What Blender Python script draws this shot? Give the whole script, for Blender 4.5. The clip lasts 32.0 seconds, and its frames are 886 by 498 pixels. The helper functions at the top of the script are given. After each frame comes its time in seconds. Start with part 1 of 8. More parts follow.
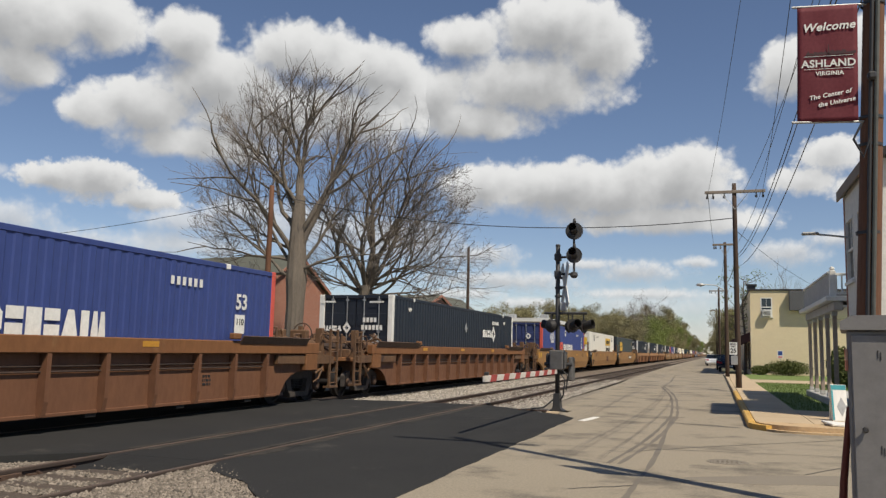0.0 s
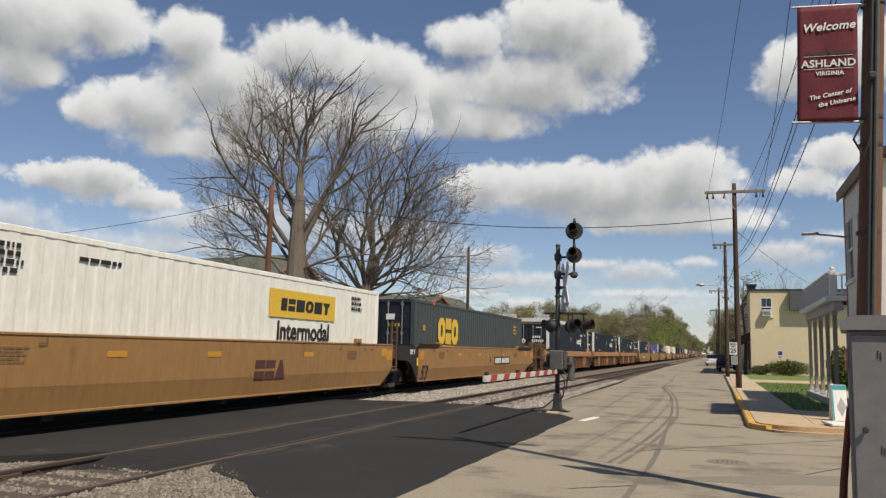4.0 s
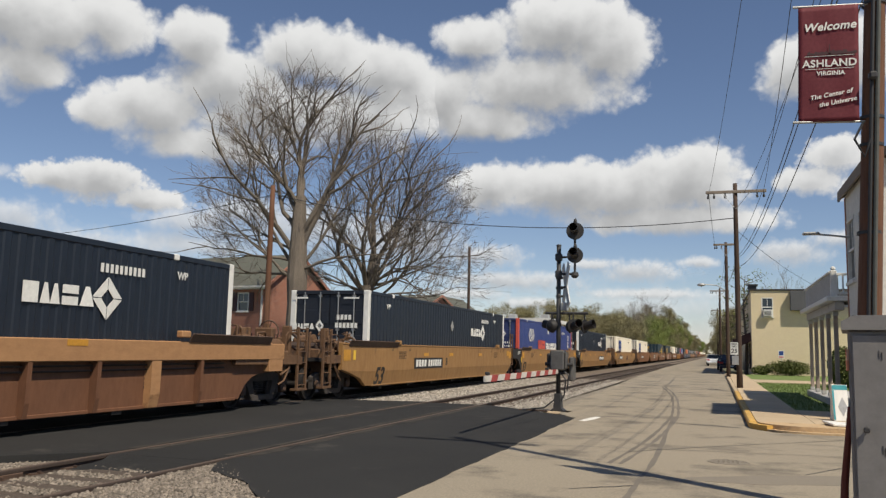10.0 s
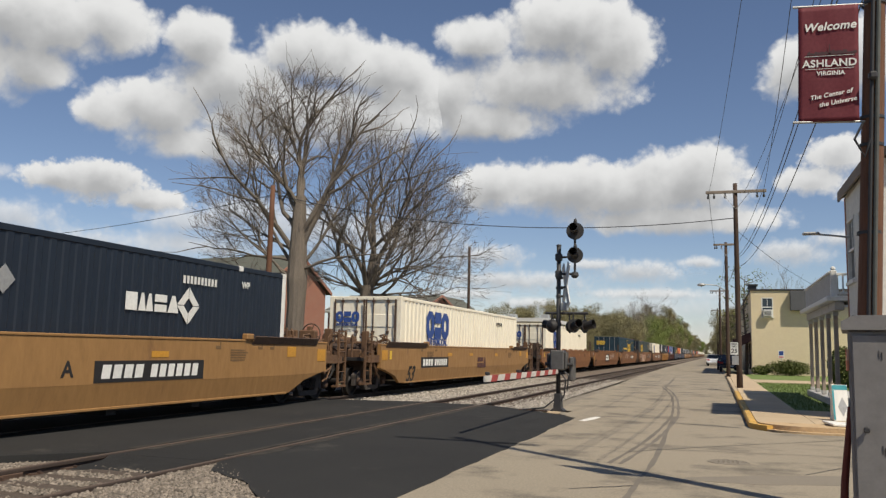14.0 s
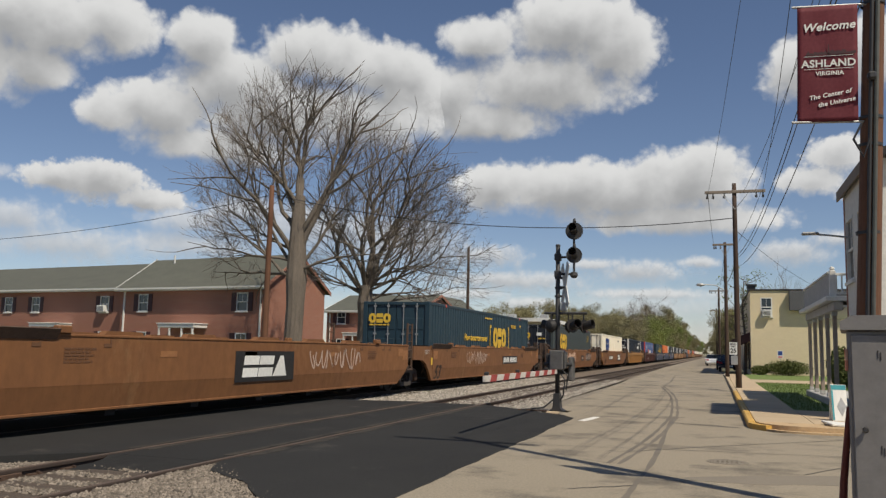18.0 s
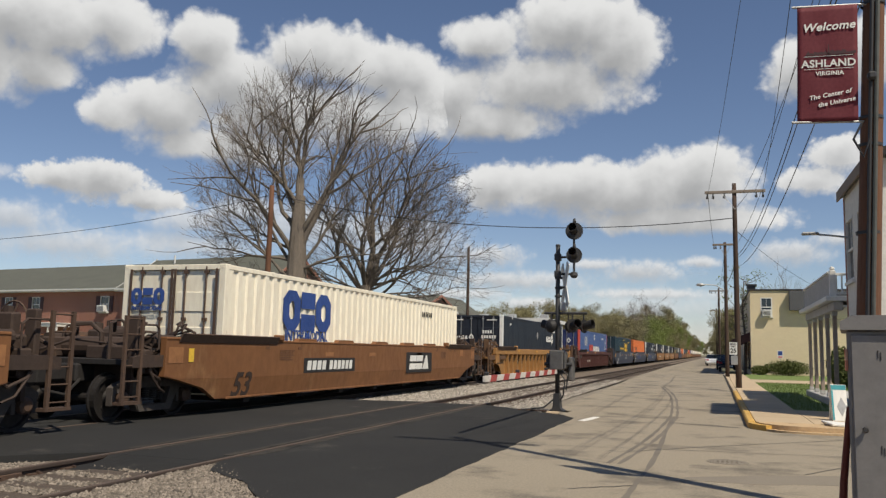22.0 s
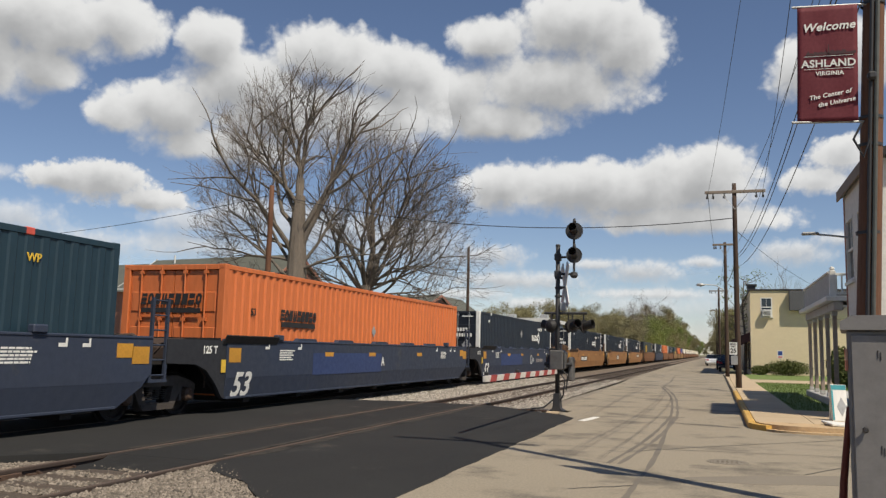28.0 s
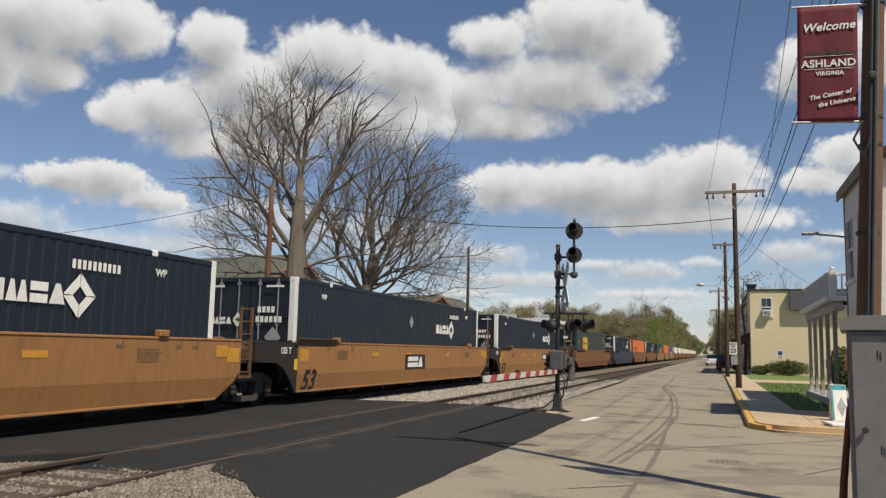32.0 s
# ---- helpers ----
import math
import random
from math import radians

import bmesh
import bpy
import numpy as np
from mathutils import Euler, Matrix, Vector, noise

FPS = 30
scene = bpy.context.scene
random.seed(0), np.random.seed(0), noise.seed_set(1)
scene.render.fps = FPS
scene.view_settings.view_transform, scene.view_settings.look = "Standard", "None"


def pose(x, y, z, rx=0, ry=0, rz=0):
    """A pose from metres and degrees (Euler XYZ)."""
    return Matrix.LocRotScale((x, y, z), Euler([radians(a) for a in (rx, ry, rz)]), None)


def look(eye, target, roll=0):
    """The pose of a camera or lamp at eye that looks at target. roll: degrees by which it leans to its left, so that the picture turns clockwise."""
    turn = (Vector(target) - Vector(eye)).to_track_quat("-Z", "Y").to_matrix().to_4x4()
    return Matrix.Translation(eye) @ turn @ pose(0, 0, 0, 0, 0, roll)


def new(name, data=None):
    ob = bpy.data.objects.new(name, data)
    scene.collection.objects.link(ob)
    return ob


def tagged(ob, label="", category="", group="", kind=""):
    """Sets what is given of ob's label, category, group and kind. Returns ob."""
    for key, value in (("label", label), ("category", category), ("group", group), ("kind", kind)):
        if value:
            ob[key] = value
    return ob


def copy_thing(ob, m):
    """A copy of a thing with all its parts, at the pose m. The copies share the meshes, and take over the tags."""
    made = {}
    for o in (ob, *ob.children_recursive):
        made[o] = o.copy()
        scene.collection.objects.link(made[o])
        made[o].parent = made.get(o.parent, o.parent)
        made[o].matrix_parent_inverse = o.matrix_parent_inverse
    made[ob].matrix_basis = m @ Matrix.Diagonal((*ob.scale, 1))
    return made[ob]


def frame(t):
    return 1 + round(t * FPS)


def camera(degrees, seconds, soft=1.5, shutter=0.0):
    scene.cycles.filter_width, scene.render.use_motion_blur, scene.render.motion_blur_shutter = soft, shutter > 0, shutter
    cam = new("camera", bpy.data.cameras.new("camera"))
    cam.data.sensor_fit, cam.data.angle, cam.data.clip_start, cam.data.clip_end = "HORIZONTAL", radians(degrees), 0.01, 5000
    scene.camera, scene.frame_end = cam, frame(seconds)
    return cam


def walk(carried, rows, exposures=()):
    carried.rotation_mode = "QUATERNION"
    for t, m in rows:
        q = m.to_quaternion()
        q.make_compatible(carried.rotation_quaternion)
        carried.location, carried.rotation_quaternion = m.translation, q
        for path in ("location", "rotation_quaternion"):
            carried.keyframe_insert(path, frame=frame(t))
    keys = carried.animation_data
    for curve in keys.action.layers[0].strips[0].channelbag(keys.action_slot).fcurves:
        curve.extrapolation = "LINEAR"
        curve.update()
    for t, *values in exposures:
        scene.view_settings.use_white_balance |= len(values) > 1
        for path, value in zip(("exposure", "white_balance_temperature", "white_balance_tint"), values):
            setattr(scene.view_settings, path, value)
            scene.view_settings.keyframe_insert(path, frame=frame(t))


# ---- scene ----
# World: +Y runs along the tracks into the distance, +X to the street side, z = 0 at the crossing's asphalt.
SECONDS = 32.0
EYE = (0.0, 0.0, 1.43)


def aim(yaw, pitch):
    a, p = radians(yaw), radians(pitch)
    return (EYE[0] - math.sin(a) * math.cos(p), EYE[1] + math.cos(a) * math.cos(p), EYE[2] + math.sin(p))


cam = camera(57.56, SECONDS, soft=1.35)
REST = look(EYE, aim(18.712, 7.054), 1.297)
NUDGED = look(EYE, aim(18.772, 7.054), 1.297)
walk(cam, [(0, REST), (8.1, REST), (8.5, NUDGED), (14.0, NUDGED), (14.4, REST), (32, REST)], [(0, 0.0), (14.5, 0.0), (16.5, -0.2), (17.1, -0.24), (18, -0.15), (20, -0.04), (21.5, -0.03), (23, -0.09), (24.3, -0.02), (26, 0.0), (32, 0.0)])

# ---- light: a high spring sun behind the camera, broken cumulus in a blue sky ----
SUN_EL, SUN_AZ = 55.0, 126.0
world = bpy.data.worlds.new("sky")
scene.world = world
world.use_nodes = True
wn = world.node_tree
sky = wn.nodes.new("ShaderNodeTexSky")
sky.sky_type, sky.sun_disc = "NISHITA", False
sky.sun_elevation, sky.sun_rotation = radians(SUN_EL), radians(SUN_AZ)
sky.altitude, sky.air_density, sky.dust_density, sky.ozone_density = 1100, 1.0, 0.15, 1.2
tint = wn.nodes.new("ShaderNodeMix")
tint.data_type, tint.blend_type = "RGBA", "MULTIPLY"
tint.inputs[0].default_value, tint.inputs[7].default_value = 1.0, (1.03, 1.0, 1.05, 1)
wn.links.new(sky.outputs[0], tint.inputs[6])
wn.links.new(tint.outputs[2], wn.nodes["Background"].inputs[0])
wn.nodes["Background"].inputs[1].default_value = 0.085
sun = bpy.data.lights.new("sun", "SUN")
sun.energy, sun.angle, sun.color = 4.85, radians(0.75), (1.0, 0.905, 0.75)
sun_ob = new("sun", sun)
SUN_DIR = Vector((math.sin(radians(SUN_AZ)) * math.cos(radians(SUN_EL)), math.cos(radians(SUN_AZ)) * math.cos(radians(SUN_EL)), math.sin(radians(SUN_EL))))
sun_ob.matrix_world = look(SUN_DIR * 60, (0, 0, 0))


# ---- materials ----
def rgb(c):
    return (*c, 1.0)


def mat(name, c1, c2=None, rough=0.7, metal=0.0, big=0.8, fine=14.0, bump=0.12, stain=None, amount=0.4, spot=1.5, stretch=(1, 1, 1), vary=0.06, depth=0.01, spec=0.5, grainy=0.35):
    """Two-scale surface: base tones mixed by coarse and fine noise, stains or rust in patches, fine relief, slight change from piece to piece."""
    m = bpy.data.materials.new(name)
    m.use_nodes = True
    n, l = m.node_tree.nodes, m.node_tree.links
    b = n["Principled BSDF"]
    c2 = c2 or tuple(x * 0.72 for x in c1)
    tc = n.new("ShaderNodeTexCoord")
    mp = n.new("ShaderNodeMapping")
    mp.inputs["Scale"].default_value = stretch
    l.new(tc.outputs["Object"], mp.inputs[0])

    def noise_at(scale, detail=6, rough_=0.6):
        t = n.new("ShaderNodeTexNoise")
        t.inputs["Scale"].default_value, t.inputs["Detail"].default_value, t.inputs["Roughness"].default_value = scale, detail, rough_
        l.new(mp.outputs[0], t.inputs["Vector"])
        return t

    def mix(fac, a, c, mode="MIX"):
        x = n.new("ShaderNodeMix")
        x.data_type, x.blend_type = "RGBA", mode
        for sock, val in ((x.inputs[0], fac), (x.inputs[6], a), (x.inputs[7], c)):
            if isinstance(val, (int, float)):
                sock.default_value = val
            elif isinstance(val, tuple):
                sock.default_value = rgb(val)
            else:
                l.new(val, sock)
        return x.outputs[2]

    def ramp(sock, lo, hi):
        r = n.new("ShaderNodeMapRange")
        r.inputs["From Min"].default_value, r.inputs["From Max"].default_value = lo, hi
        l.new(sock, r.inputs["Value"])
        return r.outputs[0]

    coarse, grain = noise_at(big), noise_at(fine, 8, 0.7)
    col = mix(ramp(coarse.outputs[0], 0.35, 0.68), c1, c2)
    col = mix(grainy, col, mix(ramp(grain.outputs[0], 0.3, 0.72), tuple(min(1, x * 1.25) for x in c1), tuple(x * 0.6 for x in c2)))
    rough_sock = ramp(grain.outputs[0], 0.2, 0.8)
    if stain:
        s = noise_at(spot, 9, 0.68)
        k = ramp(s.outputs[0], 0.72 - 0.34 * amount, 0.78 - 0.2 * amount)
        col = mix(k, col, mix(ramp(grain.outputs[0], 0.35, 0.65), stain, tuple(x * 0.55 for x in stain)))
    oi = n.new("ShaderNodeObjectInfo")
    hsv = n.new("ShaderNodeHueSaturation")
    vr = n.new("ShaderNodeMapRange")
    vr.inputs["To Min"].default_value, vr.inputs["To Max"].default_value = 1 - vary, 1 + vary
    l.new(oi.outputs["Random"], vr.inputs["Value"])
    l.new(vr.outputs[0], hsv.inputs["Value"])
    l.new(col, hsv.inputs["Color"])
    l.new(hsv.outputs[0], b.inputs["Base Color"])
    rr = n.new("ShaderNodeMapRange")
    rr.inputs["To Min"].default_value, rr.inputs["To Max"].default_value = max(0.02, rough - 0.12), min(1, rough + 0.12)
    l.new(rough_sock, rr.inputs["Value"])
    l.new(rr.outputs[0], b.inputs["Roughness"])
    b.inputs["Metallic"].default_value = metal
    b.inputs["Specular IOR Level"].default_value = spec
    if bump:
        bp = n.new("ShaderNodeBump")
        bp.inputs["Strength"].default_value, bp.inputs["Distance"].default_value = bump, depth
        l.new(grain.outputs[0], bp.inputs["Height"])
        l.new(bp.outputs[0], b.inputs["Normal"])
    return m


def brick_mat(name, c1, c2, mortar, size=0.215, row=0.075):
    """Running-bond brickwork for walls far from the street corner; upright walls in both directions."""
    m = mat(name, c1, c2, rough=0.85, big=0.5, fine=9, bump=0)
    n, l = m.node_tree.nodes, m.node_tree.links
    b = n["Principled BSDF"]
    tc = n.new("ShaderNodeTexCoord")
    sp = n.new("ShaderNodeSeparateXYZ")
    add = n.new("ShaderNodeMath")
    cb = n.new("ShaderNodeCombineXYZ")
    l.new(tc.outputs["Object"], sp.inputs[0])
    l.new(sp.outputs[0], add.inputs[0])
    l.new(sp.outputs[1], add.inputs[1])
    l.new(add.outputs[0], cb.inputs[0])
    l.new(sp.outputs[2], cb.inputs[1])
    bt = n.new("ShaderNodeTexBrick")
    l.new(cb.outputs[0], bt.inputs["Vector"])
    bt.inputs["Color1"].default_value, bt.inputs["Color2"].default_value, bt.inputs["Mortar"].default_value = rgb(c1), rgb(c2), rgb(mortar)
    bt.inputs["Scale"].default_value, bt.inputs["Brick Width"].default_value, bt.inputs["Row Height"].default_value, bt.inputs["Mortar Size"].default_value = 1.0, size, row, 0.008
    old = b.inputs["Base Color"].links[0].from_socket
    mx = n.new("ShaderNodeMix")
    mx.data_type, mx.blend_type = "RGBA", "MIX"
    mx.inputs[0].default_value = 0.6
    l.new(old, mx.inputs[6])
    l.new(bt.outputs[0], mx.inputs[7])
    l.new(mx.outputs[2], b.inputs["Base Color"])
    bp = n.new("ShaderNodeBump")
    bp.inputs["Strength"].default_value, bp.inputs["Distance"].default_value, bp.invert = 0.4, 0.006, True
    l.new(bt.outputs["Fac"], bp.inputs["Height"])
    l.new(bp.outputs[0], b.inputs["Normal"])
    return m


def glass_mat(name, tint=(0.03, 0.04, 0.05)):
    m = mat(name, tint, rough=0.06, bump=0.02, fine=2, vary=0.3)
    m.node_tree.nodes["Principled BSDF"].inputs["Specular IOR Level"].default_value = 0.8
    return m


M = dict(
    asphalt_new=mat("fresh_asphalt", (0.0255, 0.0255, 0.0255), (0.036, 0.0355, 0.034), rough=0.9, big=0.5, fine=60, bump=0.6, stain=(0.078, 0.073, 0.065), amount=0.34, spot=0.8, depth=0.006, spec=0.15),
    road=mat("weathered_road", (0.345, 0.295, 0.22), (0.285, 0.244, 0.183), rough=0.9, big=0.45, fine=38, bump=0.6, stain=(0.195, 0.17, 0.134), amount=0.62, spot=0.7, depth=0.01, grainy=0.8, spec=0.3),
    dust=mat("gritty_dust_on_asphalt", (0.062, 0.055, 0.047), (0.04, 0.037, 0.033), rough=0.95, big=1.5, fine=30, bump=0.4, stain=(0.026, 0.026, 0.026), amount=0.6, spot=1.2, spec=0.15),
    tar=mat("tar_seam", (0.06, 0.056, 0.05), rough=0.6, fine=20),
    patch=mat("road_patch", (0.2, 0.172, 0.132), (0.235, 0.2, 0.153), rough=0.85, fine=40),
    concrete=mat("pavement_concrete", (0.5, 0.385, 0.25), (0.43, 0.33, 0.215), rough=0.9, big=0.7, fine=30, bump=0.3, stain=(0.3, 0.25, 0.18), amount=0.25),
    kerb_yellow=mat("yellow_kerb_paint", (0.6, 0.35, 0.06), (0.5, 0.3, 0.08), rough=0.7, fine=20, stain=(0.3, 0.25, 0.16), amount=0.5, spot=3),
    white_line=mat("road_marking", (0.75, 0.73, 0.68), (0.6, 0.58, 0.52), rough=0.8, fine=25, stain=(0.3, 0.28, 0.24), amount=0.5, spot=5),
    ballast=mat("ballast_stone", (0.40, 0.36, 0.31), (0.27, 0.235, 0.2), rough=0.92, big=3, fine=30, bump=0.4, vary=0.0),
    ballast_bed=mat("ballast_bed", (0.125, 0.095, 0.068), (0.2, 0.16, 0.12), rough=0.95, big=12, fine=40, bump=1.0, depth=0.04),
    tie=mat("sleeper_wood", (0.1, 0.075, 0.056), (0.065, 0.05, 0.038), rough=0.9, big=2, fine=18, stretch=(1, 6, 1), bump=0.6),
    rail=mat("rail_rust", (0.055, 0.037, 0.028), (0.04, 0.028, 0.022), rough=0.8, metal=0.0, fine=25),
    rail_top=mat("rail_head", (0.14, 0.1, 0.074), (0.1, 0.073, 0.055), rough=0.6, metal=0.2, fine=20),
    grass=mat("lawn_grass", (0.125, 0.185, 0.042), (0.165, 0.205, 0.055), rough=0.9, big=0.6, fine=40, bump=0.8, depth=0.03),
    earth=mat("dry_ground", (0.16, 0.14, 0.085), (0.10, 0.115, 0.045), rough=0.95, big=0.12, fine=6, bump=0.5, depth=0.05),
    gravel_edge=mat("gravel_verge", (0.27, 0.235, 0.185), (0.2, 0.165, 0.12), rough=0.95, big=1.5, fine=30, bump=0.8, depth=0.03),
    # train
    navy=mat("navy_container_paint", (0.0095, 0.0155, 0.027), (0.012, 0.019, 0.031), rough=0.5, fine=8, bump=0.04, stain=(0.05, 0.055, 0.07), amount=0.15, stretch=(1, 1, 0.3)),
    navy_door=mat("dark_door_paint", (0.01, 0.013, 0.021), (0.015, 0.018, 0.027), rough=0.5, fine=8, bump=0.04),
    blue=mat("blue_container_paint", (0.036, 0.058, 0.2), (0.042, 0.066, 0.22), rough=0.5, fine=8, bump=0.04, stain=(0.07, 0.09, 0.22), amount=0.2, stretch=(1, 1, 0.3)),
    pale_blue=mat("faded_blue_container_paint", (0.062, 0.112, 0.27), (0.074, 0.13, 0.285), rough=0.55, fine=8, bump=0.04, stain=(0.12, 0.15, 0.26), amount=0.25, stretch=(1, 1, 0.3)),
    red=mat("red_post_paint", (0.62, 0.10, 0.07), (0.55, 0.09, 0.06), rough=0.5, fine=10, bump=0.04),
    teal=mat("teal_container_paint", (0.014, 0.036, 0.052), (0.017, 0.042, 0.059), rough=0.5, fine=8, bump=0.04, stain=(0.04, 0.07, 0.085), amount=0.2, stretch=(1, 1, 0.3)),
    slate=mat("slate_container_paint", (0.044, 0.056, 0.057), (0.052, 0.065, 0.065), rough=0.55, fine=8, bump=0.04, stain=(0.07, 0.09, 0.09), amount=0.25, stretch=(1, 1, 0.3)),
    cream=mat("cream_container_paint", (0.9, 0.81, 0.65), (0.85, 0.755, 0.59), rough=0.6, fine=8, bump=0.05, stain=(0.42, 0.33, 0.22), amount=0.2, stretch=(1, 1, 0.25)),
    white=mat("white_paint", (0.78, 0.77, 0.72), (0.7, 0.69, 0.64), rough=0.55, fine=10, bump=0.04, stain=(0.5, 0.46, 0.4), amount=0.12, stretch=(1, 1, 0.3)),
    orange=mat("orange_container_paint", (0.62, 0.165, 0.045), (0.56, 0.15, 0.045), rough=0.55, fine=8, bump=0.05, stain=(0.4, 0.13, 0.06), amount=0.2, stretch=(1, 1, 0.25)),
    warm_white=mat("warm_white_container_paint", (0.86, 0.83, 0.73), (0.8, 0.77, 0.67), rough=0.5, fine=8, bump=0.03, stain=(0.62, 0.56, 0.46), amount=0.12, stretch=(1, 1, 0.3)),
    yellow=mat("yellow_mark_paint", (0.72, 0.46, 0.045), (0.66, 0.42, 0.045), rough=0.6, fine=12, bump=0.03),
    reflector=mat("orange_reflector_tape", (0.6, 0.29, 0.035), rough=0.5, fine=20, bump=0.0),
    black=mat("black_paint", (0.016, 0.015, 0.015), (0.028, 0.024, 0.022), rough=0.6, fine=12, bump=0.05),
    logo_blue=mat("blue_mark_paint", (0.03, 0.075, 0.28), rough=0.6, fine=12, bump=0.0),
    tan_side=mat("yellow_car_paint", (0.315, 0.17, 0.059), (0.265, 0.14, 0.049), rough=0.6, big=0.5, fine=6, bump=0.06, stain=(0.21, 0.108, 0.047), amount=0.36, spot=1.3, stretch=(1, 1, 0.32)),
    amber_side=mat("orange_tan_car_paint", (0.33, 0.16, 0.054), (0.275, 0.13, 0.045), rough=0.6, big=0.5, fine=6, bump=0.06, stain=(0.22, 0.1, 0.042), amount=0.34, spot=1.3, stretch=(1, 1, 0.32)),
    rust_side=mat("rusted_car_paint", (0.215, 0.092, 0.031), (0.165, 0.068, 0.025), rough=0.7, big=0.6, fine=6, bump=0.08, stain=(0.31, 0.165, 0.07), amount=0.36, spot=0.9, stretch=(1, 1, 0.5)),
    brown_side=mat("brown_rusted_steel", (0.165, 0.072, 0.034), (0.128, 0.055, 0.027), rough=0.75, big=0.6, fine=7, bump=0.1, stain=(0.19, 0.09, 0.038), amount=0.3, spot=1.4, stretch=(1, 1, 0.4)),
    sill_orange=mat("orange_rusted_sill", (0.33, 0.15, 0.055), (0.25, 0.11, 0.045), rough=0.7, fine=8, bump=0.1, stain=(0.15, 0.07, 0.035), amount=0.4, spot=1.5),
    sill_tan=mat("faded_tan_sill", (0.4, 0.215, 0.095), (0.34, 0.175, 0.078), rough=0.7, big=0.7, fine=8, bump=0.08, stain=(0.22, 0.11, 0.05), amount=0.3, spot=1.2, stretch=(1, 0.5, 1)),
    gold_side=mat("bright_yellow_car_paint", (0.37, 0.19, 0.058), (0.3, 0.148, 0.046), rough=0.65, fine=7, bump=0.08, stain=(0.2, 0.1, 0.045), amount=0.3, spot=1.6, stretch=(1, 1, 0.4)),
    maroon=mat("maroon_car_paint", (0.09, 0.033, 0.026), (0.07, 0.026, 0.022), rough=0.65, fine=8, bump=0.06, stain=(0.14, 0.06, 0.04), amount=0.25, spot=1.5),
    grey_blue=mat("grey_blue_car_paint", (0.033, 0.041, 0.062), (0.027, 0.039, 0.075), rough=0.6, big=0.3, fine=6, bump=0.05, stain=(0.085, 0.085, 0.085), amount=0.3, spot=0.9),
    grey_low=mat("grimy_grey_car_paint", (0.024, 0.025, 0.029), (0.019, 0.02, 0.025), rough=0.7, big=0.5, fine=6, bump=0.06, stain=(0.045, 0.04, 0.036), amount=0.3, spot=1.0),
    rust_ink=mat("faded_brown_stencil_ink", (0.12, 0.056, 0.026), (0.16, 0.075, 0.034), rough=0.75, fine=10, bump=0.0),
    dark_rust=mat("dark_rusty_plate", (0.055, 0.034, 0.024), (0.04, 0.025, 0.018), rough=0.8, fine=9, bump=0.1, stain=(0.12, 0.065, 0.035), amount=0.3, spot=2.0),
    blue_door=mat("grimy_blue_door_paint", (0.022, 0.035, 0.125), (0.028, 0.04, 0.11), rough=0.6, big=1.2, fine=8, bump=0.05, stain=(0.07, 0.07, 0.075), amount=0.35, spot=1.6, stretch=(1, 1, 0.4)),
    faded_ink=mat("faded_stencil_ink", (0.15, 0.09, 0.042), (0.2, 0.115, 0.05), rough=0.7, fine=10, bump=0.0),
    truck_grime=mat("truck_grime", (0.075, 0.062, 0.053), (0.05, 0.041, 0.035), rough=0.85, fine=10, bump=0.2, stain=(0.03, 0.024, 0.02), amount=0.4, spot=4),
    under=mat("grimy_running_gear", (0.022, 0.018, 0.016), (0.015, 0.013, 0.012), rough=0.8, fine=12, bump=0.2, stain=(0.05, 0.03, 0.02), amount=0.3, spot=3),
    gear=mat("rusty_fittings", (0.095, 0.055, 0.034), (0.06, 0.036, 0.025), rough=0.75, fine=14, bump=0.15, stain=(0.05, 0.035, 0.03), amount=0.35, spot=4),
    tan_gear=mat("rusty_tan_fittings", (0.15, 0.08, 0.037), (0.09, 0.046, 0.024), rough=0.75, big=2.0, fine=9, bump=0.15, stain=(0.07, 0.04, 0.028), amount=0.45, spot=2.5),
    wheel=mat("wheel_steel", (0.02, 0.016, 0.014), (0.014, 0.012, 0.011), rough=0.7, metal=0.2, fine=10),
    tread=mat("wheel_tread", (0.4, 0.38, 0.36), rough=0.3, metal=0.9, fine=20, bump=0.02),
    steel=mat("galvanised_steel", (0.42, 0.42, 0.41), (0.34, 0.34, 0.33), rough=0.45, metal=0.7, fine=15, bump=0.05),
    # street
    grey_cabinet=mat("grey_cabinet_paint", (0.2, 0.19, 0.182), (0.182, 0.173, 0.167), rough=0.6, big=0.8, fine=12, bump=0.03, stain=(0.24, 0.2, 0.17), amount=0.15, spot=1.2),
    pole_wood=mat("creosoted_pole", (0.07, 0.041, 0.027), (0.048, 0.029, 0.02), rough=0.85, big=1.5, fine=9, stretch=(6, 6, 0.5), bump=0.5, stain=(0.13, 0.072, 0.042), amount=0.35, spot=1),
    grey_wood=mat("weathered_timber", (0.26, 0.21, 0.165), (0.2, 0.16, 0.125), rough=0.85, fine=10, stretch=(5, 5, 0.6), bump=0.4),
    banner=mat("maroon_banner_cloth", (0.13, 0.011, 0.02), (0.11, 0.009, 0.017), rough=0.75, fine=30, bump=0.06),
    silver=mat("aluminium_paint", (0.45, 0.45, 0.44), (0.36, 0.36, 0.35), rough=0.5, metal=0.4, fine=12, stain=(0.2, 0.13, 0.08), amount=0.3, spot=6),
    dark_steel=mat("dark_signal_paint", (0.03, 0.03, 0.032), (0.045, 0.042, 0.04), rough=0.6, fine=12, bump=0.06, stain=(0.09, 0.06, 0.04), amount=0.3, spot=5),
    wire=mat("cable_sheath", (0.03, 0.03, 0.032), rough=0.6, fine=5, bump=0.0),
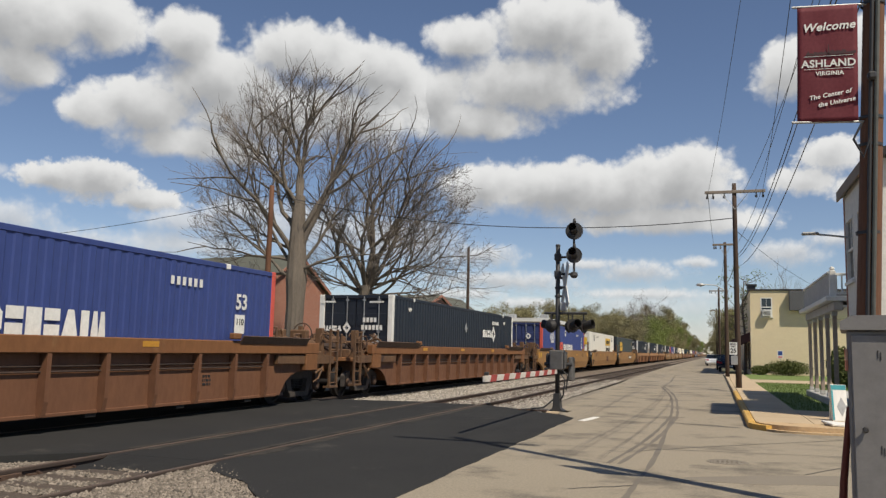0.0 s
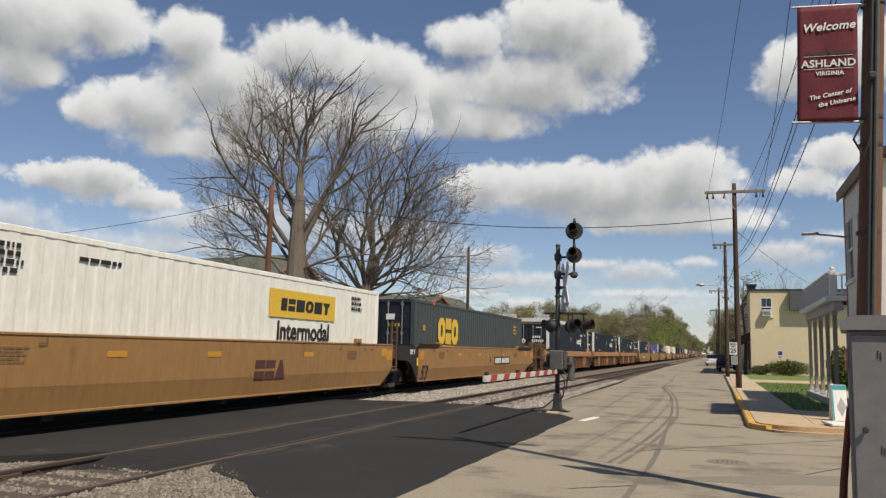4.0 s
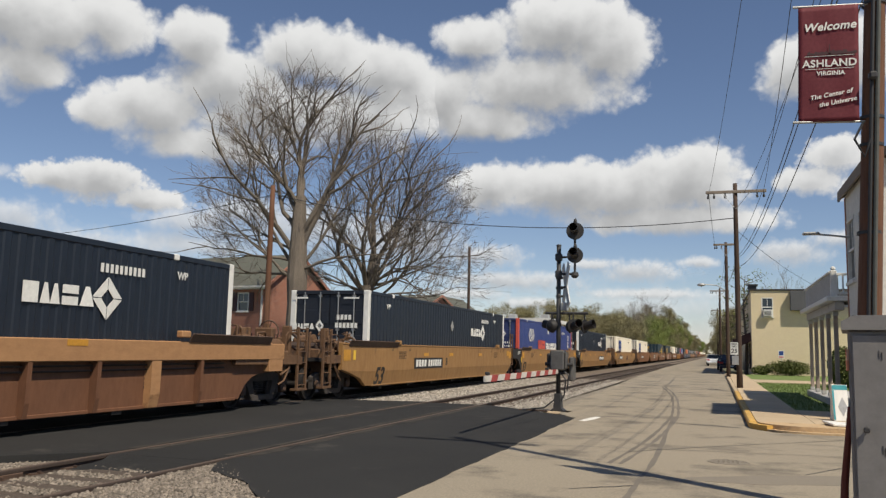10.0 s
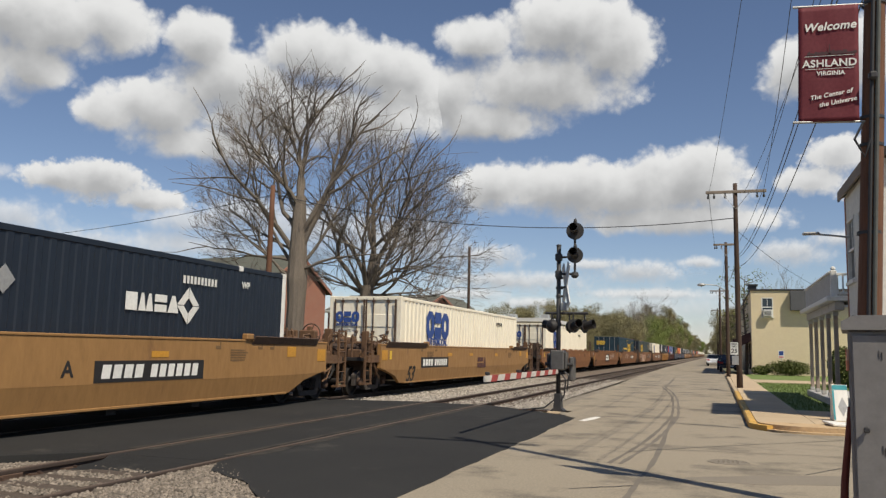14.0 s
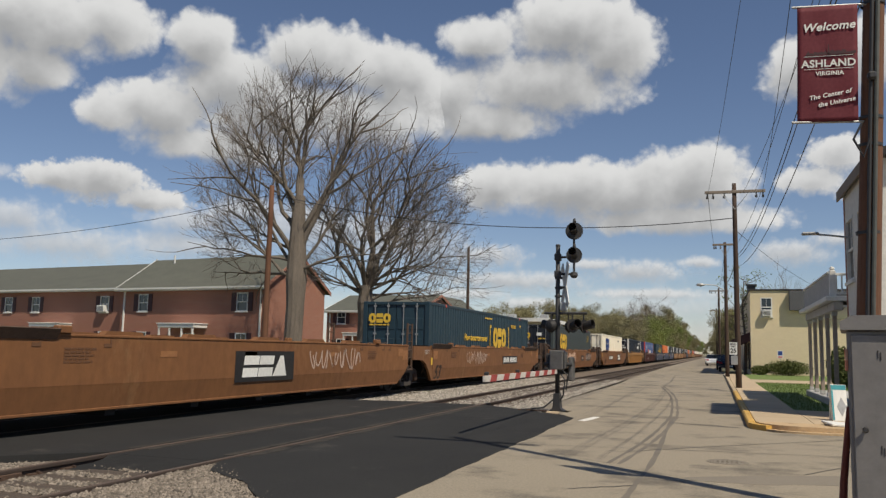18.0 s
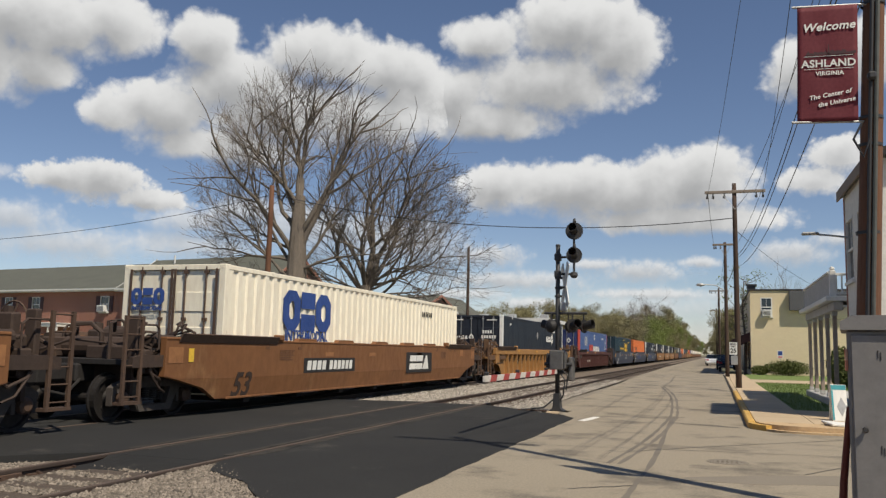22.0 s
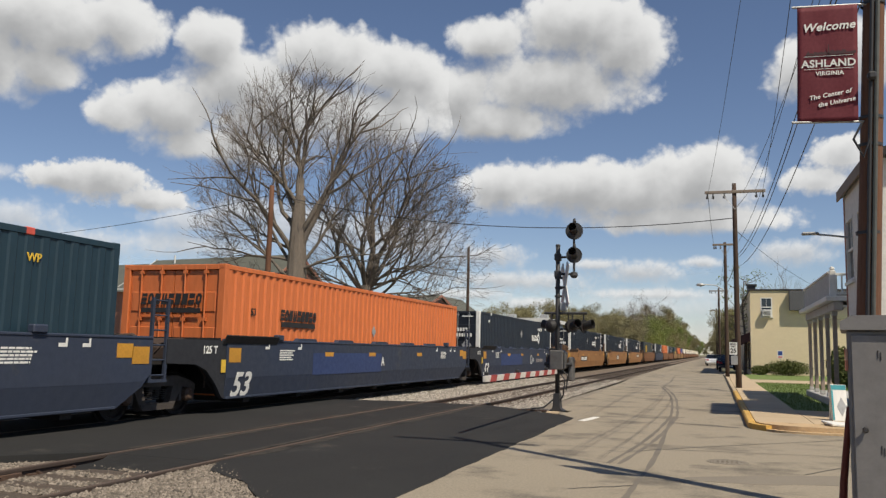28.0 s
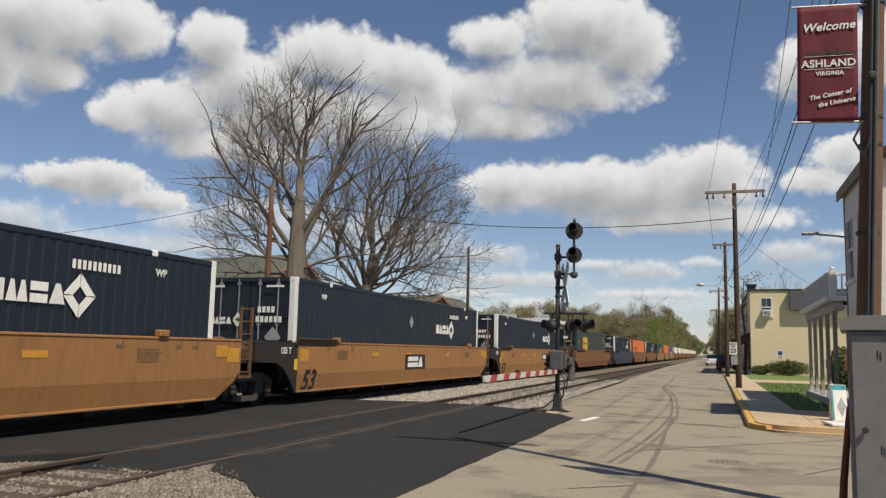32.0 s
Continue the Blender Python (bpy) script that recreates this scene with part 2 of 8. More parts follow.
    brick_red=brick_mat("red_brickwork", (0.34, 0.138, 0.088), (0.26, 0.105, 0.07), (0.36, 0.27, 0.21)),
    brick_yellow=brick_mat("cream_painted_brickwork", (0.76, 0.64, 0.42), (0.69, 0.57, 0.37), (0.57, 0.47, 0.31)),
    shingle=mat("green_grey_shingles", (0.11, 0.113, 0.09), (0.085, 0.088, 0.072), rough=0.9, big=0.8, fine=16, bump=0.3, stretch=(1, 1, 3)),
    trim=mat("white_trim_paint", (0.72, 0.71, 0.67), (0.65, 0.64, 0.6), rough=0.6, fine=10, bump=0.03),
    shutter=mat("dark_red_shutter", (0.055, 0.016, 0.018), rough=0.6, fine=10, bump=0.05),
    glass=glass_mat("window_glass"),
    bark=mat("grey_bark", (0.19, 0.157, 0.125), (0.125, 0.103, 0.083), rough=0.95, big=1.2, fine=9, stretch=(3, 3, 0.6), bump=0.9, depth=0.04, stain=(0.09, 0.075, 0.062), amount=0.3, spot=1.2),
    twig=mat("bare_twigs", (0.205, 0.17, 0.14), (0.155, 0.128, 0.105), rough=0.95, fine=5, bump=0.1),
    hedge=mat("evergreen_leaf", (0.1, 0.115, 0.038), (0.13, 0.14, 0.05), spec=0.15, rough=0.9, big=1.5, fine=6, bump=0.1),
    spring_leaf=mat("young_leaf", (0.2, 0.24, 0.07), (0.15, 0.18, 0.053), spec=0.15, rough=0.9, big=0.15, fine=1.5, bump=0.0),
    brown_leaf=mat("budding_twig_mass", (0.25, 0.22, 0.12), (0.2, 0.185, 0.092), spec=0.15, rough=0.95, big=0.12, fine=1.5, bump=0.0),
    tail_red=mat("red_lens", (0.5, 0.02, 0.02), rough=0.25, fine=10, bump=0.0),
    tyre=mat("tyre_rubber", (0.02, 0.02, 0.02), rough=0.85, fine=20),
    car_white=mat("white_car_paint", (0.75, 0.76, 0.77), rough=0.25, fine=4, bump=0.0),
    car_dark=mat("dark_blue_car_paint", (0.015, 0.02, 0.035), rough=0.25, fine=4, bump=0.0),
)


# ---- mesh helpers ----
class Geo:
    """Collects vertices and faces for one mesh."""

    def __init__(self):
        self.v, self.f, self.bits = [], [], []

    def add(self, verts, faces):
        k = len(self.v)
        self.v += [tuple(p) for p in verts]
        self.f += [tuple(i + k for i in f) for f in faces]
        return self

    def box(self, x0, x1, y0, y1, z0, z1, c=0.0, m=None):
        """A box; c chamfers all its edges."""
        lo, hi = (min(x0, x1), min(y0, y1), min(z0, z1)), (max(x0, x1), max(y0, y1), max(z0, z1))
        if not c:
            vs = [(x, y, z) for x in (lo[0], hi[0]) for y in (lo[1], hi[1]) for z in (lo[2], hi[2])]
            fs = [(0, 1, 3, 2), (4, 6, 7, 5), (0, 4, 5, 1), (2, 3, 7, 6), (0, 2, 6, 4), (1, 5, 7, 3)]
        else:
            c = min(c, 0.45 * min(h - l for h, l in zip(hi, lo)))
            vs, idx = [], {}
            for sx in (0, 1):
                for sy in (0, 1):
                    for sz in (0, 1):
                        s = (sx, sy, sz)
                        for ax in range(3):
                            p = []
                            for k in range(3):
                                e = hi[k] if s[k] else lo[k]
                                p.append(e if k == ax else e + (-c if s[k] else c))
                            idx[s, ax] = len(vs)
                            vs.append(tuple(p))
            fs = []
            for ax in range(3):
                a, b = [k for k in range(3) if k != ax]
                for side in (0, 1):
                    q = []
                    for ua, ub in ((0, 0), (1, 0), (1, 1), (0, 1)):
                        s = [0, 0, 0]
                        s[ax], s[a], s[b] = side, ua, ub
                        q.append(idx[tuple(s), ax])
                    fs.append(tuple(q) if (side == 1) == (ax != 1) else tuple(q[::-1]))
            for ax in range(3):
                a, b = [k for k in range(3) if k != ax]
                for ua in (0, 1):
                    for ub in (0, 1):
                        s0, s1 = [0, 0, 0], [0, 0, 0]
                        s0[a] = s1[a] = ua
                        s0[b] = s1[b] = ub
                        s0[ax], s1[ax] = 0, 1
                        fs.append((idx[tuple(s0), a], idx[tuple(s1), a], idx[tuple(s1), b], idx[tuple(s0), b]))
            for sx in (0, 1):
                for sy in (0, 1):
                    for sz in (0, 1):
                        fs.append(tuple(idx[(sx, sy, sz), k] for k in range(3)))
        if m is not None:
            vs = [m @ Vector(p) for p in vs]
        return self.add(vs, fs)

    def tube(self, p0, p1, r0, r1=None, n=8, caps=True):
        p0, p1 = Vector(p0), Vector(p1)
        r1 = r0 if r1 is None else r1
        d = (p1 - p0).normalized()
        u = d.orthogonal().normalized()
        w = d.cross(u)
        vs = []
        for p, r in ((p0, r0), (p1, r1)):
            for i in range(n):
                a = 2 * math.pi * i / n
                vs.append(p + (u * math.cos(a) + w * math.sin(a)) * r)
        fs = [(i, (i + 1) % n, n + (i + 1) % n, n + i) for i in range(n)]
        if caps:
            fs += [tuple(range(n))[::-1], tuple(range(n, 2 * n))]
        return self.add(vs, fs)

    def path(self, pts, r, n=6, r_end=None):
        """A bent bar or limb through pts."""
        pts = [Vector(p) for p in pts]
        k = len(pts)
        vs = []
        u = None
        for i, p in enumerate(pts):
            d = (pts[min(i + 1, k - 1)] - pts[max(i - 1, 0)]).normalized()
            u = (d.orthogonal() if u is None else u - d * u.dot(d)).normalized()
            w = d.cross(u)
            rr = r if r_end is None else r + (r_end - r) * i / (k - 1)
            for j in range(n):
                a = 2 * math.pi * j / n
                vs.append(p + (u * math.cos(a) + w * math.sin(a)) * rr)
        fs = [(i * n + j, i * n + (j + 1) % n, (i + 1) * n + (j + 1) % n, (i + 1) * n + j) for i in range(k - 1) for j in range(n)]
        fs += [tuple(range(n))[::-1], tuple(range((k - 1) * n, k * n))]
        return self.add(vs, fs)

    def prism(self, outline, a, b, axis="y"):
        """An outline in the two other axes (in x, y, z order), drawn out from a to b along the axis."""
        n = len(outline)

        def put(p, t):
            return {"x": (t, p[0], p[1]), "y": (p[0], t, p[1]), "z": (p[0], p[1], t)}[axis]

        vs = [put(p, a) for p in outline] + [put(p, b) for p in outline]
        fs = [(i, (i + 1) % n, n + (i + 1) % n, n + i) for i in range(n)] + [tuple(range(n))[::-1], tuple(range(n, 2 * n))]
        return self.add(vs, fs)

    def lathe(self, profile, n=24, m=None):
        """A profile of (radius, height), turned round z."""
        k = len(profile)
        vs = [(r * math.cos(2 * math.pi * i / n), r * math.sin(2 * math.pi * i / n), h) for i in range(n) for r, h in profile]
        fs = [(i * k + j, ((i + 1) % n) * k + j, ((i + 1) % n) * k + j + 1, i * k + j + 1) for i in range(n) for j in range(k - 1)]
        if m is not None:
            vs = [m @ Vector(p) for p in vs]
        return self.add(vs, fs)

    def quad(self, *p):
        return self.add(p, [tuple(range(len(p)))])

    def mesh(self, name, smooth=False):
        me = bpy.data.meshes.new(name)
        me.from_pydata(self.v, [], self.f)
        bm = bmesh.new()
        bm.from_mesh(me)
        bmesh.ops.recalc_face_normals(bm, faces=bm.faces)
        bm.to_mesh(me)
        bm.free()
        if smooth:
            me.polygons.foreach_set("use_smooth", [True] * len(me.polygons))
        return me


def part(name, geo, material, parent=None, label="", at=None, smooth=False):
    """Links a mesh as one object under a thing or a part."""
    me = geo if isinstance(geo, bpy.types.Mesh) else geo.mesh(name, smooth)
    if material is not None and not me.materials:
        me.materials.append(material)
    ob = new(name, me)
    ob.parent = parent
    if at is not None:
        ob.matrix_basis = at
    if label:
        ob["label"] = label
    return ob


def thing(name, label, category, group="", kind="", at=None):
    ob = new(name)
    ob.empty_display_size = 0.2
    if at is not None:
        ob.matrix_basis = at
    return tagged(ob, label, category, group, kind)


TEXTS = {}


def text_mesh(words, size, thick=0.003, shear=0.0, spread=1.0):
    key = (words, size, shear, spread)
    if key not in TEXTS:
        cu = bpy.data.curves.new("lettering", "FONT")
        cu.offset = size * 0.022
        cu.body, cu.size, cu.extrude, cu.align_x, cu.align_y, cu.shear, cu.space_character = words, size, thick, "CENTER", "CENTER", shear, spread
        cu.resolution_u = 3
        ob = bpy.data.objects.new("lettering", cu)
        scene.collection.objects.link(ob)
        bpy.context.view_layer.update()
        me = bpy.data.meshes.new_from_object(ob.evaluated_get(bpy.context.evaluated_depsgraph_get()))
        bpy.data.objects.remove(ob)
        bpy.data.curves.remove(cu)
        TEXTS[key] = me
    return TEXTS[key].copy()


# Writing planes: on a face towards +X (reads along +Y), on a face towards -Y (reads along +X)
SIDE = Matrix(((0, 0, 1, 0), (1, 0, 0, 0), (0, 1, 0, 0), (0, 0, 0, 1)))
END = Matrix(((1, 0, 0, 0), (0, 0, -1, 0), (0, 1, 0, 0), (0, 0, 0, 1)))


# ---- the plan ----
NEAR, FAR = -6.62, -11.06      # centre lines of the two tracks
GAUGE = 0.755                  # half the distance between rail centres
CROSS_A, CROSS_B = 8.3, 20.4   # the asphalt crossing along the tracks
KERB_X = 0.58

# ---- ground ----
g = Geo()
n = 40
span = [-3800 + 7600 * i / n for i in range(n + 1)]
g.add([(x, y, -0.26) for x in span for y in span], [(i * (n + 1) + j, (i + 1) * (n + 1) + j, (i + 1) * (n + 1) + j + 1, i * (n + 1) + j + 1) for i in range(n) for j in range(n)])
tagged(part("ground", g, M["earth"]), "dry grassy open ground reaching the horizon", "ground", kind="structure")


def sheet(name, outline, top, base, material, label, category, kind="structure"):
    """A slab with the given outline in plan."""
    return tagged(part(name, Geo().prism(outline, base, top, "z"), material), label, category, kind=kind)


def wavy(points, step=0.35, amp=0.05):
    """An outline with uneven, worn edges."""
    out = []
    k = len(points)
    for i in range(k):
        a, b = Vector(points[i]), Vector(points[(i + 1) % k])
        d = b - a
        m = max(1, int(d.length / step))
        nrm = Vector((-d.y, d.x)).normalized()
        for j in range(m):
            p = a + d * j / m
            w = noise.noise((p.x * 1.7, p.y * 1.7, 3.1)) * amp + noise.noise((p.x * 6, p.y * 6, 1.1)) * amp * 0.5
            out.append((p.x + nrm.x * w, p.y + nrm.y * w))
    return out


def ragged(points, step=0.3, amp=0.05):
    """An open line with an uneven, worn course."""
    out = []
    for a, b in zip(points, points[1:]):
        a, b = Vector(a), Vector(b)
        d = b - a
        m = max(1, int(d.length / step))
        nrm = Vector((-d.y, d.x)).normalized()
        for j in range(m):
            p = a + d * j / m
            w = (noise.noise((p.x * 1.7, p.y * 1.7, 3.1)) + 0.6 * noise.noise((p.x * 6, p.y * 6, 1.1))) * amp
            out.append((p.x + nrm.x * w, p.y + nrm.y * w))
    return out + [tuple(points[-1])]


road_left = [(-2.96, -14), (-2.96, 17.9), (-3.45, 18.8), (-3.75, 20.5), (-3.95, 24), (-4.05, 30), (-4.7, 50), (-5.2, 90), (-5.4, 420)]
road = sheet("road", road_left + [(KERB_X + 0.02, 420), (KERB_X + 0.02, 17.4), (1.0, 16.75), (14, 16.9), (14, -14)], 0.0, -0.3, M["road"], "sun-bleached grey street with tar seams and tyre marks", "road")
patch_outline = ragged([(-2.94, 6.6), (-2.94, 17.7), (-3.3, 18.5), (-4.3, 19.4), (-5.35, 20.3)], 0.3, 0.06)
near_in, near_out = NEAR - GAUGE, NEAR + GAUGE
gap = 0.075
asph = thing("crossing", "fresh black asphalt level crossing over two tracks", "crossing", kind="structure")
left_edge = ragged([(-3.2, 5.6), (-3.6, 6.3), (-4.15, 6.95), (-4.75, 7.6), (-5.45, 8.05), (near_out + gap + 0.05, 8.6)], 0.22, 0.07)
part("asphalt_apron", Geo().prism([(-2.94, 5.5)] + patch_outline + [(near_out + gap, 20.6), (near_out + gap, 8.75)] + left_edge[::-1], -0.2, 0.006, "z"), M["asphalt_new"], asph)
part("asphalt_panel", Geo().prism([(near_in + gap, 8.7), (near_out - gap, 8.7), (near_out - gap, 20.6), (near_in + gap, 20.6)], -0.2, 0.004, "z"), M["asphalt_new"], asph)
heap = Geo()
nx, ny = 16, 14
for i in range(nx):
    for j in range(ny):
        hx, hy = near_in + gap + (2 * GAUGE - 2 * gap) * i / (nx - 1), 8.75 - 1.25 * j / (ny - 1)
        drop = max(0.0, (8.5 - hy) / 0.85 + 0.35 * noise.noise((hx * 2.2, hy * 2.2, 7.0)))
        heap.v.append((hx, hy, 0.002 - 0.13 * min(1.2, drop) ** 0.8 + 0.02 * noise.noise((hx * 9, hy * 9, 2.0)) * (1 if 0 < drop < 1 else 0)))
heap.f += [(i * ny + j, (i + 1) * ny + j, (i + 1) * ny + j + 1, i * ny + j + 1) for i in range(nx - 1) for j in range(ny - 1)]
part("asphalt_ramp", heap, M["asphalt_new"], asph, smooth=True)
part("asphalt_panel", Geo().prism([(FAR + GAUGE + gap, 6.9), (-8.9, 7.1), (-8.3, 7.9), (near_in - gap, 8.8), (near_in - gap, 20.8), (FAR + GAUGE + gap, 20.0)], -0.2, 0.008, "z"), M["asphalt_new"], asph)
part("asphalt_panel", Geo().prism([(FAR - GAUGE + gap, 8.2), (FAR + GAUGE - gap, 8.2), (FAR + GAUGE - gap, 20.0), (FAR - GAUGE + gap, 20.0)], -0.2, 0.004, "z"), M["asphalt_new"], asph)
part("asphalt_panel", Geo().prism([(-30, 7.5), (FAR - GAUGE - gap, 8.2), (FAR - GAUGE - gap, 20.0), (-30, 19.0)], -0.2, 0.004, "z"), M["asphalt_new"], asph)

for x, w in ((near_in - gap - 0.07, 0.12), (near_in + gap + 0.06, 0.1), (near_out - gap - 0.06, 0.1), (near_out + gap + 0.08, 0.14)):
    part("dusty_band", Geo().prism(ragged([(x - w / 2, 9.2), (x - w / 2, 20.2)], 0.3, 0.05) + ragged([(x + w / 2, 20.2), (x + w / 2, 9.2)], 0.18, 0.07), 0.0, 0.0105, "z"), M["dust"], asph)
# ballast bed under both tracks, with shoulders
bed = thing("ballast_bed", "grey crushed-stone track bed under two tracks", "track bed", kind="structure")
part("bed", Geo().prism([(-15, -0.3), (-13.6, -0.1), (NEAR + 1.75, -0.1), (NEAR + 2.6, -0.24), (NEAR + 2.6, -0.3)], -60, CROSS_A, "y"), M["ballast_bed"], bed)
part("bed_shoulder", Geo().prism([(near_out + 0.12, 1.0), (-2.7, 1.0), (-2.7, 7.6), (near_out + 0.12, 9.0)], -0.28, -0.035, "z"), M["ballast_bed"], bed)
part("bed", Geo().prism([(-15, -0.3), (-13.6, -0.1), (NEAR + 1.55, -0.1), (NEAR + 2.2, -0.16), (NEAR + 2.2, -0.3)], CROSS_B, 700, "y"), M["ballast_bed"], bed)
sheet("verge", [(-4.45, 20.3), (-3.6, 19.0), (-3.8, 21), (-4.0, 24), (-4.1, 30), (-4.75, 50), (-5.25, 90), (-5.3, 420), (-6.1, 420)][::-1], -0.05, -0.3, M["gravel_edge"], "strip of dirty gravel between track and street", "verge")


def stone_field(name, spots, label, material):
    """Loose stones, as uneven lumps."""
    rnd = random.Random(5)
    g = Geo()
    base = [(1, 0, 0), (-1, 0, 0), (0, 1, 0), (0, -1, 0), (0, 0, 1), (0.5, 0.6, 0.55), (-0.6, 0.4, 0.5)]
    tri = [(0, 5, 4), (5, 2, 4), (2, 6, 4), (6, 1, 4), (1, 3, 4), (3, 0, 4), (0, 2, 5), (2, 1, 6)]
    for x, y, z, r in spots(rnd):
        a = rnd.uniform(0, 6.3)
        ca, sa = math.cos(a), math.sin(a)
        k = (r * rnd.uniform(0.7, 1.5), r * rnd.uniform(0.6, 1.1), r * rnd.uniform(0.5, 1.0))
        vs = []
        for p in base:
            q = [p[i] * k[i] * rnd.uniform(0.75, 1.25) for i in range(3)]
            vs.append((x + q[0] * ca - q[1] * sa, y + q[0] * sa + q[1] * ca, z + q[2]))
        g.add(vs, tri)
    me = bpy.data.meshes.new(name)
    me.from_pydata(g.v, [], g.f)
    return tagged(part(name, me, material), label, "gravel", kind="stuff")


def stone_mat(name, c1, c2):
    """Broken stone, each piece lighter or darker than the next."""
    m = mat(name, c1, c2, rough=0.92, big=3, fine=30, bump=0.2)
    n, l = m.node_tree.nodes, m.node_tree.links
    gi, hv, mr = n.new("ShaderNodeNewGeometry"), n.new("ShaderNodeHueSaturation"), n.new("ShaderNodeMapRange")
    mr.inputs["To Min"].default_value, mr.inputs["To Max"].default_value = 0.45, 1.5
    l.new(gi.outputs["Random Per Island"], mr.inputs["Value"])
    l.new(mr.outputs[0], hv.inputs["Value"])
    base = n["Principled BSDF"].inputs["Base Color"]
    l.new(base.links[0].from_socket, hv.inputs["Color"])
    l.new(hv.outputs[0], base)
    return m


STONE = stone_mat("loose_ballast_stone", (0.225, 0.19, 0.152), (0.148, 0.123, 0.096))
PALE_STONE = stone_mat("fresh_ballast_stone", (0.38, 0.345, 0.295), (0.27, 0.24, 0.2))


def near_stones(rnd):
    for _ in range(46000):
        y = 3.2 + 5.6 * rnd.random()
        x = rnd.uniform(NEAR - 2.6, NEAR + 3.6)
        if y > 8.82 + 0.12 * noise.noise((x * 3, y * 3, 0)) - max(0, (x - near_out - 0.1) * 1.06):
            continue
        if abs(abs(x - NEAR) - GAUGE) < 0.09:
            continue
        inside = abs(x - NEAR) < GAUGE
        if inside and abs((y + 3.0) % 0.52 - 0.26) > 0.12 and rnd.random() < 0.95:
            continue
        yield x, y, (-0.088 if inside else -0.016 if x > near_out else -0.09), rnd.uniform(0.012, 0.03)


def far_stones(rnd):
    for _ in range(21000):
        y = 20.2 + 26 * rnd.random() ** 1.7
        x = rnd.uniform(FAR + 0.9, NEAR + 2.6)
        if abs(abs(x - NEAR) - GAUGE) < 0.09 or (x > -4.6 and y < 20.6):
            continue
        yield x, y, (-0.1 if abs(x - NEAR) < GAUGE else -0.1), rnd.uniform(0.02, 0.045)


stone_field("ballast_stones", near_stones, "grey-brown crushed ballast stones beside the rails", STONE)
stone_field("ballast_stones", far_stones, "pale grey crushed ballast stones past the crossing", PALE_STONE)


def track(name, cx, label):
    t = thing(name, label, "railway track", group="railway tracks", kind="structure", at=pose(cx, 0, 0))
    profile = [(-0.075, -0.18), (0.075, -0.18), (0.075, -0.165), (0.012, -0.14), (0.012, -0.045), (0.036, -0.03), (0.036, 0.0), (0.03, 0.008), (-0.03, 0.008), (-0.036, 0.0), (-0.036, -0.03), (-0.012, -0.045), (-0.012, -0.14), (-0.075, -0.165)]
    for s in (-1, 1):
        r = part("rail", Geo().prism([(x + s * GAUGE, z) for x, z in profile], -60, 700, "y"), M["rail"], t)
        part("running_surface", Geo().box(s * GAUGE - 0.028, s * GAUGE + 0.028, -60, 700, 0.008, 0.011), M["rail_top"], r, "worn bright rail head")
    tie_me = Geo().box(-1.3, 1.3, -0.115, 0.115, -0.27, -0.082, 0.012).mesh("tie")
    plate_me = Geo().box(-0.11, 0.11, -0.09, 0.09, -0.083, -0.068).box(-0.13, -0.09, -0.04, -0.015, -0.08, -0.045).box(0.09, 0.13, 0.015, 0.04, -0.08, -0.045).mesh("tie_plate")
    rnd = random.Random(int(-cx * 10))
    y = -3.0
    rest = Geo()
    while y < 130:
        if not CROSS_A + 0.4 < y < CROSS_B - 0.2:
            if y < 48 and cx == NEAR:
                o = part("tie", tie_me, M["tie"], t, at=pose(rnd.uniform(-0.03, 0.03), y, 0, 0, 0, rnd.uniform(-1.2, 1.2)))
                if y < 30:
                    for s in (-1, 1):
                        part("tie_plate", plate_me, M["gear"], o, at=pose(s * GAUGE, 0, 0))
            else:
                rest.box(-1.3, 1.3, y - 0.115, y + 0.115, -0.27, -0.082)
        y += 0.52
    tagged(part("far_ties", rest, M["tie"], t), kind="stuff")
    return t


track("track_near", NEAR, "empty rusty railway track with timber ties beside the street")
track("track_far", FAR, "railway track under the passing container train")
joint = Geo()
for s in (-1, 1):
    joint.box(NEAR + s * GAUGE - 0.045, NEAR + s * GAUGE + 0.045, 6.5, 7.25, -0.13, -0.035, 0.01)
tagged(part("joint_bar", joint, M["gear"]), "rusty bolted rail joint bars on the near track", "rail joint", kind="structure")


# ---- the train ----
LEN, HALF, TOP, LOW = 16.15, 1.30, 3.11, 0.36
SIDE_X = 1.50


def corrugated(y0, y1, z0, z1, x, pitch, deep, flip=False):
    """One pressed side wall with upright ribs, as a sheet with thickness at its ends."""
    g = Geo()
    k = int((y1 - y0) / pitch)
    p = (y1 - y0) / k
    prof = []
    for i in range(k):
        a = y0 + i * p
        prof += [(a, 0.0), (a + p * 0.38, 0.0), (a + p * 0.5, -deep), (a + p * 0.88, -deep)]
    prof.append((y1, 0.0))
    s = -1 if flip else 1
    vs = [(s * (x + d), y, z) for y, d in prof for z in (z0, z1)]
    fs = [(2 * i, 2 * i + 2, 2 * i + 3, 2 * i + 1) for i in range(len(prof) - 1)]
    return g.add(vs, fs)


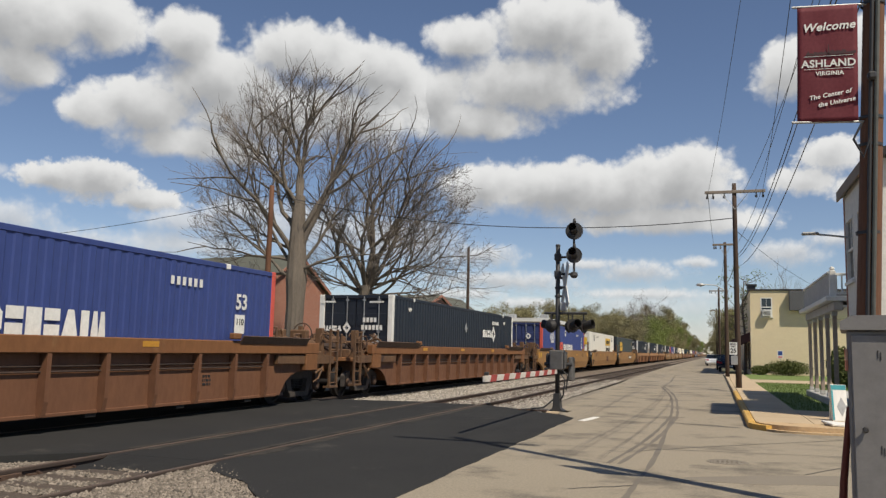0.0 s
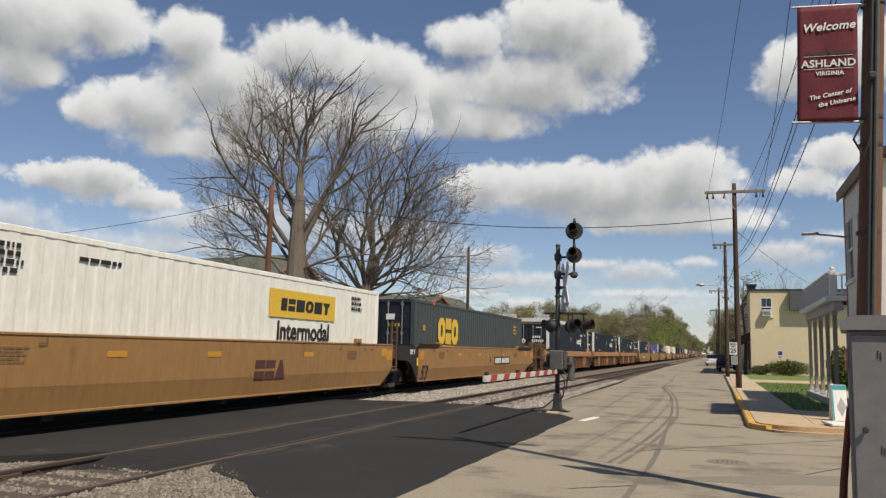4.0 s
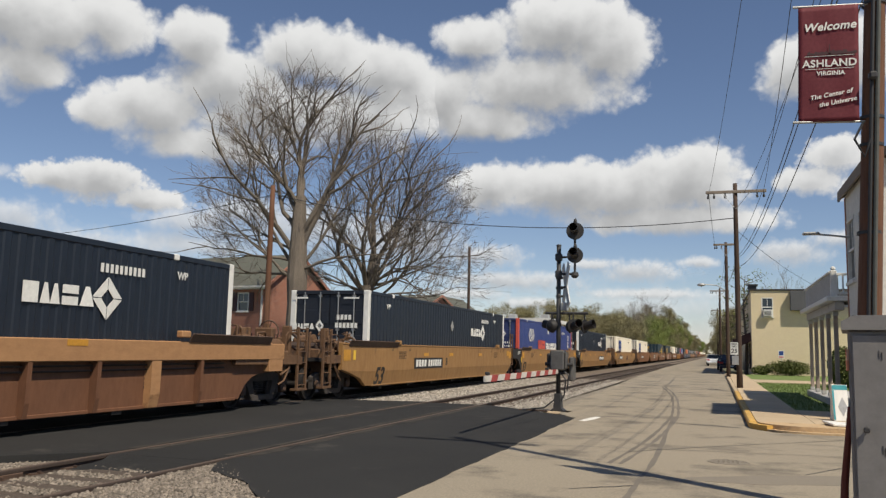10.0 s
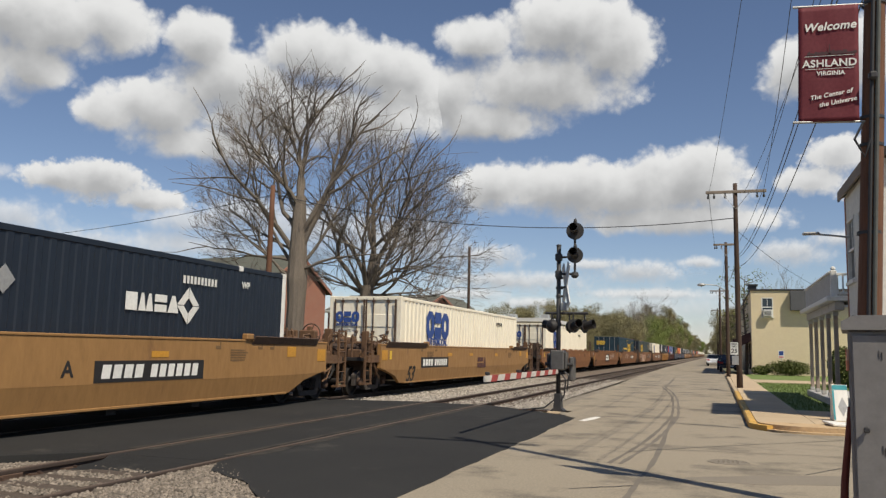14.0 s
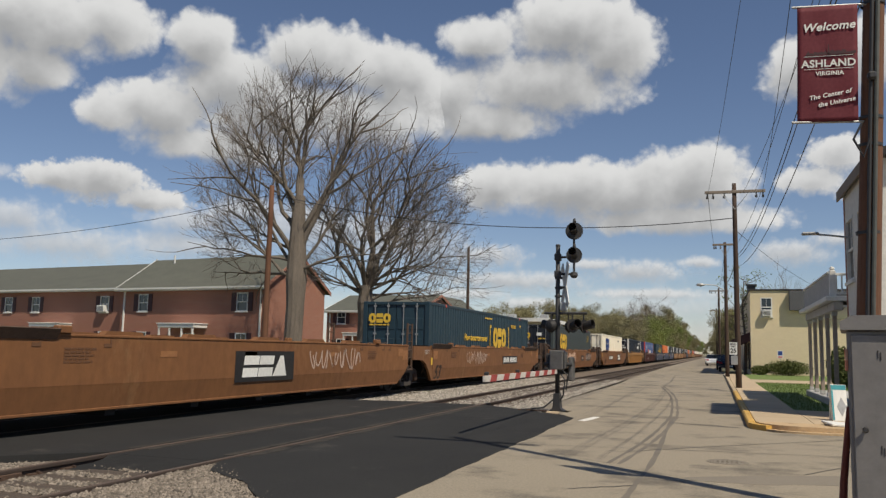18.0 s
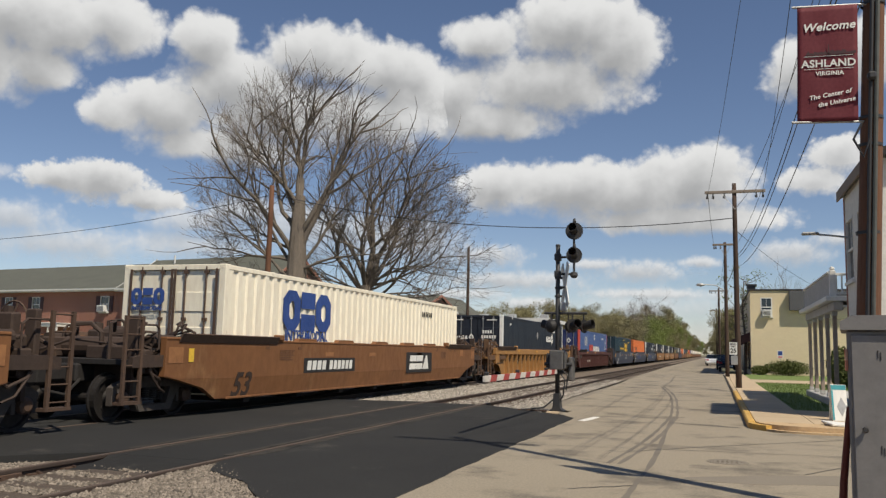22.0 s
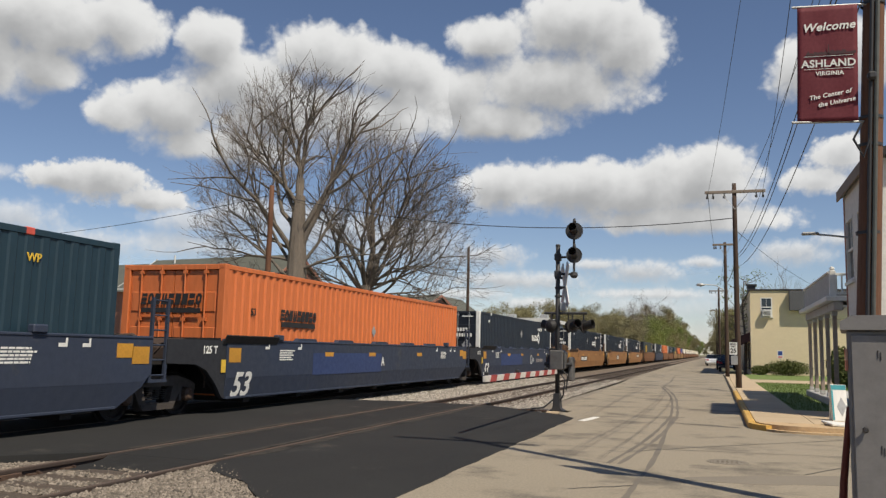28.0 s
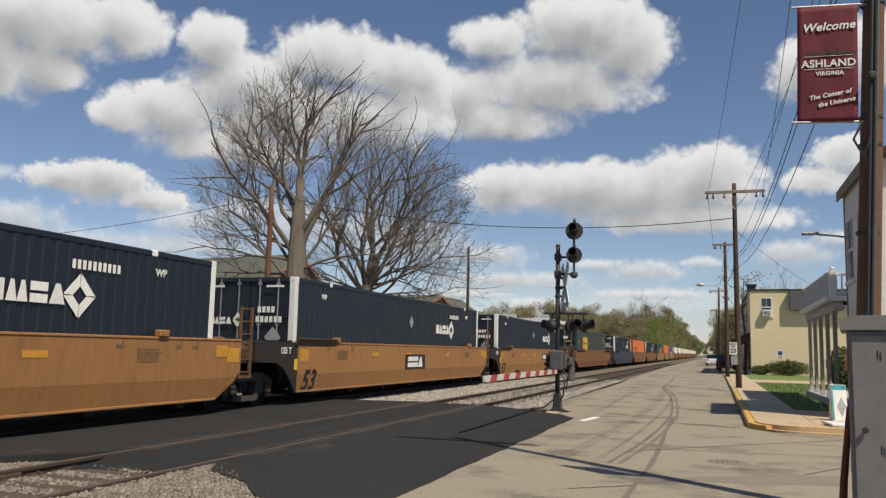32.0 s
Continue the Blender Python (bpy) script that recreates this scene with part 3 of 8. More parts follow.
def blocks(widths, height, gap=0.12, slant=0.0, forms=""):
    """A row of plain shapes, standing for a mark that is not spelled out; centred, in the writing plane.
    forms: b bar, o eight-sided ring, v wedge, w two wedges, x hourglass, z three stacked bars, i post with a wide head, k two stacked bars."""
    g = Geo()
    total = sum(widths) + gap * height * (len(widths) - 1)
    x, h = -total / 2, height / 2
    for i, w in enumerate(widths):
        kind = forms[i % len(forms)] if forms else "b"
        c = w / 2
        q = min(0.34 * w, 0.24 * height)
        if kind == "o":
            out = [(c + c * a, h * b_) for a, b_ in ((-0.45, -1), (0.45, -1), (1, -0.55), (1, 0.55), (0.45, 1), (-0.45, 1), (-1, 0.55), (-1, -0.55))]
            inn = [(c + (px - c) * 0.3, py * 0.45) for px, py in out]
            polys = [[out[k], out[(k + 1) % 8], inn[(k + 1) % 8], inn[k]] for k in range(8)]
        elif kind == "v":
            polys = [[(0, -h), (w, -h), (c + q * 0.6, h), (c - q * 0.6, h)]]
        elif kind == "w":
            polys = [[(0, -h), (c, -h), (c / 2 + q * 0.4, h), (c / 2 - q * 0.4, h)], [(c, -h), (w, -h), (1.5 * c + q * 0.4, h), (1.5 * c - q * 0.4, h)]]
        elif kind == "x":
            polys = [[(0, -h), (w, -h), (c + q * 0.8, 0), (c - q * 0.8, 0)], [(c - q * 0.8, 0), (c + q * 0.8, 0), (w, h), (0, h)]]
        elif kind == "z":
            polys = [[(0, h * 0.42), (w, h * 0.42), (w, h), (0, h)], [(0, -h * 0.29), (w, -h * 0.29), (w, h * 0.29), (0, h * 0.29)], [(0, -h), (w, -h), (w, -h * 0.42), (0, -h * 0.42)]]
        elif kind == "i":
            polys = [[(w * 0.12, h * 0.3), (w * 0.88, h * 0.3), (w, h), (0, h)], [(w * 0.3, -h), (w * 0.7, -h), (w * 0.7, h * 0.3), (w * 0.3, h * 0.3)]]
        elif kind == "k":
            polys = [[(0, -h), (w, -h), (w, -q * 0.3), (0, -q * 0.3)], [(0, q * 0.3), (w, q * 0.3), (w, h), (0, h)]]
        else:
            polys = [[(0, -h), (w, -h), (w, h), (0, h)]]
        one = Geo()
        g.bits.append(one)
        for poly in polys:
            one.prism([(x + px + slant * py, py) for px, py in poly], 0, 0.004, "z")
        g.add(one.v, one.f)
        x += w + gap * height
    return g


def ring_mark(w, h, hole=0.42):
    """A lozenge with a lozenge-shaped hole, in four plain bars."""
    g = Geo()
    o = [(0, h / 2), (w / 2, 0), (0, -h / 2), (-w / 2, 0)]
    for i in range(4):
        a, b = Vector(o[i]), Vector(o[(i + 1) % 4])
        d = (b - a) * 0.03
        a, b = a + d, b - d
        g.prism([a, b, b * hole, a * hole], 0, 0.004, "z")
    return g


def lozenge(w, h):
    return Geo().prism([(0, h / 2), (w / 2, 0), (0, -h / 2), (-w / 2, 0)], 0, 0.004, "z")


def rows_of_bars(w, h, rows, seed, fill=0.7):
    """Small writing, as bars."""
    rnd = random.Random(seed)
    g = Geo()
    step = h / rows
    for i in range(rows):
        z = h / 2 - (i + 0.5) * step
        x = -w / 2
        end = w / 2 * rnd.uniform(0.5, 1.0)
        while x < end:
            k = rnd.uniform(0.05, 0.22) * max(w, 0.5)
            g.prism([(x, z - step * 0.3), (min(x + k, end), z - step * 0.3), (min(x + k, end), z + step * 0.3), (x, z + step * 0.3)], 0, 0.004, "z")
            x += k + step * 0.35
    return g


def put_mark(name, geo, material, parent, at, label):
    bits = geo.bits if isinstance(geo, Geo) else []
    if 1 < len(bits) <= 10 and max(p[1] for p in geo.v) > 0.1:
        for one in bits:
            part(name, one, material, parent, label, at=at)
        return None
    ob = part(name, geo, material, parent, label, at=at)
    if len(ob.data.polygons) > 12:
        ob["kind"] = "stuff"
    return ob


def on_side(name, geo, material, parent, y, z, x=HALF + 0.006, label=""):
    return put_mark(name, geo, material, parent, pose(x, y, z) @ SIDE, label)


def on_end(name, geo, material, parent, x, z, y=-0.03, label=""):
    return put_mark(name, geo, material, parent, pose(x, y, z) @ END, label)


BOX_MESH = {}


def container(style, label):
    """A 53-foot box: posts, rails, pressed sides, roof, two door leaves with lock rods, castings, marks. Its leading end is at y = 0."""
    S = dict(
        umax=("navy", "navy_door", "white", "navy", 0.27, 0.015),
        pacer=("blue", "blue_door", "red", "blue", 0.30, 0.014),
        pacer_faded=("pale_blue", "blue_door", "red", "pale_blue", 0.30, 0.014),
        csx_teal=("teal", "teal", "teal", "teal", 0.30, 0.018),
        csx_slate=("slate", "navy_door", "slate", "slate", 0.30, 0.018),
        csx_white=("cream", "cream", "cream", "cream", 0.36, 0.04),
        jbh=("warm_white", "warm_white", "warm_white", "warm_white", 0.45, 0.008),
        schn=("orange", "orange", "orange", "orange", 0.30, 0.034),
    )[style]
    side_m, door_m, post_m, rail_m = (M[k] for k in S[:4])
    pitch, deep = S[4], S[5]
    t = thing("container", label, "container", "containers on the train")
    key = (pitch, deep)
    if key not in BOX_MESH:
        posts = [Geo().box(sx * HALF, sx * (HALF - 0.17), y0, y0 + 0.16, LOW, TOP, 0.012) for sx in (1, -1) for y0 in (0.0, LEN - 0.16)]
        BOX_MESH[key] = dict(
            side=[corrugated(0.16, LEN - 0.16, LOW + 0.12, TOP - 0.1, HALF - 0.012, pitch, deep, f).mesh("side_wall") for f in (False, True)],
            posts=[p.mesh("corner_post") for p in posts],
            top=[Geo().box(sx * (HALF - 0.002), sx * (HALF - 0.09), 0.16, LEN - 0.16, TOP - 0.11, TOP - 0.005, 0.01).mesh("top_rail") for sx in (1, -1)],
            bottom=[Geo().box(sx * (HALF - 0.002), sx * (HALF - 0.09), 0.16, LEN - 0.16, LOW + 0.01, LOW + 0.16, 0.01).mesh("bottom_rail") for sx in (1, -1)],
            roof=Geo().box(-HALF + 0.05, HALF - 0.05, 0.05, LEN - 0.05, TOP - 0.05, TOP - 0.015).mesh("roof"),
            floor=Geo().box(-HALF + 0.05, HALF - 0.05, 0.05, LEN - 0.05, LOW + 0.02, LOW + 0.15).mesh("floor_panel"),
            back=Geo().box(-HALF + 0.1, HALF - 0.1, LEN - 0.1, LEN - 0.04, LOW + 0.05, TOP - 0.05).mesh("front_wall"),
            header=Geo().box(-HALF + 0.17, HALF - 0.17, 0.0, 0.12, TOP - 0.12, TOP - 0.004, 0.01).mesh("door_header"),
            sill=Geo().box(-HALF + 0.17, HALF - 0.17, 0.0, 0.12, LOW, LOW + 0.12, 0.01).mesh("door_sill"),
        )
        door = Geo().box(0.012, 1.115, 0.05, 0.10, LOW + 0.13, TOP - 0.13)
        for z in (0.62, 1.35, 2.1):
            door.box(0.06, 1.07, 0.03, 0.055, z, z + 0.42, 0.02)
        BOX_MESH[key]["door"] = door.mesh("door_leaf")
        rod = Geo().tube((0, 0.005, LOW + 0.06), (0, 0.005, TOP - 0.05), 0.02, n=6)
        for z in (LOW + 0.2, 1.05, 1.9, TOP - 0.2):
            rod.box(-0.05, 0.05, -0.012, 0.04, z, z + 0.07)
        rod.box(-0.02, 0.3, -0.02, 0.0, 1.25, 1.29)
        BOX_MESH[key]["rod"] = rod.mesh("lock_rod")
        BOX_MESH[key]["casting"] = Geo().box(-0.09, 0.09, -0.09, 0.09, -0.06, 0.06, 0.015).box(-0.04, 0.04, -0.094, 0.094, -0.025, 0.025).mesh("corner_casting")

    def use(name, me, m, parent=t, at=None, lab=""):
        o = part(name, me, None, parent, lab, at)
        if not me.materials:
            me.materials.append(m)
        o.material_slots[0].link = "OBJECT"
        o.material_slots[0].material = m
        return o

    b = BOX_MESH[key]
    for me in b["side"]:
        use("side_wall", me, side_m)
    for k, me in enumerate(b["posts"]):
        use("corner_post", me, door_m if k == 2 and style.startswith("pacer") else post_m)
    for me in b["top"]:
        use("top_rail", me, rail_m)
    for me in b["bottom"]:
        use("bottom_rail", me, rail_m)
    use("roof", b["roof"], side_m)
    use("floor_panel", b["floor"], M["under"])
    use("front_wall", b["back"], side_m)
    use("door_header", b["header"], door_m)
    use("door_sill", b["sill"], door_m)
    rod_m = M["steel"] if style not in ("csx_white", "jbh", "schn") else (M["gear"] if style != "schn" else M["orange"])
    for s in (0, 1):
        d = use("door_leaf", b["door"], door_m, at=pose(0, 0.1 if s else 0, 0, 0, 0, 180 if s else 0) if False else (Matrix.Diagonal((-1, 1, 1, 1)) if s else None))
        for x in (0.3, 0.82):
            use("lock_rod", b["rod"], rod_m, d, pose(x, 0.0, 0))
    lift_m = M["red"] if style in ("csx_teal", "csx_slate") else M["white"] if style.startswith("pacer") else None
    cast_m = M["white"] if style == "umax" else post_m
    for x in (HALF - 0.088, -HALF + 0.088):
        for y in (0.088, 1.95, LEN - 1.95, LEN - 0.088):
            use("corner_casting", b["casting"], lift_m if lift_m and 1 < y < LEN - 1 else cast_m, at=pose(x, y, TOP - 0.055))
    w, rnd = M["white"], random.Random(len(label))
    if style == "umax":
        on_side("logo", blocks([0.3, 0.4, 0.34, 0.32], 0.32, 0.12, forms="bwkv"), w, t, 11.36, 2.15, label="white block logo")
        on_side("logo_ring", ring_mark(0.72, 0.74), w, t, 12.4, 2.15, label="white open lozenge")
        on_side("placard", lozenge(0.4, 0.44), M["silver"], t, 8.05, 2.3)
        on_side("code_bar", blocks([0.07] * 10, 0.15, 0.3), w, t, 12.75, 2.66)
        for y in (1.55, 14.4):
            on_side("side_mark", text_mesh("WP", 0.2), w, t, y, 2.7)
        on_end("door_logo", blocks([0.15, 0.2, 0.17, 0.16], 0.17, 0.12, forms="bwkv"), w, t, -0.83, 2.02)
        on_end("door_logo_ring", ring_mark(0.3, 0.38), w, t, -0.28, 2.04)
        on_end("code_bar", blocks([0.09] * 4, 0.15, 0.25), w, t, 0.52, 2.3)
        on_end("code_bar", blocks([0.09] * 6, 0.15, 0.25), w, t, 0.6, 2.06)
        on_end("placard", lozenge(0.46, 0.52), M["silver"], t, 0.72, 1.62, y=-0.012)
        for x in (-0.95, 0.75):
            on_end("hinge_plate", Geo().prism([(-0.25, -0.025), (0.25, -0.025), (0.25, 0.025), (-0.25, 0.025)], 0, 0.004, "z"), w, t, x, 2.88)
    elif style.startswith("pacer"):
        on_side("logo_lozenge", lozenge(0.72, 0.8), w, t, 2.7, 2.3, label="white lozenge emblem")
        on_side("logo_core", ring_mark(0.46, 0.52, 0.55), M["logo_blue"], t, 2.7, 2.3, HALF + 0.012)
        for i in range(11):
            q = 0.95 - abs(i - 5) * 0.05
            on_side("logo_streak", Geo().prism([(0, -0.014), (q, -0.014), (q, 0.014), (0, 0.014)], 0, 0.004, "z"), w, t, 2.88, 2.62 - 0.064 * i)
        on_side("red_lettering", blocks([0.36, 0.36, 0.34, 0.3, 0.34], 0.5, 0.1, forms="bvbkb"), M["red"], t, 5.85, 1.8, label="red block wordmark")
        on_side("white_lettering", blocks([0.36, 0.32, 0.34, 0.32, 0.32, 0.3, 0.31, 0.34, 0.18, 0.34], 0.44, 0.12, forms="zbvokbkvbw"), w, t, 8.85, 1.7, label="white block wordmark")
        on_side("size_mark", text_mesh("53", 0.46), w, t, 14.75, 2.32)
        for y, z in ((7.75, 2.67), (14.7, 1.86)):
            on_side("height_plate", Geo().prism([(-0.19, -0.2), (0.19, -0.2), (0.19, 0.2), (-0.19, 0.2)], 0, 0.004, "z"), w, t, y, z)
            on_side("height_mark", text_mesh("110", 0.2), M["black"], t, y, z + 0.04, HALF + 0.012)
        on_side("code_bar", blocks([0.1] * 6, 0.16, 0.5), w, t, 12.8, 2.62)
        for x in (-0.75, 0.45):
            on_end("door_lozenge", ring_mark(0.36, 0.4, 0.5), w, t, x, 2.3)
        on_end("code_bar", rows_of_bars(0.42, 0.36, 2, 3), w, t, 0.75, 1.75)
    elif style == "csx_teal":
        y_ = M["yellow"]
        on_side("wordmark", blocks([0.78, 0.68, 0.8], 0.92, 0.05, forms="oko"), y_, t, 10.06, 2.0, label="yellow block wordmark")
        for y, s in ((8.28, 1), (11.85, -1)):
            on_side("bracket", Geo().prism([(0, -0.56), (0.1, -0.56), (0.1, 0.42), (0.26, 0.42), (0.26, 0.53), (0, 0.53)] if s > 0 else [(0, -0.56), (-0.1, -0.56), (-0.1, 0.42), (-0.2, 0.42), (-0.2, 0.53), (0, 0.53)], 0, 0.004, "z"), y_, t, y, 2.02)
        on_side("slogan", text_mesh("How tomorrow moves", 0.37, shear=0.2), y_, t, 6.1, 1.92)
        on_side("code_bar", blocks([0.1] * 6, 0.16, 0.5), y_, t, 12.8, 2.62)
        on_side("warning_bar", rows_of_bars(1.3, 0.12, 1, 6), y_, t, 8.1, 2.84)
        on_side("tail_mark", text_mesh("WP", 0.18), y_, t, 14.3, 2.66)
        on_end("door_wordmark", blocks([0.28, 0.26, 0.28], 0.34, 0.06, forms="oko"), y_, t, -0.62, 2.5)
        on_end("door_bar", rows_of_bars(0.8, 0.08, 1, 2), y_, t, -0.62, 2.26)
    elif style == "csx_slate":
        y_ = M["yellow"]
        on_side("wordmark", blocks([0.82, 0.7, 0.82], 0.98, 0.05, forms="oko"), y_, t, 3.68, 2.1, label="yellow block wordmark")
        on_side("line_of_business", text_mesh("INTERMODAL", 0.3), y_, t, 3.68, 1.44)
        on_side("size_mark", text_mesh("53", 0.24), y_, t, 0.93, 2.14)
        on_side("code_bar", rows_of_bars(0.6, 0.5, 3, 4), y_, t, 14.6, 2.45)
        on_end("door_wordmark", blocks([0.28, 0.26, 0.28], 0.34, 0.06, forms="oko"), y_, t, -0.62, 2.42)
        on_end("door_bar", rows_of_bars(0.8, 0.08, 1, 2), y_, t, -0.62, 2.18)
        on_end("code_plate", Geo().prism([(-0.16, -0.1), (0.16, -0.1), (0.16, 0.1), (-0.16, 0.1)], 0, 0.004, "z"), w, t, 0.4, 2.5)
        on_end("code_bar", rows_of_bars(0.6, 0.16, 1, 7), y_, t, 0.62, 2.22)
    elif style == "csx_white":
        lb = M["logo_blue"]
        on_side("wordmark", blocks([0.84, 0.74, 0.84], 0.96, 0.05, forms="oko"), lb, t, 3.7, 2.28, label="blue block wordmark")
        on_side("line_of_business", text_mesh("INTERMODAL", 0.36), lb, t, 3.7, 1.66)
        on_side("code_bar", blocks([0.1] * 6, 0.17, 0.5), M["black"], t, 12.6, 2.62)
        on_end("door_wordmark", blocks([0.28, 0.26, 0.28], 0.36, 0.06, forms="oko"), lb, t, -0.62, 2.42)
        on_end("door_bar", text_mesh("INTERMODAL", 0.13), lb, t, -0.62, 2.16)
        for x in (-1.08, -0.02, 0.06, 1.1):
            on_end("door_edge", Geo().prism([(-0.03, LOW + 0.1 - 1.6), (0.03, LOW + 0.1 - 1.6), (0.03, TOP - 1.7), (-0.03, TOP - 1.7)], 0, 0.01, "z"), M["gear"], t, x, 1.6)
    elif style == "jbh":
        on_side("logo_plate", Geo().prism([(-1.7, -0.33), (1.7, -0.33), (1.7, 0.33), (-1.7, 0.33)], 0, 0.004, "z"), M["yellow"], t, 11.45, 2.42, label="yellow logo plate")
        on_side("logo_bar", blocks([0.28, 0.34, 0.42, 0.4, 0.42, 0.38], 0.3, 0.2, 0.1, forms="bkbobi"), M["black"], t, 11.55, 2.4, HALF + 0.012)
        on_side("line_of_business", text_mesh("Intermodal", 0.62), M["black"], t, 11.5, 1.76)
        on_side("code_bar", rows_of_bars(0.7, 0.5, 4, 12), M["black"], t, 2.4, 2.62)
        on_side("code_bar", rows_of_bars(1.2, 0.12, 1, 13), M["black"], t, 4.4, 2.75)
        on_side("code_bar", rows_of_bars(0.8, 0.45, 3, 14), M["black"], t, 14.6, 2.65)
        on_end("logo_plate", Geo().prism([(-1.05, -0.3), (1.05, -0.3), (1.05, 0.3), (-1.05, 0.3)], 0, 0.004, "z"), M["yellow"], t, 0, 2.35, y=-0.012)
        on_end("logo_bar", blocks([0.17, 0.2, 0.24, 0.24, 0.24, 0.24], 0.28, 0.14), M["black"], t, 0.0, 2.33)
    elif style == "schn":
        on_side("wordmark", blocks([0.17] * 9, 0.26, 0.12, 0.12, forms="zobwkbbko"), M["black"], t, 3.25, 2.14, label="black block wordmark")
        on_side("wordmark_underline", blocks([1.7], 0.12), M["black"], t, 3.25, 1.92)
        on_side("size_mark", text_mesh("53", 0.22), M["black"], t, 1.16, 2.14)
        on_side("placard", lozenge(0.3, 0.36), M["silver"], t, 7.9, 1.9)
        on_end("door_wordmark", blocks([0.14] * 9, 0.24, 0.14, 0.12, forms="zobwkbbko"), M["black"], t, 0.0, 2.36)
        on_end("door_underline", blocks([1.5], 0.1), M["black"], t, 0.0, 2.12)
    return t


# running gear, built once
def running_gear():
    m = {}
    chord_o = [(-1.14, 0.5), (-1.14, 0.62), (-0.98, 0.7), (-0.55, 0.8), (0.55, 0.8), (0.98, 0.7), (1.14, 0.62), (1.14, 0.5), (0.62, 0.6), (-0.62, 0.6)]
    for s in (1, -1):
        f = Geo().prism(chord_o, s * 0.93, s * 1.07, "x").prism([(-0.44, 0.17), (0.44, 0.17), (0.5, 0.29), (-0.5, 0.29)], s * 0.9, s * 1.09, "x")
        for d in (1, -1):
            f.prism([(d * 0.72, 0.62), (d * 0.46, 0.18), (d * 0.3, 0.18), (d * 0.44, 0.62)], s * 0.94, s * 1.075, "x")
            f.box(s * 0.93, s * 1.06, d * 0.66, d * 0.74, 0.3, 0.6, 0.01).box(s * 0.93, s * 1.06, d * 1.04, d * 1.14, 0.3, 0.56, 0.01)
        m["side_frame", s] = f.mesh("side_frame")
    wheel = Geo()
    for s in (1, -1):
        turn = Matrix.Rotation(radians(90), 4, "Y") @ Matrix.Translation((0, 0, 0))
        prof = [(0.0, s * 0.70), (0.10, s * 0.70), (0.14, s * 0.735), (0.34, s * 0.735), (0.37, s * 0.70), (0.455, s * 0.69), (0.455, s * 0.72), (0.42, s * 0.73), (0.415, s * 0.825), (0.36, s * 0.825), (0.34, s * 0.78), (0.16, s * 0.78), (0.13, s * 0.84), (0.0, s * 0.84)]
        wheel.lathe(prof, 24, turn)
        for a in range(4):
            c, d = math.cos(a * math.pi / 2), math.sin(a * math.pi / 2)
            wheel.box(s * 0.775, s * 0.79, 0.22 * c - 0.03, 0.22 * c + 0.03, 0.22 * d - 0.03, 0.22 * d + 0.03)
    wheel.tube((-1.05, 0, 0), (1.05, 0, 0), 0.085, n=12)
    m["wheelset"] = wheel.mesh("wheelset")
    m["bearing"] = Geo().lathe([(0.0, 0.06), (0.08, 0.06), (0.13, 0.02), (0.13, -0.08), (0.0, -0.08)], 12, Matrix.Rotation(radians(90), 4, "Y")).mesh("bearing_cap")
    m["bolster"] = Geo().box(-1.0, 1.0, -0.2, 0.2, 0.42, 0.68, 0.03).mesh("bolster")
    sp = Geo()
    for y in (-0.2, 0.0, 0.2):
        for i in range(5):
            sp.tube((0, y, 0.36 + i * 0.04), (0, y, 0.38 + i * 0.04), 0.075, n=8)
    m["spring"] = sp.mesh("spring_nest")
    return m


GEAR = running_gear()
WHEELS = ([], [])


def truck(parent, y):
    root = part("truck", GEAR["bolster"], M["under"], parent, "grimy two-axle truck", at=pose(0, y, 0))
    for s in (1, -1):
        part("side_frame", GEAR["side_frame", s], M["truck_grime"], root)
        part("spring_nest", GEAR["spring"], M["under"], root, at=pose(s * 1.0, 0, 0))
        for a in (-0.89, 0.89):
            part("bearing_cap", GEAR["bearing"], M["gear"], root, at=pose(s * 1.09, a, 0.425))
    for k, a in enumerate((-0.89, 0.89)):
        WHEELS[k].append(part("wheelset", GEAR["wheelset"], M["wheel"], root, at=pose(0, a, 0.425)))
    return root


# how the sides end past the container: reach from it, lower edge, knee, upper edge
ENDS = {
    ("coupled", 0): [(0.35, 0.32, 0.73), (0.84, 0.56, 0.745), (1.66, 0.74, 0.76), (2.07, 0.81, 0.82)],
    ("coupled", 1): [(0.10, 0.32, 0.73), (0.78, 0.60, 0.745), (1.45, 0.74, 0.76), (1.88, 0.80, 0.81)],
    ("shared", 0): [(0.06, 0.31, 0.73), (0.07, 0.6, 0.74), (0.08, 0.8, 0.81), (0.09, 1.03, 1.04)],
    ("shared", 1): [(0.02, 0.32, 0.73), (0.57, 0.66, 0.74), (0.68, 0.80, 0.81), (0.76, 0.86, 0.87)],
}


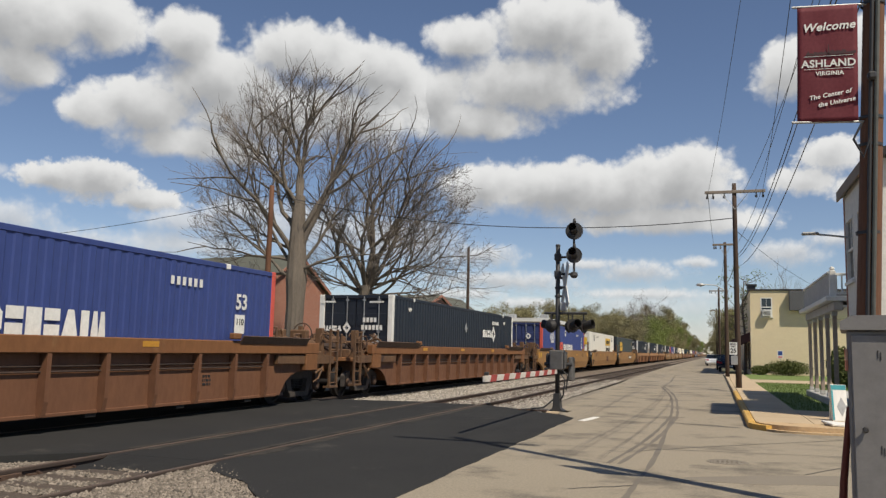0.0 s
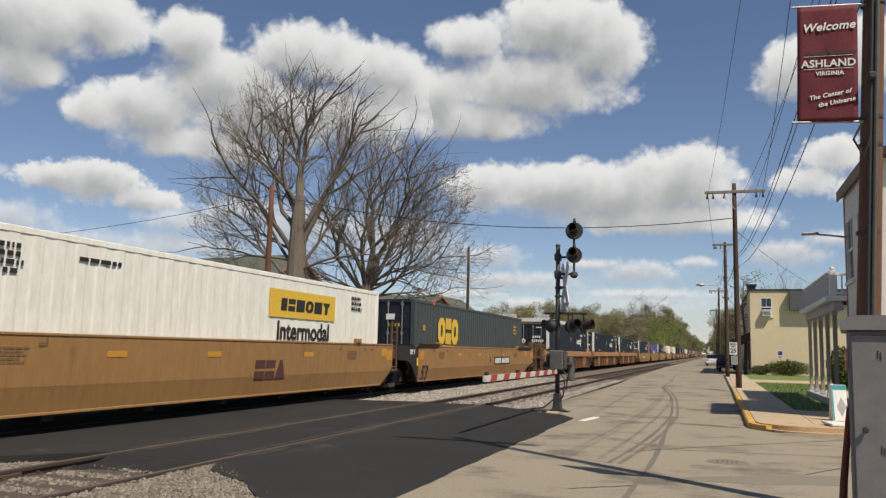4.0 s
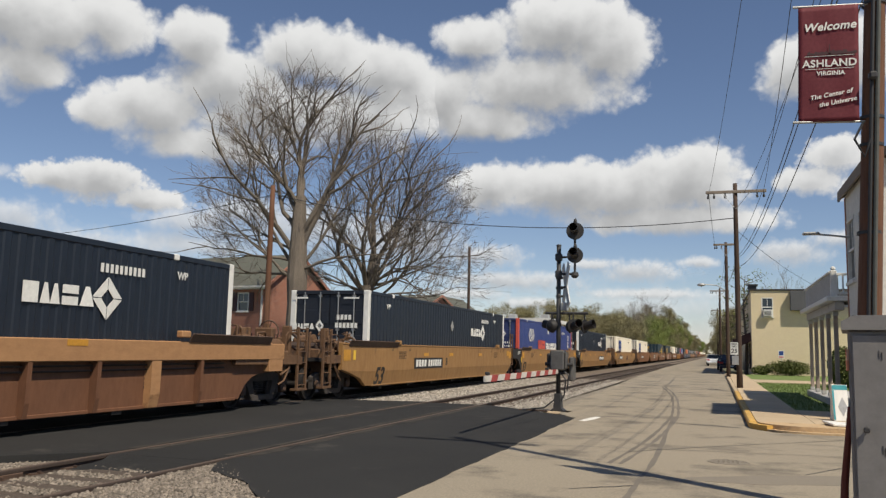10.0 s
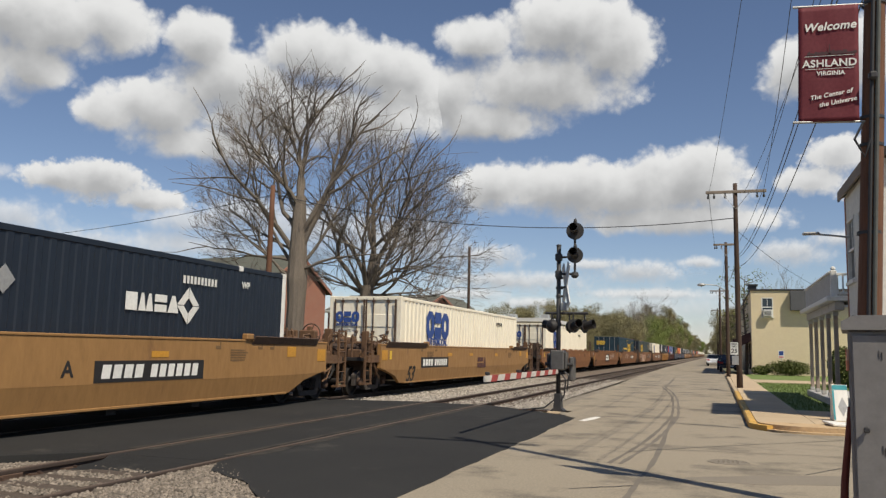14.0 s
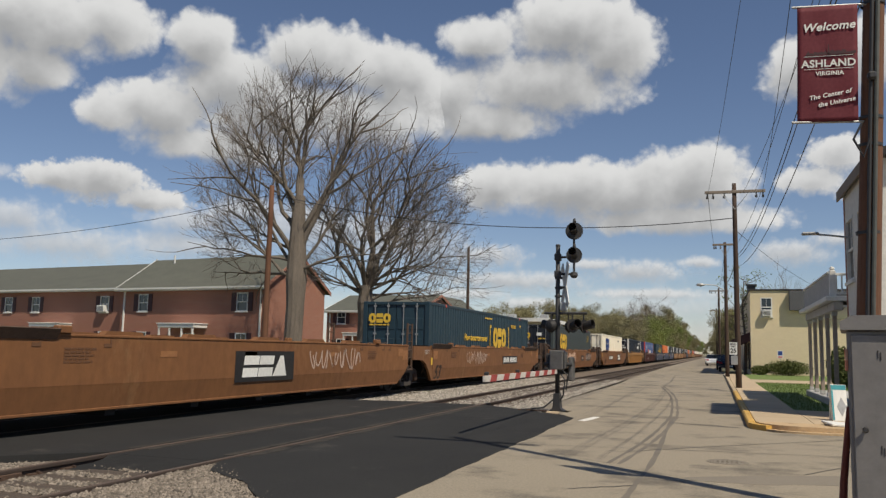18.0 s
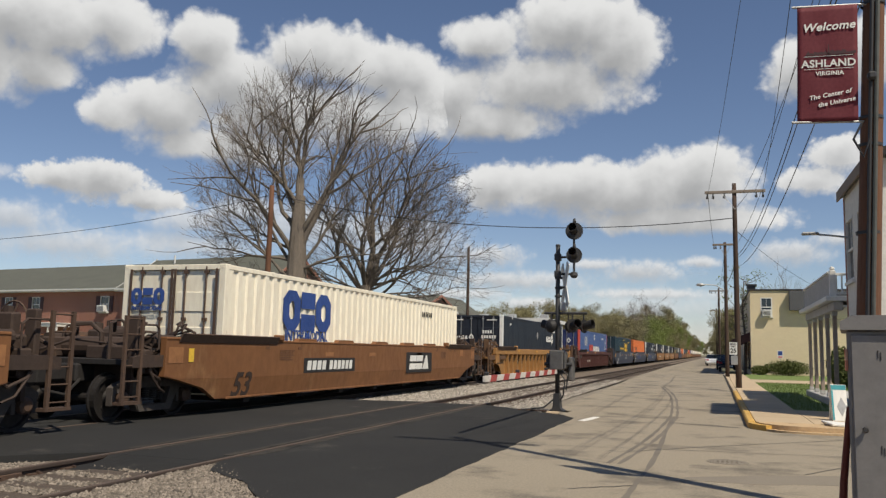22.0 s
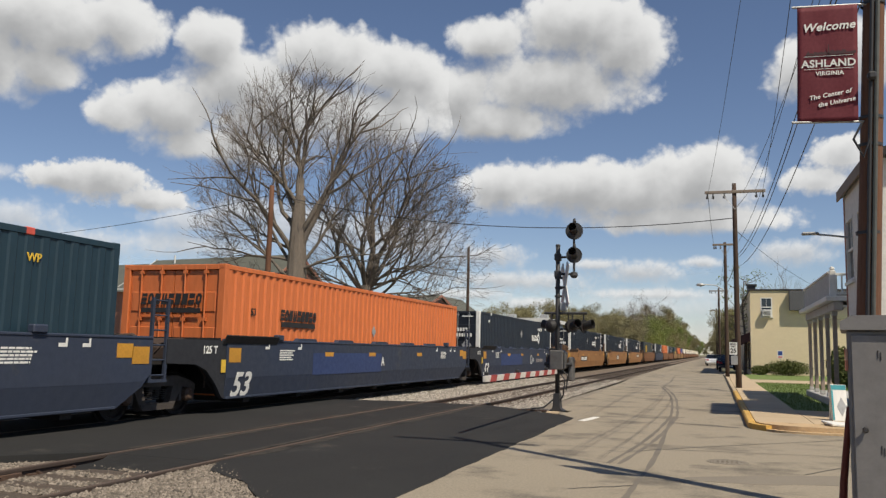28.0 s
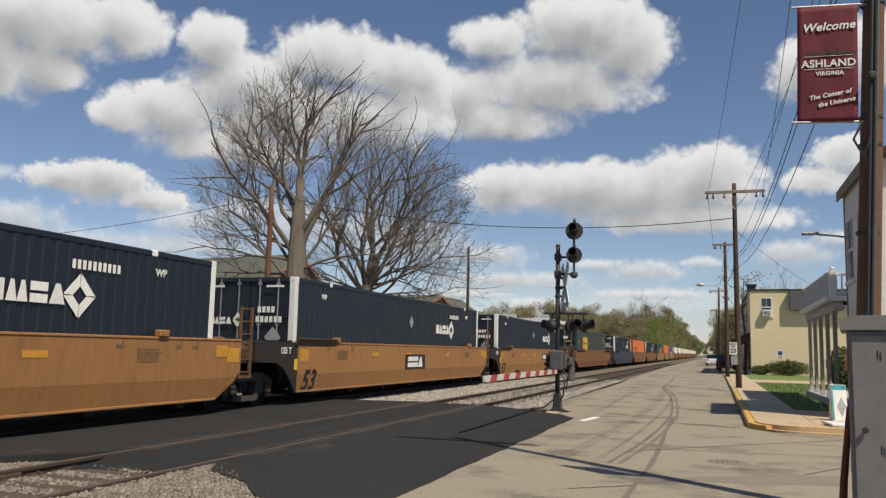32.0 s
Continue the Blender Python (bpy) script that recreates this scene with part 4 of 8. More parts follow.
def smooth_side(flip, front, rear):
    s = -1 if flip else 1
    up, low = Geo(), Geo()
    # stations along the car: y, lower edge, knee
    st = [(-e, b, k) for e, b, k in ENDS[front, 0][::-1]] + [(LEN + e, b, k) for e, b, k in ENDS[rear, 1]]
    n_ = len(st)
    vs, vl = [], []
    for y, b, k in st:
        inn = max(0.002, 0.072 * (k - b) / 0.47)
        vs += [(s * SIDE_X, y, 1.50), (s * SIDE_X, y, k), (s * 1.38, y, k), (s * 1.38, y, 1.50)]
        vl += [(s * (SIDE_X - 0.002), y, k), (s * (SIDE_X - 0.002 - inn), y, b), (s * 1.34, y, b), (s * 1.385, y, k)]
    for g_, v in ((up, vs), (low, vl)):
        f = [(4 * i + j, 4 * i + 4 + j, 4 * i + 4 + (j + 1) % 4, 4 * i + (j + 1) % 4) for i in range(n_ - 1) for j in range(4)]
        f += [(0, 1, 2, 3), tuple(4 * (n_ - 1) + j for j in range(4))[::-1]]
        g_.add(v, f)
    return up.mesh("side_plate"), low.mesh("lower_side_plate")


def arch(e0, kind):
    """The lower edge of a ribbed side at its end, outward and upward from the low point."""
    if kind == "coupled":
        return [(e0, 0.24), (e0 + 0.08, 0.38), (e0 + 0.24, 0.56), (e0 + 0.5, 0.72), (e0 + 0.8, 0.79), (e0 + 1.5, 0.82)]
    return [(e0 - 0.4, 0.26), (e0 - 0.32, 0.5), (e0 - 0.2, 0.85), (e0 + 0.4, 0.98)]


CAR_MESH = {}


def car_meshes():
    c = CAR_MESH
    sorts = [(f, r) for f in ("coupled", "shared") for r in ("coupled", "shared")]
    for f, r in sorts:
        c["smooth", f, r] = [smooth_side(flip, f, r) for flip in (False, True)]
        ef, er = ENDS[f, 0][-1][0], ENDS[r, 1][-1][0]
        for s in (1, -1):
            c["chord", f, r, s] = Geo().box(s * 1.36, s * 1.515, -ef, LEN + er, 1.485, 1.535, 0.012).mesh("top_chord")
            for tag, z0, z1 in (("deep", 1.10, 1.46), ("slim", 1.23, 1.50)):
                c["sill", tag, f, r, s] = Geo().box(s * 1.32, s * 1.50, -1.95 if f == "coupled" else -0.95, LEN + (1.95 if r == "coupled" else 0.6), z0, z1, 0.015).mesh("top_sill")
            o = [(-y, z) for y, z in arch(0.35, f)[::-1]] + [(LEN + y, z) for y, z in arch(0.35, r)]
            o += [(o[-1][0], 1.25), (o[0][0], 1.25)]
            c["web", f, r, s] = Geo().prism([(y, max(0.27, z)) for y, z in o], s * 1.312, s * 1.334, "x").mesh("web_plate")
    for s in (1, -1):
        c["flange", s] = Geo().box(s * 1.36, s * 1.452, 0.02, LEN - 0.02, 0.295, 0.345, 0.01).mesh("bottom_flange")
        c["bottom", s] = Geo().box(s * 1.31, s * 1.36, -0.2, LEN + 0.2, 0.25, 0.31, 0.008).mesh("bottom_sill")
        for tag, half, z1 in (("deep", 0.045, 1.10), ("slim", 0.045, 1.23), ("wide", 0.13, 1.11)):
            c["rib", tag, s] = Geo().prism([(s * 1.334, z1), (s * 1.49, z1), (s * 1.485, 0.5), (s * 1.44, 0.27), (s * 1.334, 0.27)], -half, half, "y").mesh("rib")
        # thin bar standing in for a line of shade under the sill
        c["rod", s] = Geo().tube((s * 1.37, 0.3, 1.03), (s * 1.37, LEN - 0.3, 1.03), 0.017, n=6).mesh("tie_rod")
        c["end_panel", s] = Geo().box(s * 1.33, s * 1.495, -1.9, -1.3, 0.83, 1.22, 0.01).mesh("end_panel")
        leaf = [(s * 1.518, 1.44), (s * 1.60, 1.60), (s * 1.585, 1.615), (s * 1.50, 1.455)]
        c["flap", s] = Geo().prism(leaf, -1.7, 1.87, "y").mesh("guide_flap")
        c["flap_short", s] = Geo().prism(leaf, -0.25, 1.87, "y").mesh("guide_flap")
        c["flap_rear", s] = Geo().prism(leaf, LEN - 1.7, LEN + 1.25, "y").mesh("guide_flap")
        c["dark_end", s] = Geo().prism([(-2.0, 1.5), (-0.1, 1.5), (-0.1, 0.32), (-0.2, 0.36), (-0.42, 0.62), (-0.75, 0.9), (-1.1, 1.02), (-2.0, 1.05)], s * 1.40, s * 1.485, "x").mesh("end_plate")
        c["hinge", s] = Geo().box(s * 1.42, s * 1.56, -0.14, 0.14, 1.53, 1.66, 0.02).mesh("flap_hinge")
        c["gusset", s] = Geo().prism([(-0.75, 0.98), (0.3, 0.98), (0.3, 0.3), (-0.1, 0.34), (-0.55, 0.7)], s * 1.30, s * 1.318, "x").mesh("gusset")
        c["cover", s] = Geo().prism([(-0.5, 1.53), (0.5, 1.53), (0.42, 1.6), (-0.42, 1.6)], s * 1.36, s * 1.5, "x").mesh("sill_cover")
        lad = Geo()
        for y in (0.0, 0.42):
            lad.box(s * 1.42, s * 1.47, y - 0.032, y + 0.032, 0.36, 1.88)
        for i in range(6):
            lad.tube((s * 1.445, 0, 0.48 + i * 0.27), (s * 1.445, 0.42, 0.48 + i * 0.27), 0.016, n=5)
        lad.box(s * 1.30, s * 1.48, -0.05, 0.47, 0.35, 0.40)
        c["ladder", s] = lad.mesh("ladder")
        hoop = Geo().path([(s * 1.40, 0, 1.3), (s * 1.40, 0, 1.66), (s * 1.40, 0.1, 1.74), (s * 1.40, 0.5, 1.74), (s * 1.40, 0.6, 1.66), (s * 1.40, 0.6, 1.3)], 0.02, 5)
        c["hoop", s] = hoop.mesh("grab_iron")
        for tag, y0 in (("short", -1.5), ("long", -2.9)):
            o = [(y0, 0.98), (y0, 1.16), (y0 + 0.25, 1.2), (0.0, 1.2), (0.0, 1.0), (-0.38, 1.0)]
            c["endside", tag, s] = Geo().prism(o, s * 1.36, s * 1.46, "x").mesh("end_side_plate")
    c["floor"] = Geo().box(-1.31, 1.31, 0.1, LEN - 0.1, 0.31, 0.358).mesh("well_floor")
    c["cross"] = Geo().box(-1.33, 1.33, -0.12, 0.12, 0.19, 0.312).mesh("cross_beam")
    for tag, y0 in (("short", -1.5), ("long", -2.9)):
        e = Geo().box(-1.36, 1.36, y0, -0.02, 1.02, 1.12, 0.01).box(-0.35, 0.35, y0 - 0.1, 0.0, 0.70, 1.03, 0.03)
        e.box(-1.3, 1.3, -0.09, -0.03, 0.4, 1.55)
        c["deck", tag] = e.mesh("end_deck")
        bits = [("air_reservoir", Geo().tube((-0.7, y0 + 0.8, 1.32), (0.9, y0 + 0.8, 1.32), 0.2, n=14)), ("control_box", Geo().box(0.2, 1.1, y0 + 0.25, y0 + 0.5, 1.1, 1.36, 0.03)), ("equipment_box", Geo().box(-1.15, -0.7, y0 + 0.3, y0 + 0.9, 1.12, 1.5, 0.03))]
        bits.append(("air_hose", Geo().path([(-1.0, y0 + 0.2, 1.2), (-0.2, y0 + 0.35, 1.46), (0.6, y0 + 0.3, 1.4), (1.3, y0 + 0.6, 1.2)], 0.025, 6)))
        bits.append(("air_hose", Geo().path([(1.3, y0 + 0.5, 1.15), (1.35, y0 + 0.9, 0.8), (1.2, y0 + 1.1, 0.55)], 0.022, 6)))
        rnd = random.Random(tag)
        for i in range(17 if tag == "long" else 9):
            p = Vector((rnd.uniform(-1.3, 1.38), rnd.uniform(y0 + 0.05, -0.35), rnd.uniform(1.1, 1.75 if tag == "long" else 1.4)))
            q = p + Vector((rnd.uniform(-0.7, 0.7), rnd.uniform(-0.35, 0.35), rnd.uniform(-0.25, 0.25)))
            q.x, q.z = max(-1.35, min(1.38, q.x)), max(1.05, q.z)
            bits.append(("brake_pipe", Geo().path([p, (p + q) / 2 + Vector((0, 0.05, 0.09)), q, (q.x, q.y, 1.05)], rnd.choice((0.022, 0.032, 0.045)), 6)))
        if tag == "long":
            rig = Geo().box(-1.15, 1.15, y0 + 0.35, y0 + 0.43, 0.5, 1.02).box(-0.5, 0.5, -1.5, -0.3, 0.52, 1.0, 0.04)
            for sx in (1, -1):
                rig.box(sx * 1.12, sx * 1.34, -2.45, -2.2, 0.86, 1.3, 0.03).box(sx * 1.05, sx * 1.36, -0.95, -0.35, 1.12, 1.42, 0.04)
                rig.tube((sx * 1.18, -2.15, 1.45), (sx * 1.18, -1.45, 1.45), 0.13, n=12).box(sx * 1.08, sx * 1.3, -2.62, -2.5, 1.1, 1.9, 0.02)
                rig.path([(sx * 1.38, -2.5, 1.2), (sx * 1.4, -2.3, 0.86), (sx * 1.38, -2.0, 0.74), (sx * 1.34, -1.7, 0.9)], 0.03, 7)
                rig.path([(sx * 1.4, -2.4, 0.95), (sx * 1.42, -2.1, 0.6), (sx * 1.38, -1.9, 0.52)], 0.022, 6)
                for i in range(7):
                    cy, cz = rnd.uniform(-2.4, -0.8), rnd.uniform(1.15, 1.7)
                    rig.path([(sx * rnd.uniform(0.9, 1.36), cy + 0.2 * math.cos(a * 0.9), cz + 0.16 * math.sin(a * 0.9)) for a in range(7)], 0.026, 6)
            bits.append(("brake_rigging", rig))
        c["fit", tag] = [(k_, b_.mesh(k_)) for k_, b_ in bits]
        whole = Geo()
        for k_, b_ in bits:
            whole.add(b_.v, b_.f)
        c["fit_far", tag] = whole.mesh("brake_gear")
        if tag == "long":
            c["cylinder"] = Geo().lathe([(0, -0.32), (0.1, -0.32), (0.17, -0.24), (0.17, 0.22), (0.2, 0.24), (0.2, 0.28), (0.06, 0.3), (0.05, 0.55), (0, 0.55)], 14, pose(0, 0, 0, 0, 90, 0)).mesh("brake_cylinder")
            c["valve"] = Geo().box(-0.16, 0.16, -0.14, 0.14, -0.2, 0.16, 0.04).lathe([(0, 0.32), (0.09, 0.3), (0.1, 0.15), (0, 0.14)], 10).tube((-0.3, 0, 0), (0.34, 0, 0.03), 0.03, n=6).mesh("brake_valve")
    c["coupler"] = Geo().box(-0.12, 0.12, -3.62, -2.8, 0.72, 0.98, 0.04).box(-0.2, 0.2, -3.75, -3.45, 0.66, 1.04, 0.06).path([(0.35, -2.9, 0.75), (0.42, -3.3, 0.5), (0.3, -3.7, 0.6)], 0.03, 6).mesh("coupler")
    c["joint"] = Geo().box(-0.3, 0.3, -1.9, -1.3, 0.72, 1.02, 0.05).mesh("articulated_joint")
    bw = Geo()
    for i in range(16):
        a, b = 2 * math.pi * i / 16, 2 * math.pi * (i + 1) / 16
        bw.tube((0.28 * math.cos(a), 0, 0.28 * math.sin(a)), (0.28 * math.cos(b), 0, 0.28 * math.sin(b)), 0.018, n=5, caps=False)
    for i in range(4):
        a = math.pi / 2 * i + 0.3
        bw.tube((0, 0.04, 0), (0.27 * math.cos(a), 0, 0.27 * math.sin(a)), 0.014, n=5)
    c["wheel"] = bw.mesh("brake_wheel")
    c["wheel_post"] = Geo().box(-0.05, 0.05, 0.02, 0.12, -1.0, 0.2).box(-0.25, 0.25, 0.03, 0.22, -0.35, 0.1, 0.03).mesh("brake_stand")


car_meshes()
PAINTS = dict(
    amber=("amber_side", "amber_side", "amber_side", "amber_side", "faded_ink"),
    tan=("tan_side", "tan_side", "tan_side", "tan_side", "faded_ink"), rust=("rust_side", "rust_side", "rust_side", "gear", "rust_ink"),
    brown=("brown_side", "brown_side", "rust_side", "sill_orange", "white"), two_tone=("brown_side", "brown_side", "sill_tan", "sill_tan", "white"),
    gold=("gold_side", "gold_side", "gold_side", "gold_side", "black"), maroon=("maroon", "maroon", "maroon", "maroon", "white"), grey=("grey_blue", "grey_blue", "grey_blue", "grey_blue", "white"),
)


def stroke(pts, half):
    """A painted line of even width through points in the side's plane."""
    g = Geo()
    for a, b in zip(pts, pts[1:]):
        d = (Vector(b) - Vector(a)).normalized() * half
        g.prism([(a[0] - d.y, a[1] + d.x), (a[0] + d.y, a[1] - d.x), (b[0] + d.y, b[1] - d.x), (b[0] - d.y, b[1] + d.x)], 0, 0.002, "z")
    return g


def well_car(kind, paint, front, rear, label, marks=(), far=False):
    """A well unit: pressed or ribbed sides, floor, end decks with ladders and brake gear, trucks; its container's leading end is at y = 0."""
    web_m, low_m, sill_m, end_m, ink = (M[k] for k in PAINTS[paint])
    paint = "tan" if paint == "amber" else paint
    t = thing("well_car", label, "rail car", "well cars of the train")
    c = CAR_MESH

    def use(name, me, m, parent=t, at=None):
        if not me.materials:
            me.materials.append(m)
        o = part(name, me, None, parent, "", at)
        o.material_slots[0].link = "OBJECT"
        o.material_slots[0].material = m
        return o

    for i, s in enumerate((1, -1)):
        if kind == "smooth":
            up, low = c["smooth", front, rear][i]
            use("side_plate", up, web_m)
            use("lower_side_plate", low, low_m)
            use("top_chord", c["chord", front, rear, s], sill_m)
            use("bottom_flange", c["flange", s], low_m)
            if paint in ("rust", "grey"):
                for y in (3.4, 5.6, 8.1, 10.4, 12.6):
                    use("sill_cover", c["cover", s], sill_m, at=pose(0, y, 0))
        else:
            deep = paint == "two_tone"
            use("top_sill", c["sill", "deep" if deep else "slim", front, rear, s], sill_m)
            use("web_plate", c["web", front, rear, s], web_m)
            use("bottom_sill", c["bottom", s], web_m)
            # two dark bars draw the shade lines below the sill
            for z in (0.0, -0.085):
                use("tie_rod", c["rod", s], M["dark_rust"], at=pose(0, 0, z))
            if deep:
                for k, y in enumerate([1.04] + [2.13 + 1.43 * j for j in range(9)] + [14.95]):
                    wide = k in (1, 5, 9)
                    use("rib", c["rib", "wide" if wide else "deep", s], sill_m if wide else web_m, at=pose(0, y, 0))
            else:
                count, step = (13, 1.27) if paint == "brown" else (17, 0.945)
                for k in range(count):
                    use("rib", c["rib", "slim", s], web_m, at=pose(0, 0.42 + step * k, 0))
            for where, sort in ((0, front), (1, rear)):
                if sort == "coupled":
                    use("end_panel", c["end_panel", s if not where else -s], sill_m, at=pose(0, LEN, 0, 0, 0, 180) if where else Matrix())
        flap_m = M["under"] if paint in ("grey", "maroon") else M["gear"]
        if front == "coupled":
            use("guide_flap", c["flap", s], flap_m)
        elif kind == "smooth":
            use("guide_flap", c["flap_short", s], flap_m)
            use("end_plate", c["dark_end", s], M["grey_low"] if paint == "grey" else web_m if paint == "rust" else M["under"])
        if rear == "coupled":
            use("guide_flap", c["flap_rear", s], flap_m)
        for y in (LEN - 1.85, 2.0):
            use("flap_hinge", c["hinge", s], sill_m, at=pose(0, y, 0))
        use("gusset", c["gusset", s], M["under"])
        use("gusset", c["gusset", -s], M["under"], at=pose(0, LEN, 0, 0, 0, 180))
    use("well_floor", c["floor"], M["under"])
    for k in range(7):
        use("cross_beam", c["cross"], M["under"], at=pose(0, 1.0 + k * (LEN - 2) / 6, 0))
    for where, sort in ((0, front), (1, rear)):
        tag = "long" if sort == "coupled" else "short"
        turn = pose(0, LEN, 0, 0, 0, 180) if where else Matrix()
        d = use("end_deck", c["deck", tag], end_m if kind != "smooth" else M["under"], at=turn)
        fit_m = M["tan_gear"] if paint in ("tan", "gold", "two_tone", "brown") else M["dark_rust"]
        if far:
            tagged(use("brake_gear", c["fit_far", tag], fit_m, d), kind="stuff")
        else:
            for i, (k_, me) in enumerate(c["fit", tag]):
                use(k_, me, fit_m if i % 3 else M["dark_rust"], d)
        for s in (1, -1):
            if tag == "long":
                use("end_side_plate", c["endside", tag, s], fit_m, d)
            if tag == "long" or where == 1:
                use("ladder", c["ladder", s], M["gear"] if paint == "rust" else end_m if paint == "grey" else fit_m, d, pose(0, -3.1, 0) if tag == "long" else pose(0, -1.2, 0.36))
        if tag == "long":
            use("coupler", c["coupler"], M["under"], d)
            use("grab_iron", c["hoop", 1], fit_m, d, pose(0, -2.75, 0))
            use("grab_iron", c["hoop", -1], fit_m, d, pose(0, -2.75, 0))
            use("brake_cylinder", c["cylinder"], fit_m, d, pose(0.25, -1.9, 1.72 if where else 1.55))
            use("brake_valve", c["valve"], fit_m, d, pose(-0.75, -1.3, 1.5))
            if where == 1:
                use("brake_stand", c["wheel_post"], fit_m, d, pose(-0.55, -2.75, 1.75))
                use("brake_wheel", c["wheel"], M["gear"], d, pose(-0.55, -2.78, 1.75))
            truck(t, LEN + 1.75 if where else -1.75)
        elif where == 0:
            use("articulated_joint", c["joint"], M["under"], d)
            truck(t, -1.65)
    x = SIDE_X + 0.003
    if far:
        return t
    if kind == "smooth":
        lean = 0.174
        put_mark("size_mark", text_mesh("53", 0.72, shear=0.15), M["black"] if paint == "tan" else M["dark_rust"] if paint == "rust" else M["white"], t, pose(x - 0.026, 0.52, 0.56) @ Matrix.Rotation(lean, 4, "Y") @ SIDE, "")
        for y, m_ in ((-0.1 - ENDS[front, 0][-1][0] + 0.4, "reflector"), (LEN + ENDS[rear, 1][-1][0] - 0.3, "reflector")):
            on_side("end_reflector", Geo().prism([(-0.22, -0.15), (0.22, -0.15), (0.22, 0.15), (-0.22, 0.15)], 0, 0.004, "z"), M["sill_orange" if paint == "rust" else "reflector"], t, y, 1.2, x)
        on_side("reflector", Geo().prism([(-0.08, -0.13), (0.08, -0.13), (0.08, 0.13), (-0.08, 0.13)], 0, 0.004, "z"), M["yellow"], t, -1.3 if front == "coupled" else -0.2, 1.2 if front == "coupled" else 0.98, x)
        for y in (16.2,):
            on_side("reflector", Geo().prism([(-0.2, -0.12), (0.2, -0.12), (0.2, 0.12), (-0.2, 0.12)], 0, 0.004, "z"), M["sill_orange" if paint == "rust" else "reflector"], t, y, 1.28, x)
        if front == "shared":
            on_side("capacity_mark", text_mesh("125 T", 0.21), M["faded_white"] if paint == "rust" else M["white"], t, -0.66, 1.3, x - 0.015)
        for y in (2.4, 14.0):
            on_side("stencil_bar", rows_of_bars(0.7, 0.26, 5, int(y)), ink, t, y, 1.2, x)
        for y in (1.5, 3.0, 13.2, 14.8, 15.3):
            on_side("gauge_mark", Geo().prism([(-0.09, -0.07), (0.09, -0.07), (0.09, 0.07), (0.05, 0.07), (0.05, -0.01), (-0.09, -0.01)], 0, 0.004, "z"), ink, t, y, 1.4, x)
        for y in (4.6, 7.4, 11.4):
            on_side("reflector", Geo().prism([(-0.24, -0.055), (0.24, -0.055), (0.24, 0.055), (-0.24, 0.055)], 0, 0.004, "z"), M["sill_orange" if paint == "rust" else "reflector"], t, y, 1.22, x)
    else:
        for y in (2.6, 7.0, 11.6):
            on_side("reflector", Geo().prism([(-0.22, -0.05), (0.22, -0.05), (0.22, 0.05), (-0.22, 0.05)], 0, 0.004, "z"), M["reflector"], t, y, 1.4, x)
        on_side("stencil_bar", rows_of_bars(0.34, 0.24, 3, 3), M["white"] if paint == "maroon" else M["black"], t, 13.6 if paint != "gold" else 1.85, 0.7, 1.337)
        if paint == "two_tone":
            on_side("capacity_mark", text_mesh("125-T", 0.3), M["faded_white"], t, 1.58, 0.61, 1.337)
    for what, y, z in marks:
        if what == "plate":
            on_side("number_plate", Geo().prism([(-1.48, -0.18), (1.48, -0.18), (1.48, 0.18), (-1.48, 0.18)], 0, 0.004, "z"), M["black"], t, y, z, x, "black plate with white figures")
            on_side("number_bar", blocks([0.2] * 4, 0.23, 0.3, 0.15), M["white"], t, y - 0.8, z, x + 0.006)
            on_side("number_bar", blocks([0.17] * 6, 0.23, 0.3, 0.15), M["white"], t, y + 0.6, z, x + 0.006)
        elif what == "web_plate":
            for k in range(2):
                on_side("number_plate", Geo().prism([(-0.4, -0.13), (0.4, -0.13), (0.4, 0.13), (-0.4, 0.13)], 0, 0.004, "z"), M["black"], t, y - 0.45 + 0.93 * k, z, 1.337)
                on_side("number_bar", blocks([0.1] * 4, 0.14, 0.2), M["white"], t, y - 0.45 + 0.93 * k, z, 1.343)
        elif what == "web_logo":
            on_side("faded_logo", blocks([0.66, 0.66, 0.66], 0.42, 0.2, 0.1, forms="kkv"), M["faded_white"], t, y, z, 1.337)
        elif what == "bars":
            on_side("number_bar", blocks([0.1] * 4 + [0.02] + [0.1] * 5, 0.17, 0.5), M["faded_white"], t, y, z, x)
        elif what == "box_logo":
            on_side("logo_plate", Geo().prism([(-0.95, -0.24), (0.95, -0.24), (0.95, 0.24), (-0.95, 0.24)], 0, 0.004, "z"), M["black"], t, y, z, x, "black plate with a white block logo")
            on_side("logo_bar", blocks([0.46, 0.46, 0.46], 0.34, 0.06, 0.2, forms="kkv"), M["white"], t, y, z, x + 0.006)
        elif what == "big_logo":
            on_side("logo_plate", Geo().prism([(-1.25, -0.33), (1.25, -0.33), (1.25, 0.33), (-1.25, 0.33)], 0, 0.004, "z"), M["black"], t, y, z, x, "black plate with a white block logo")
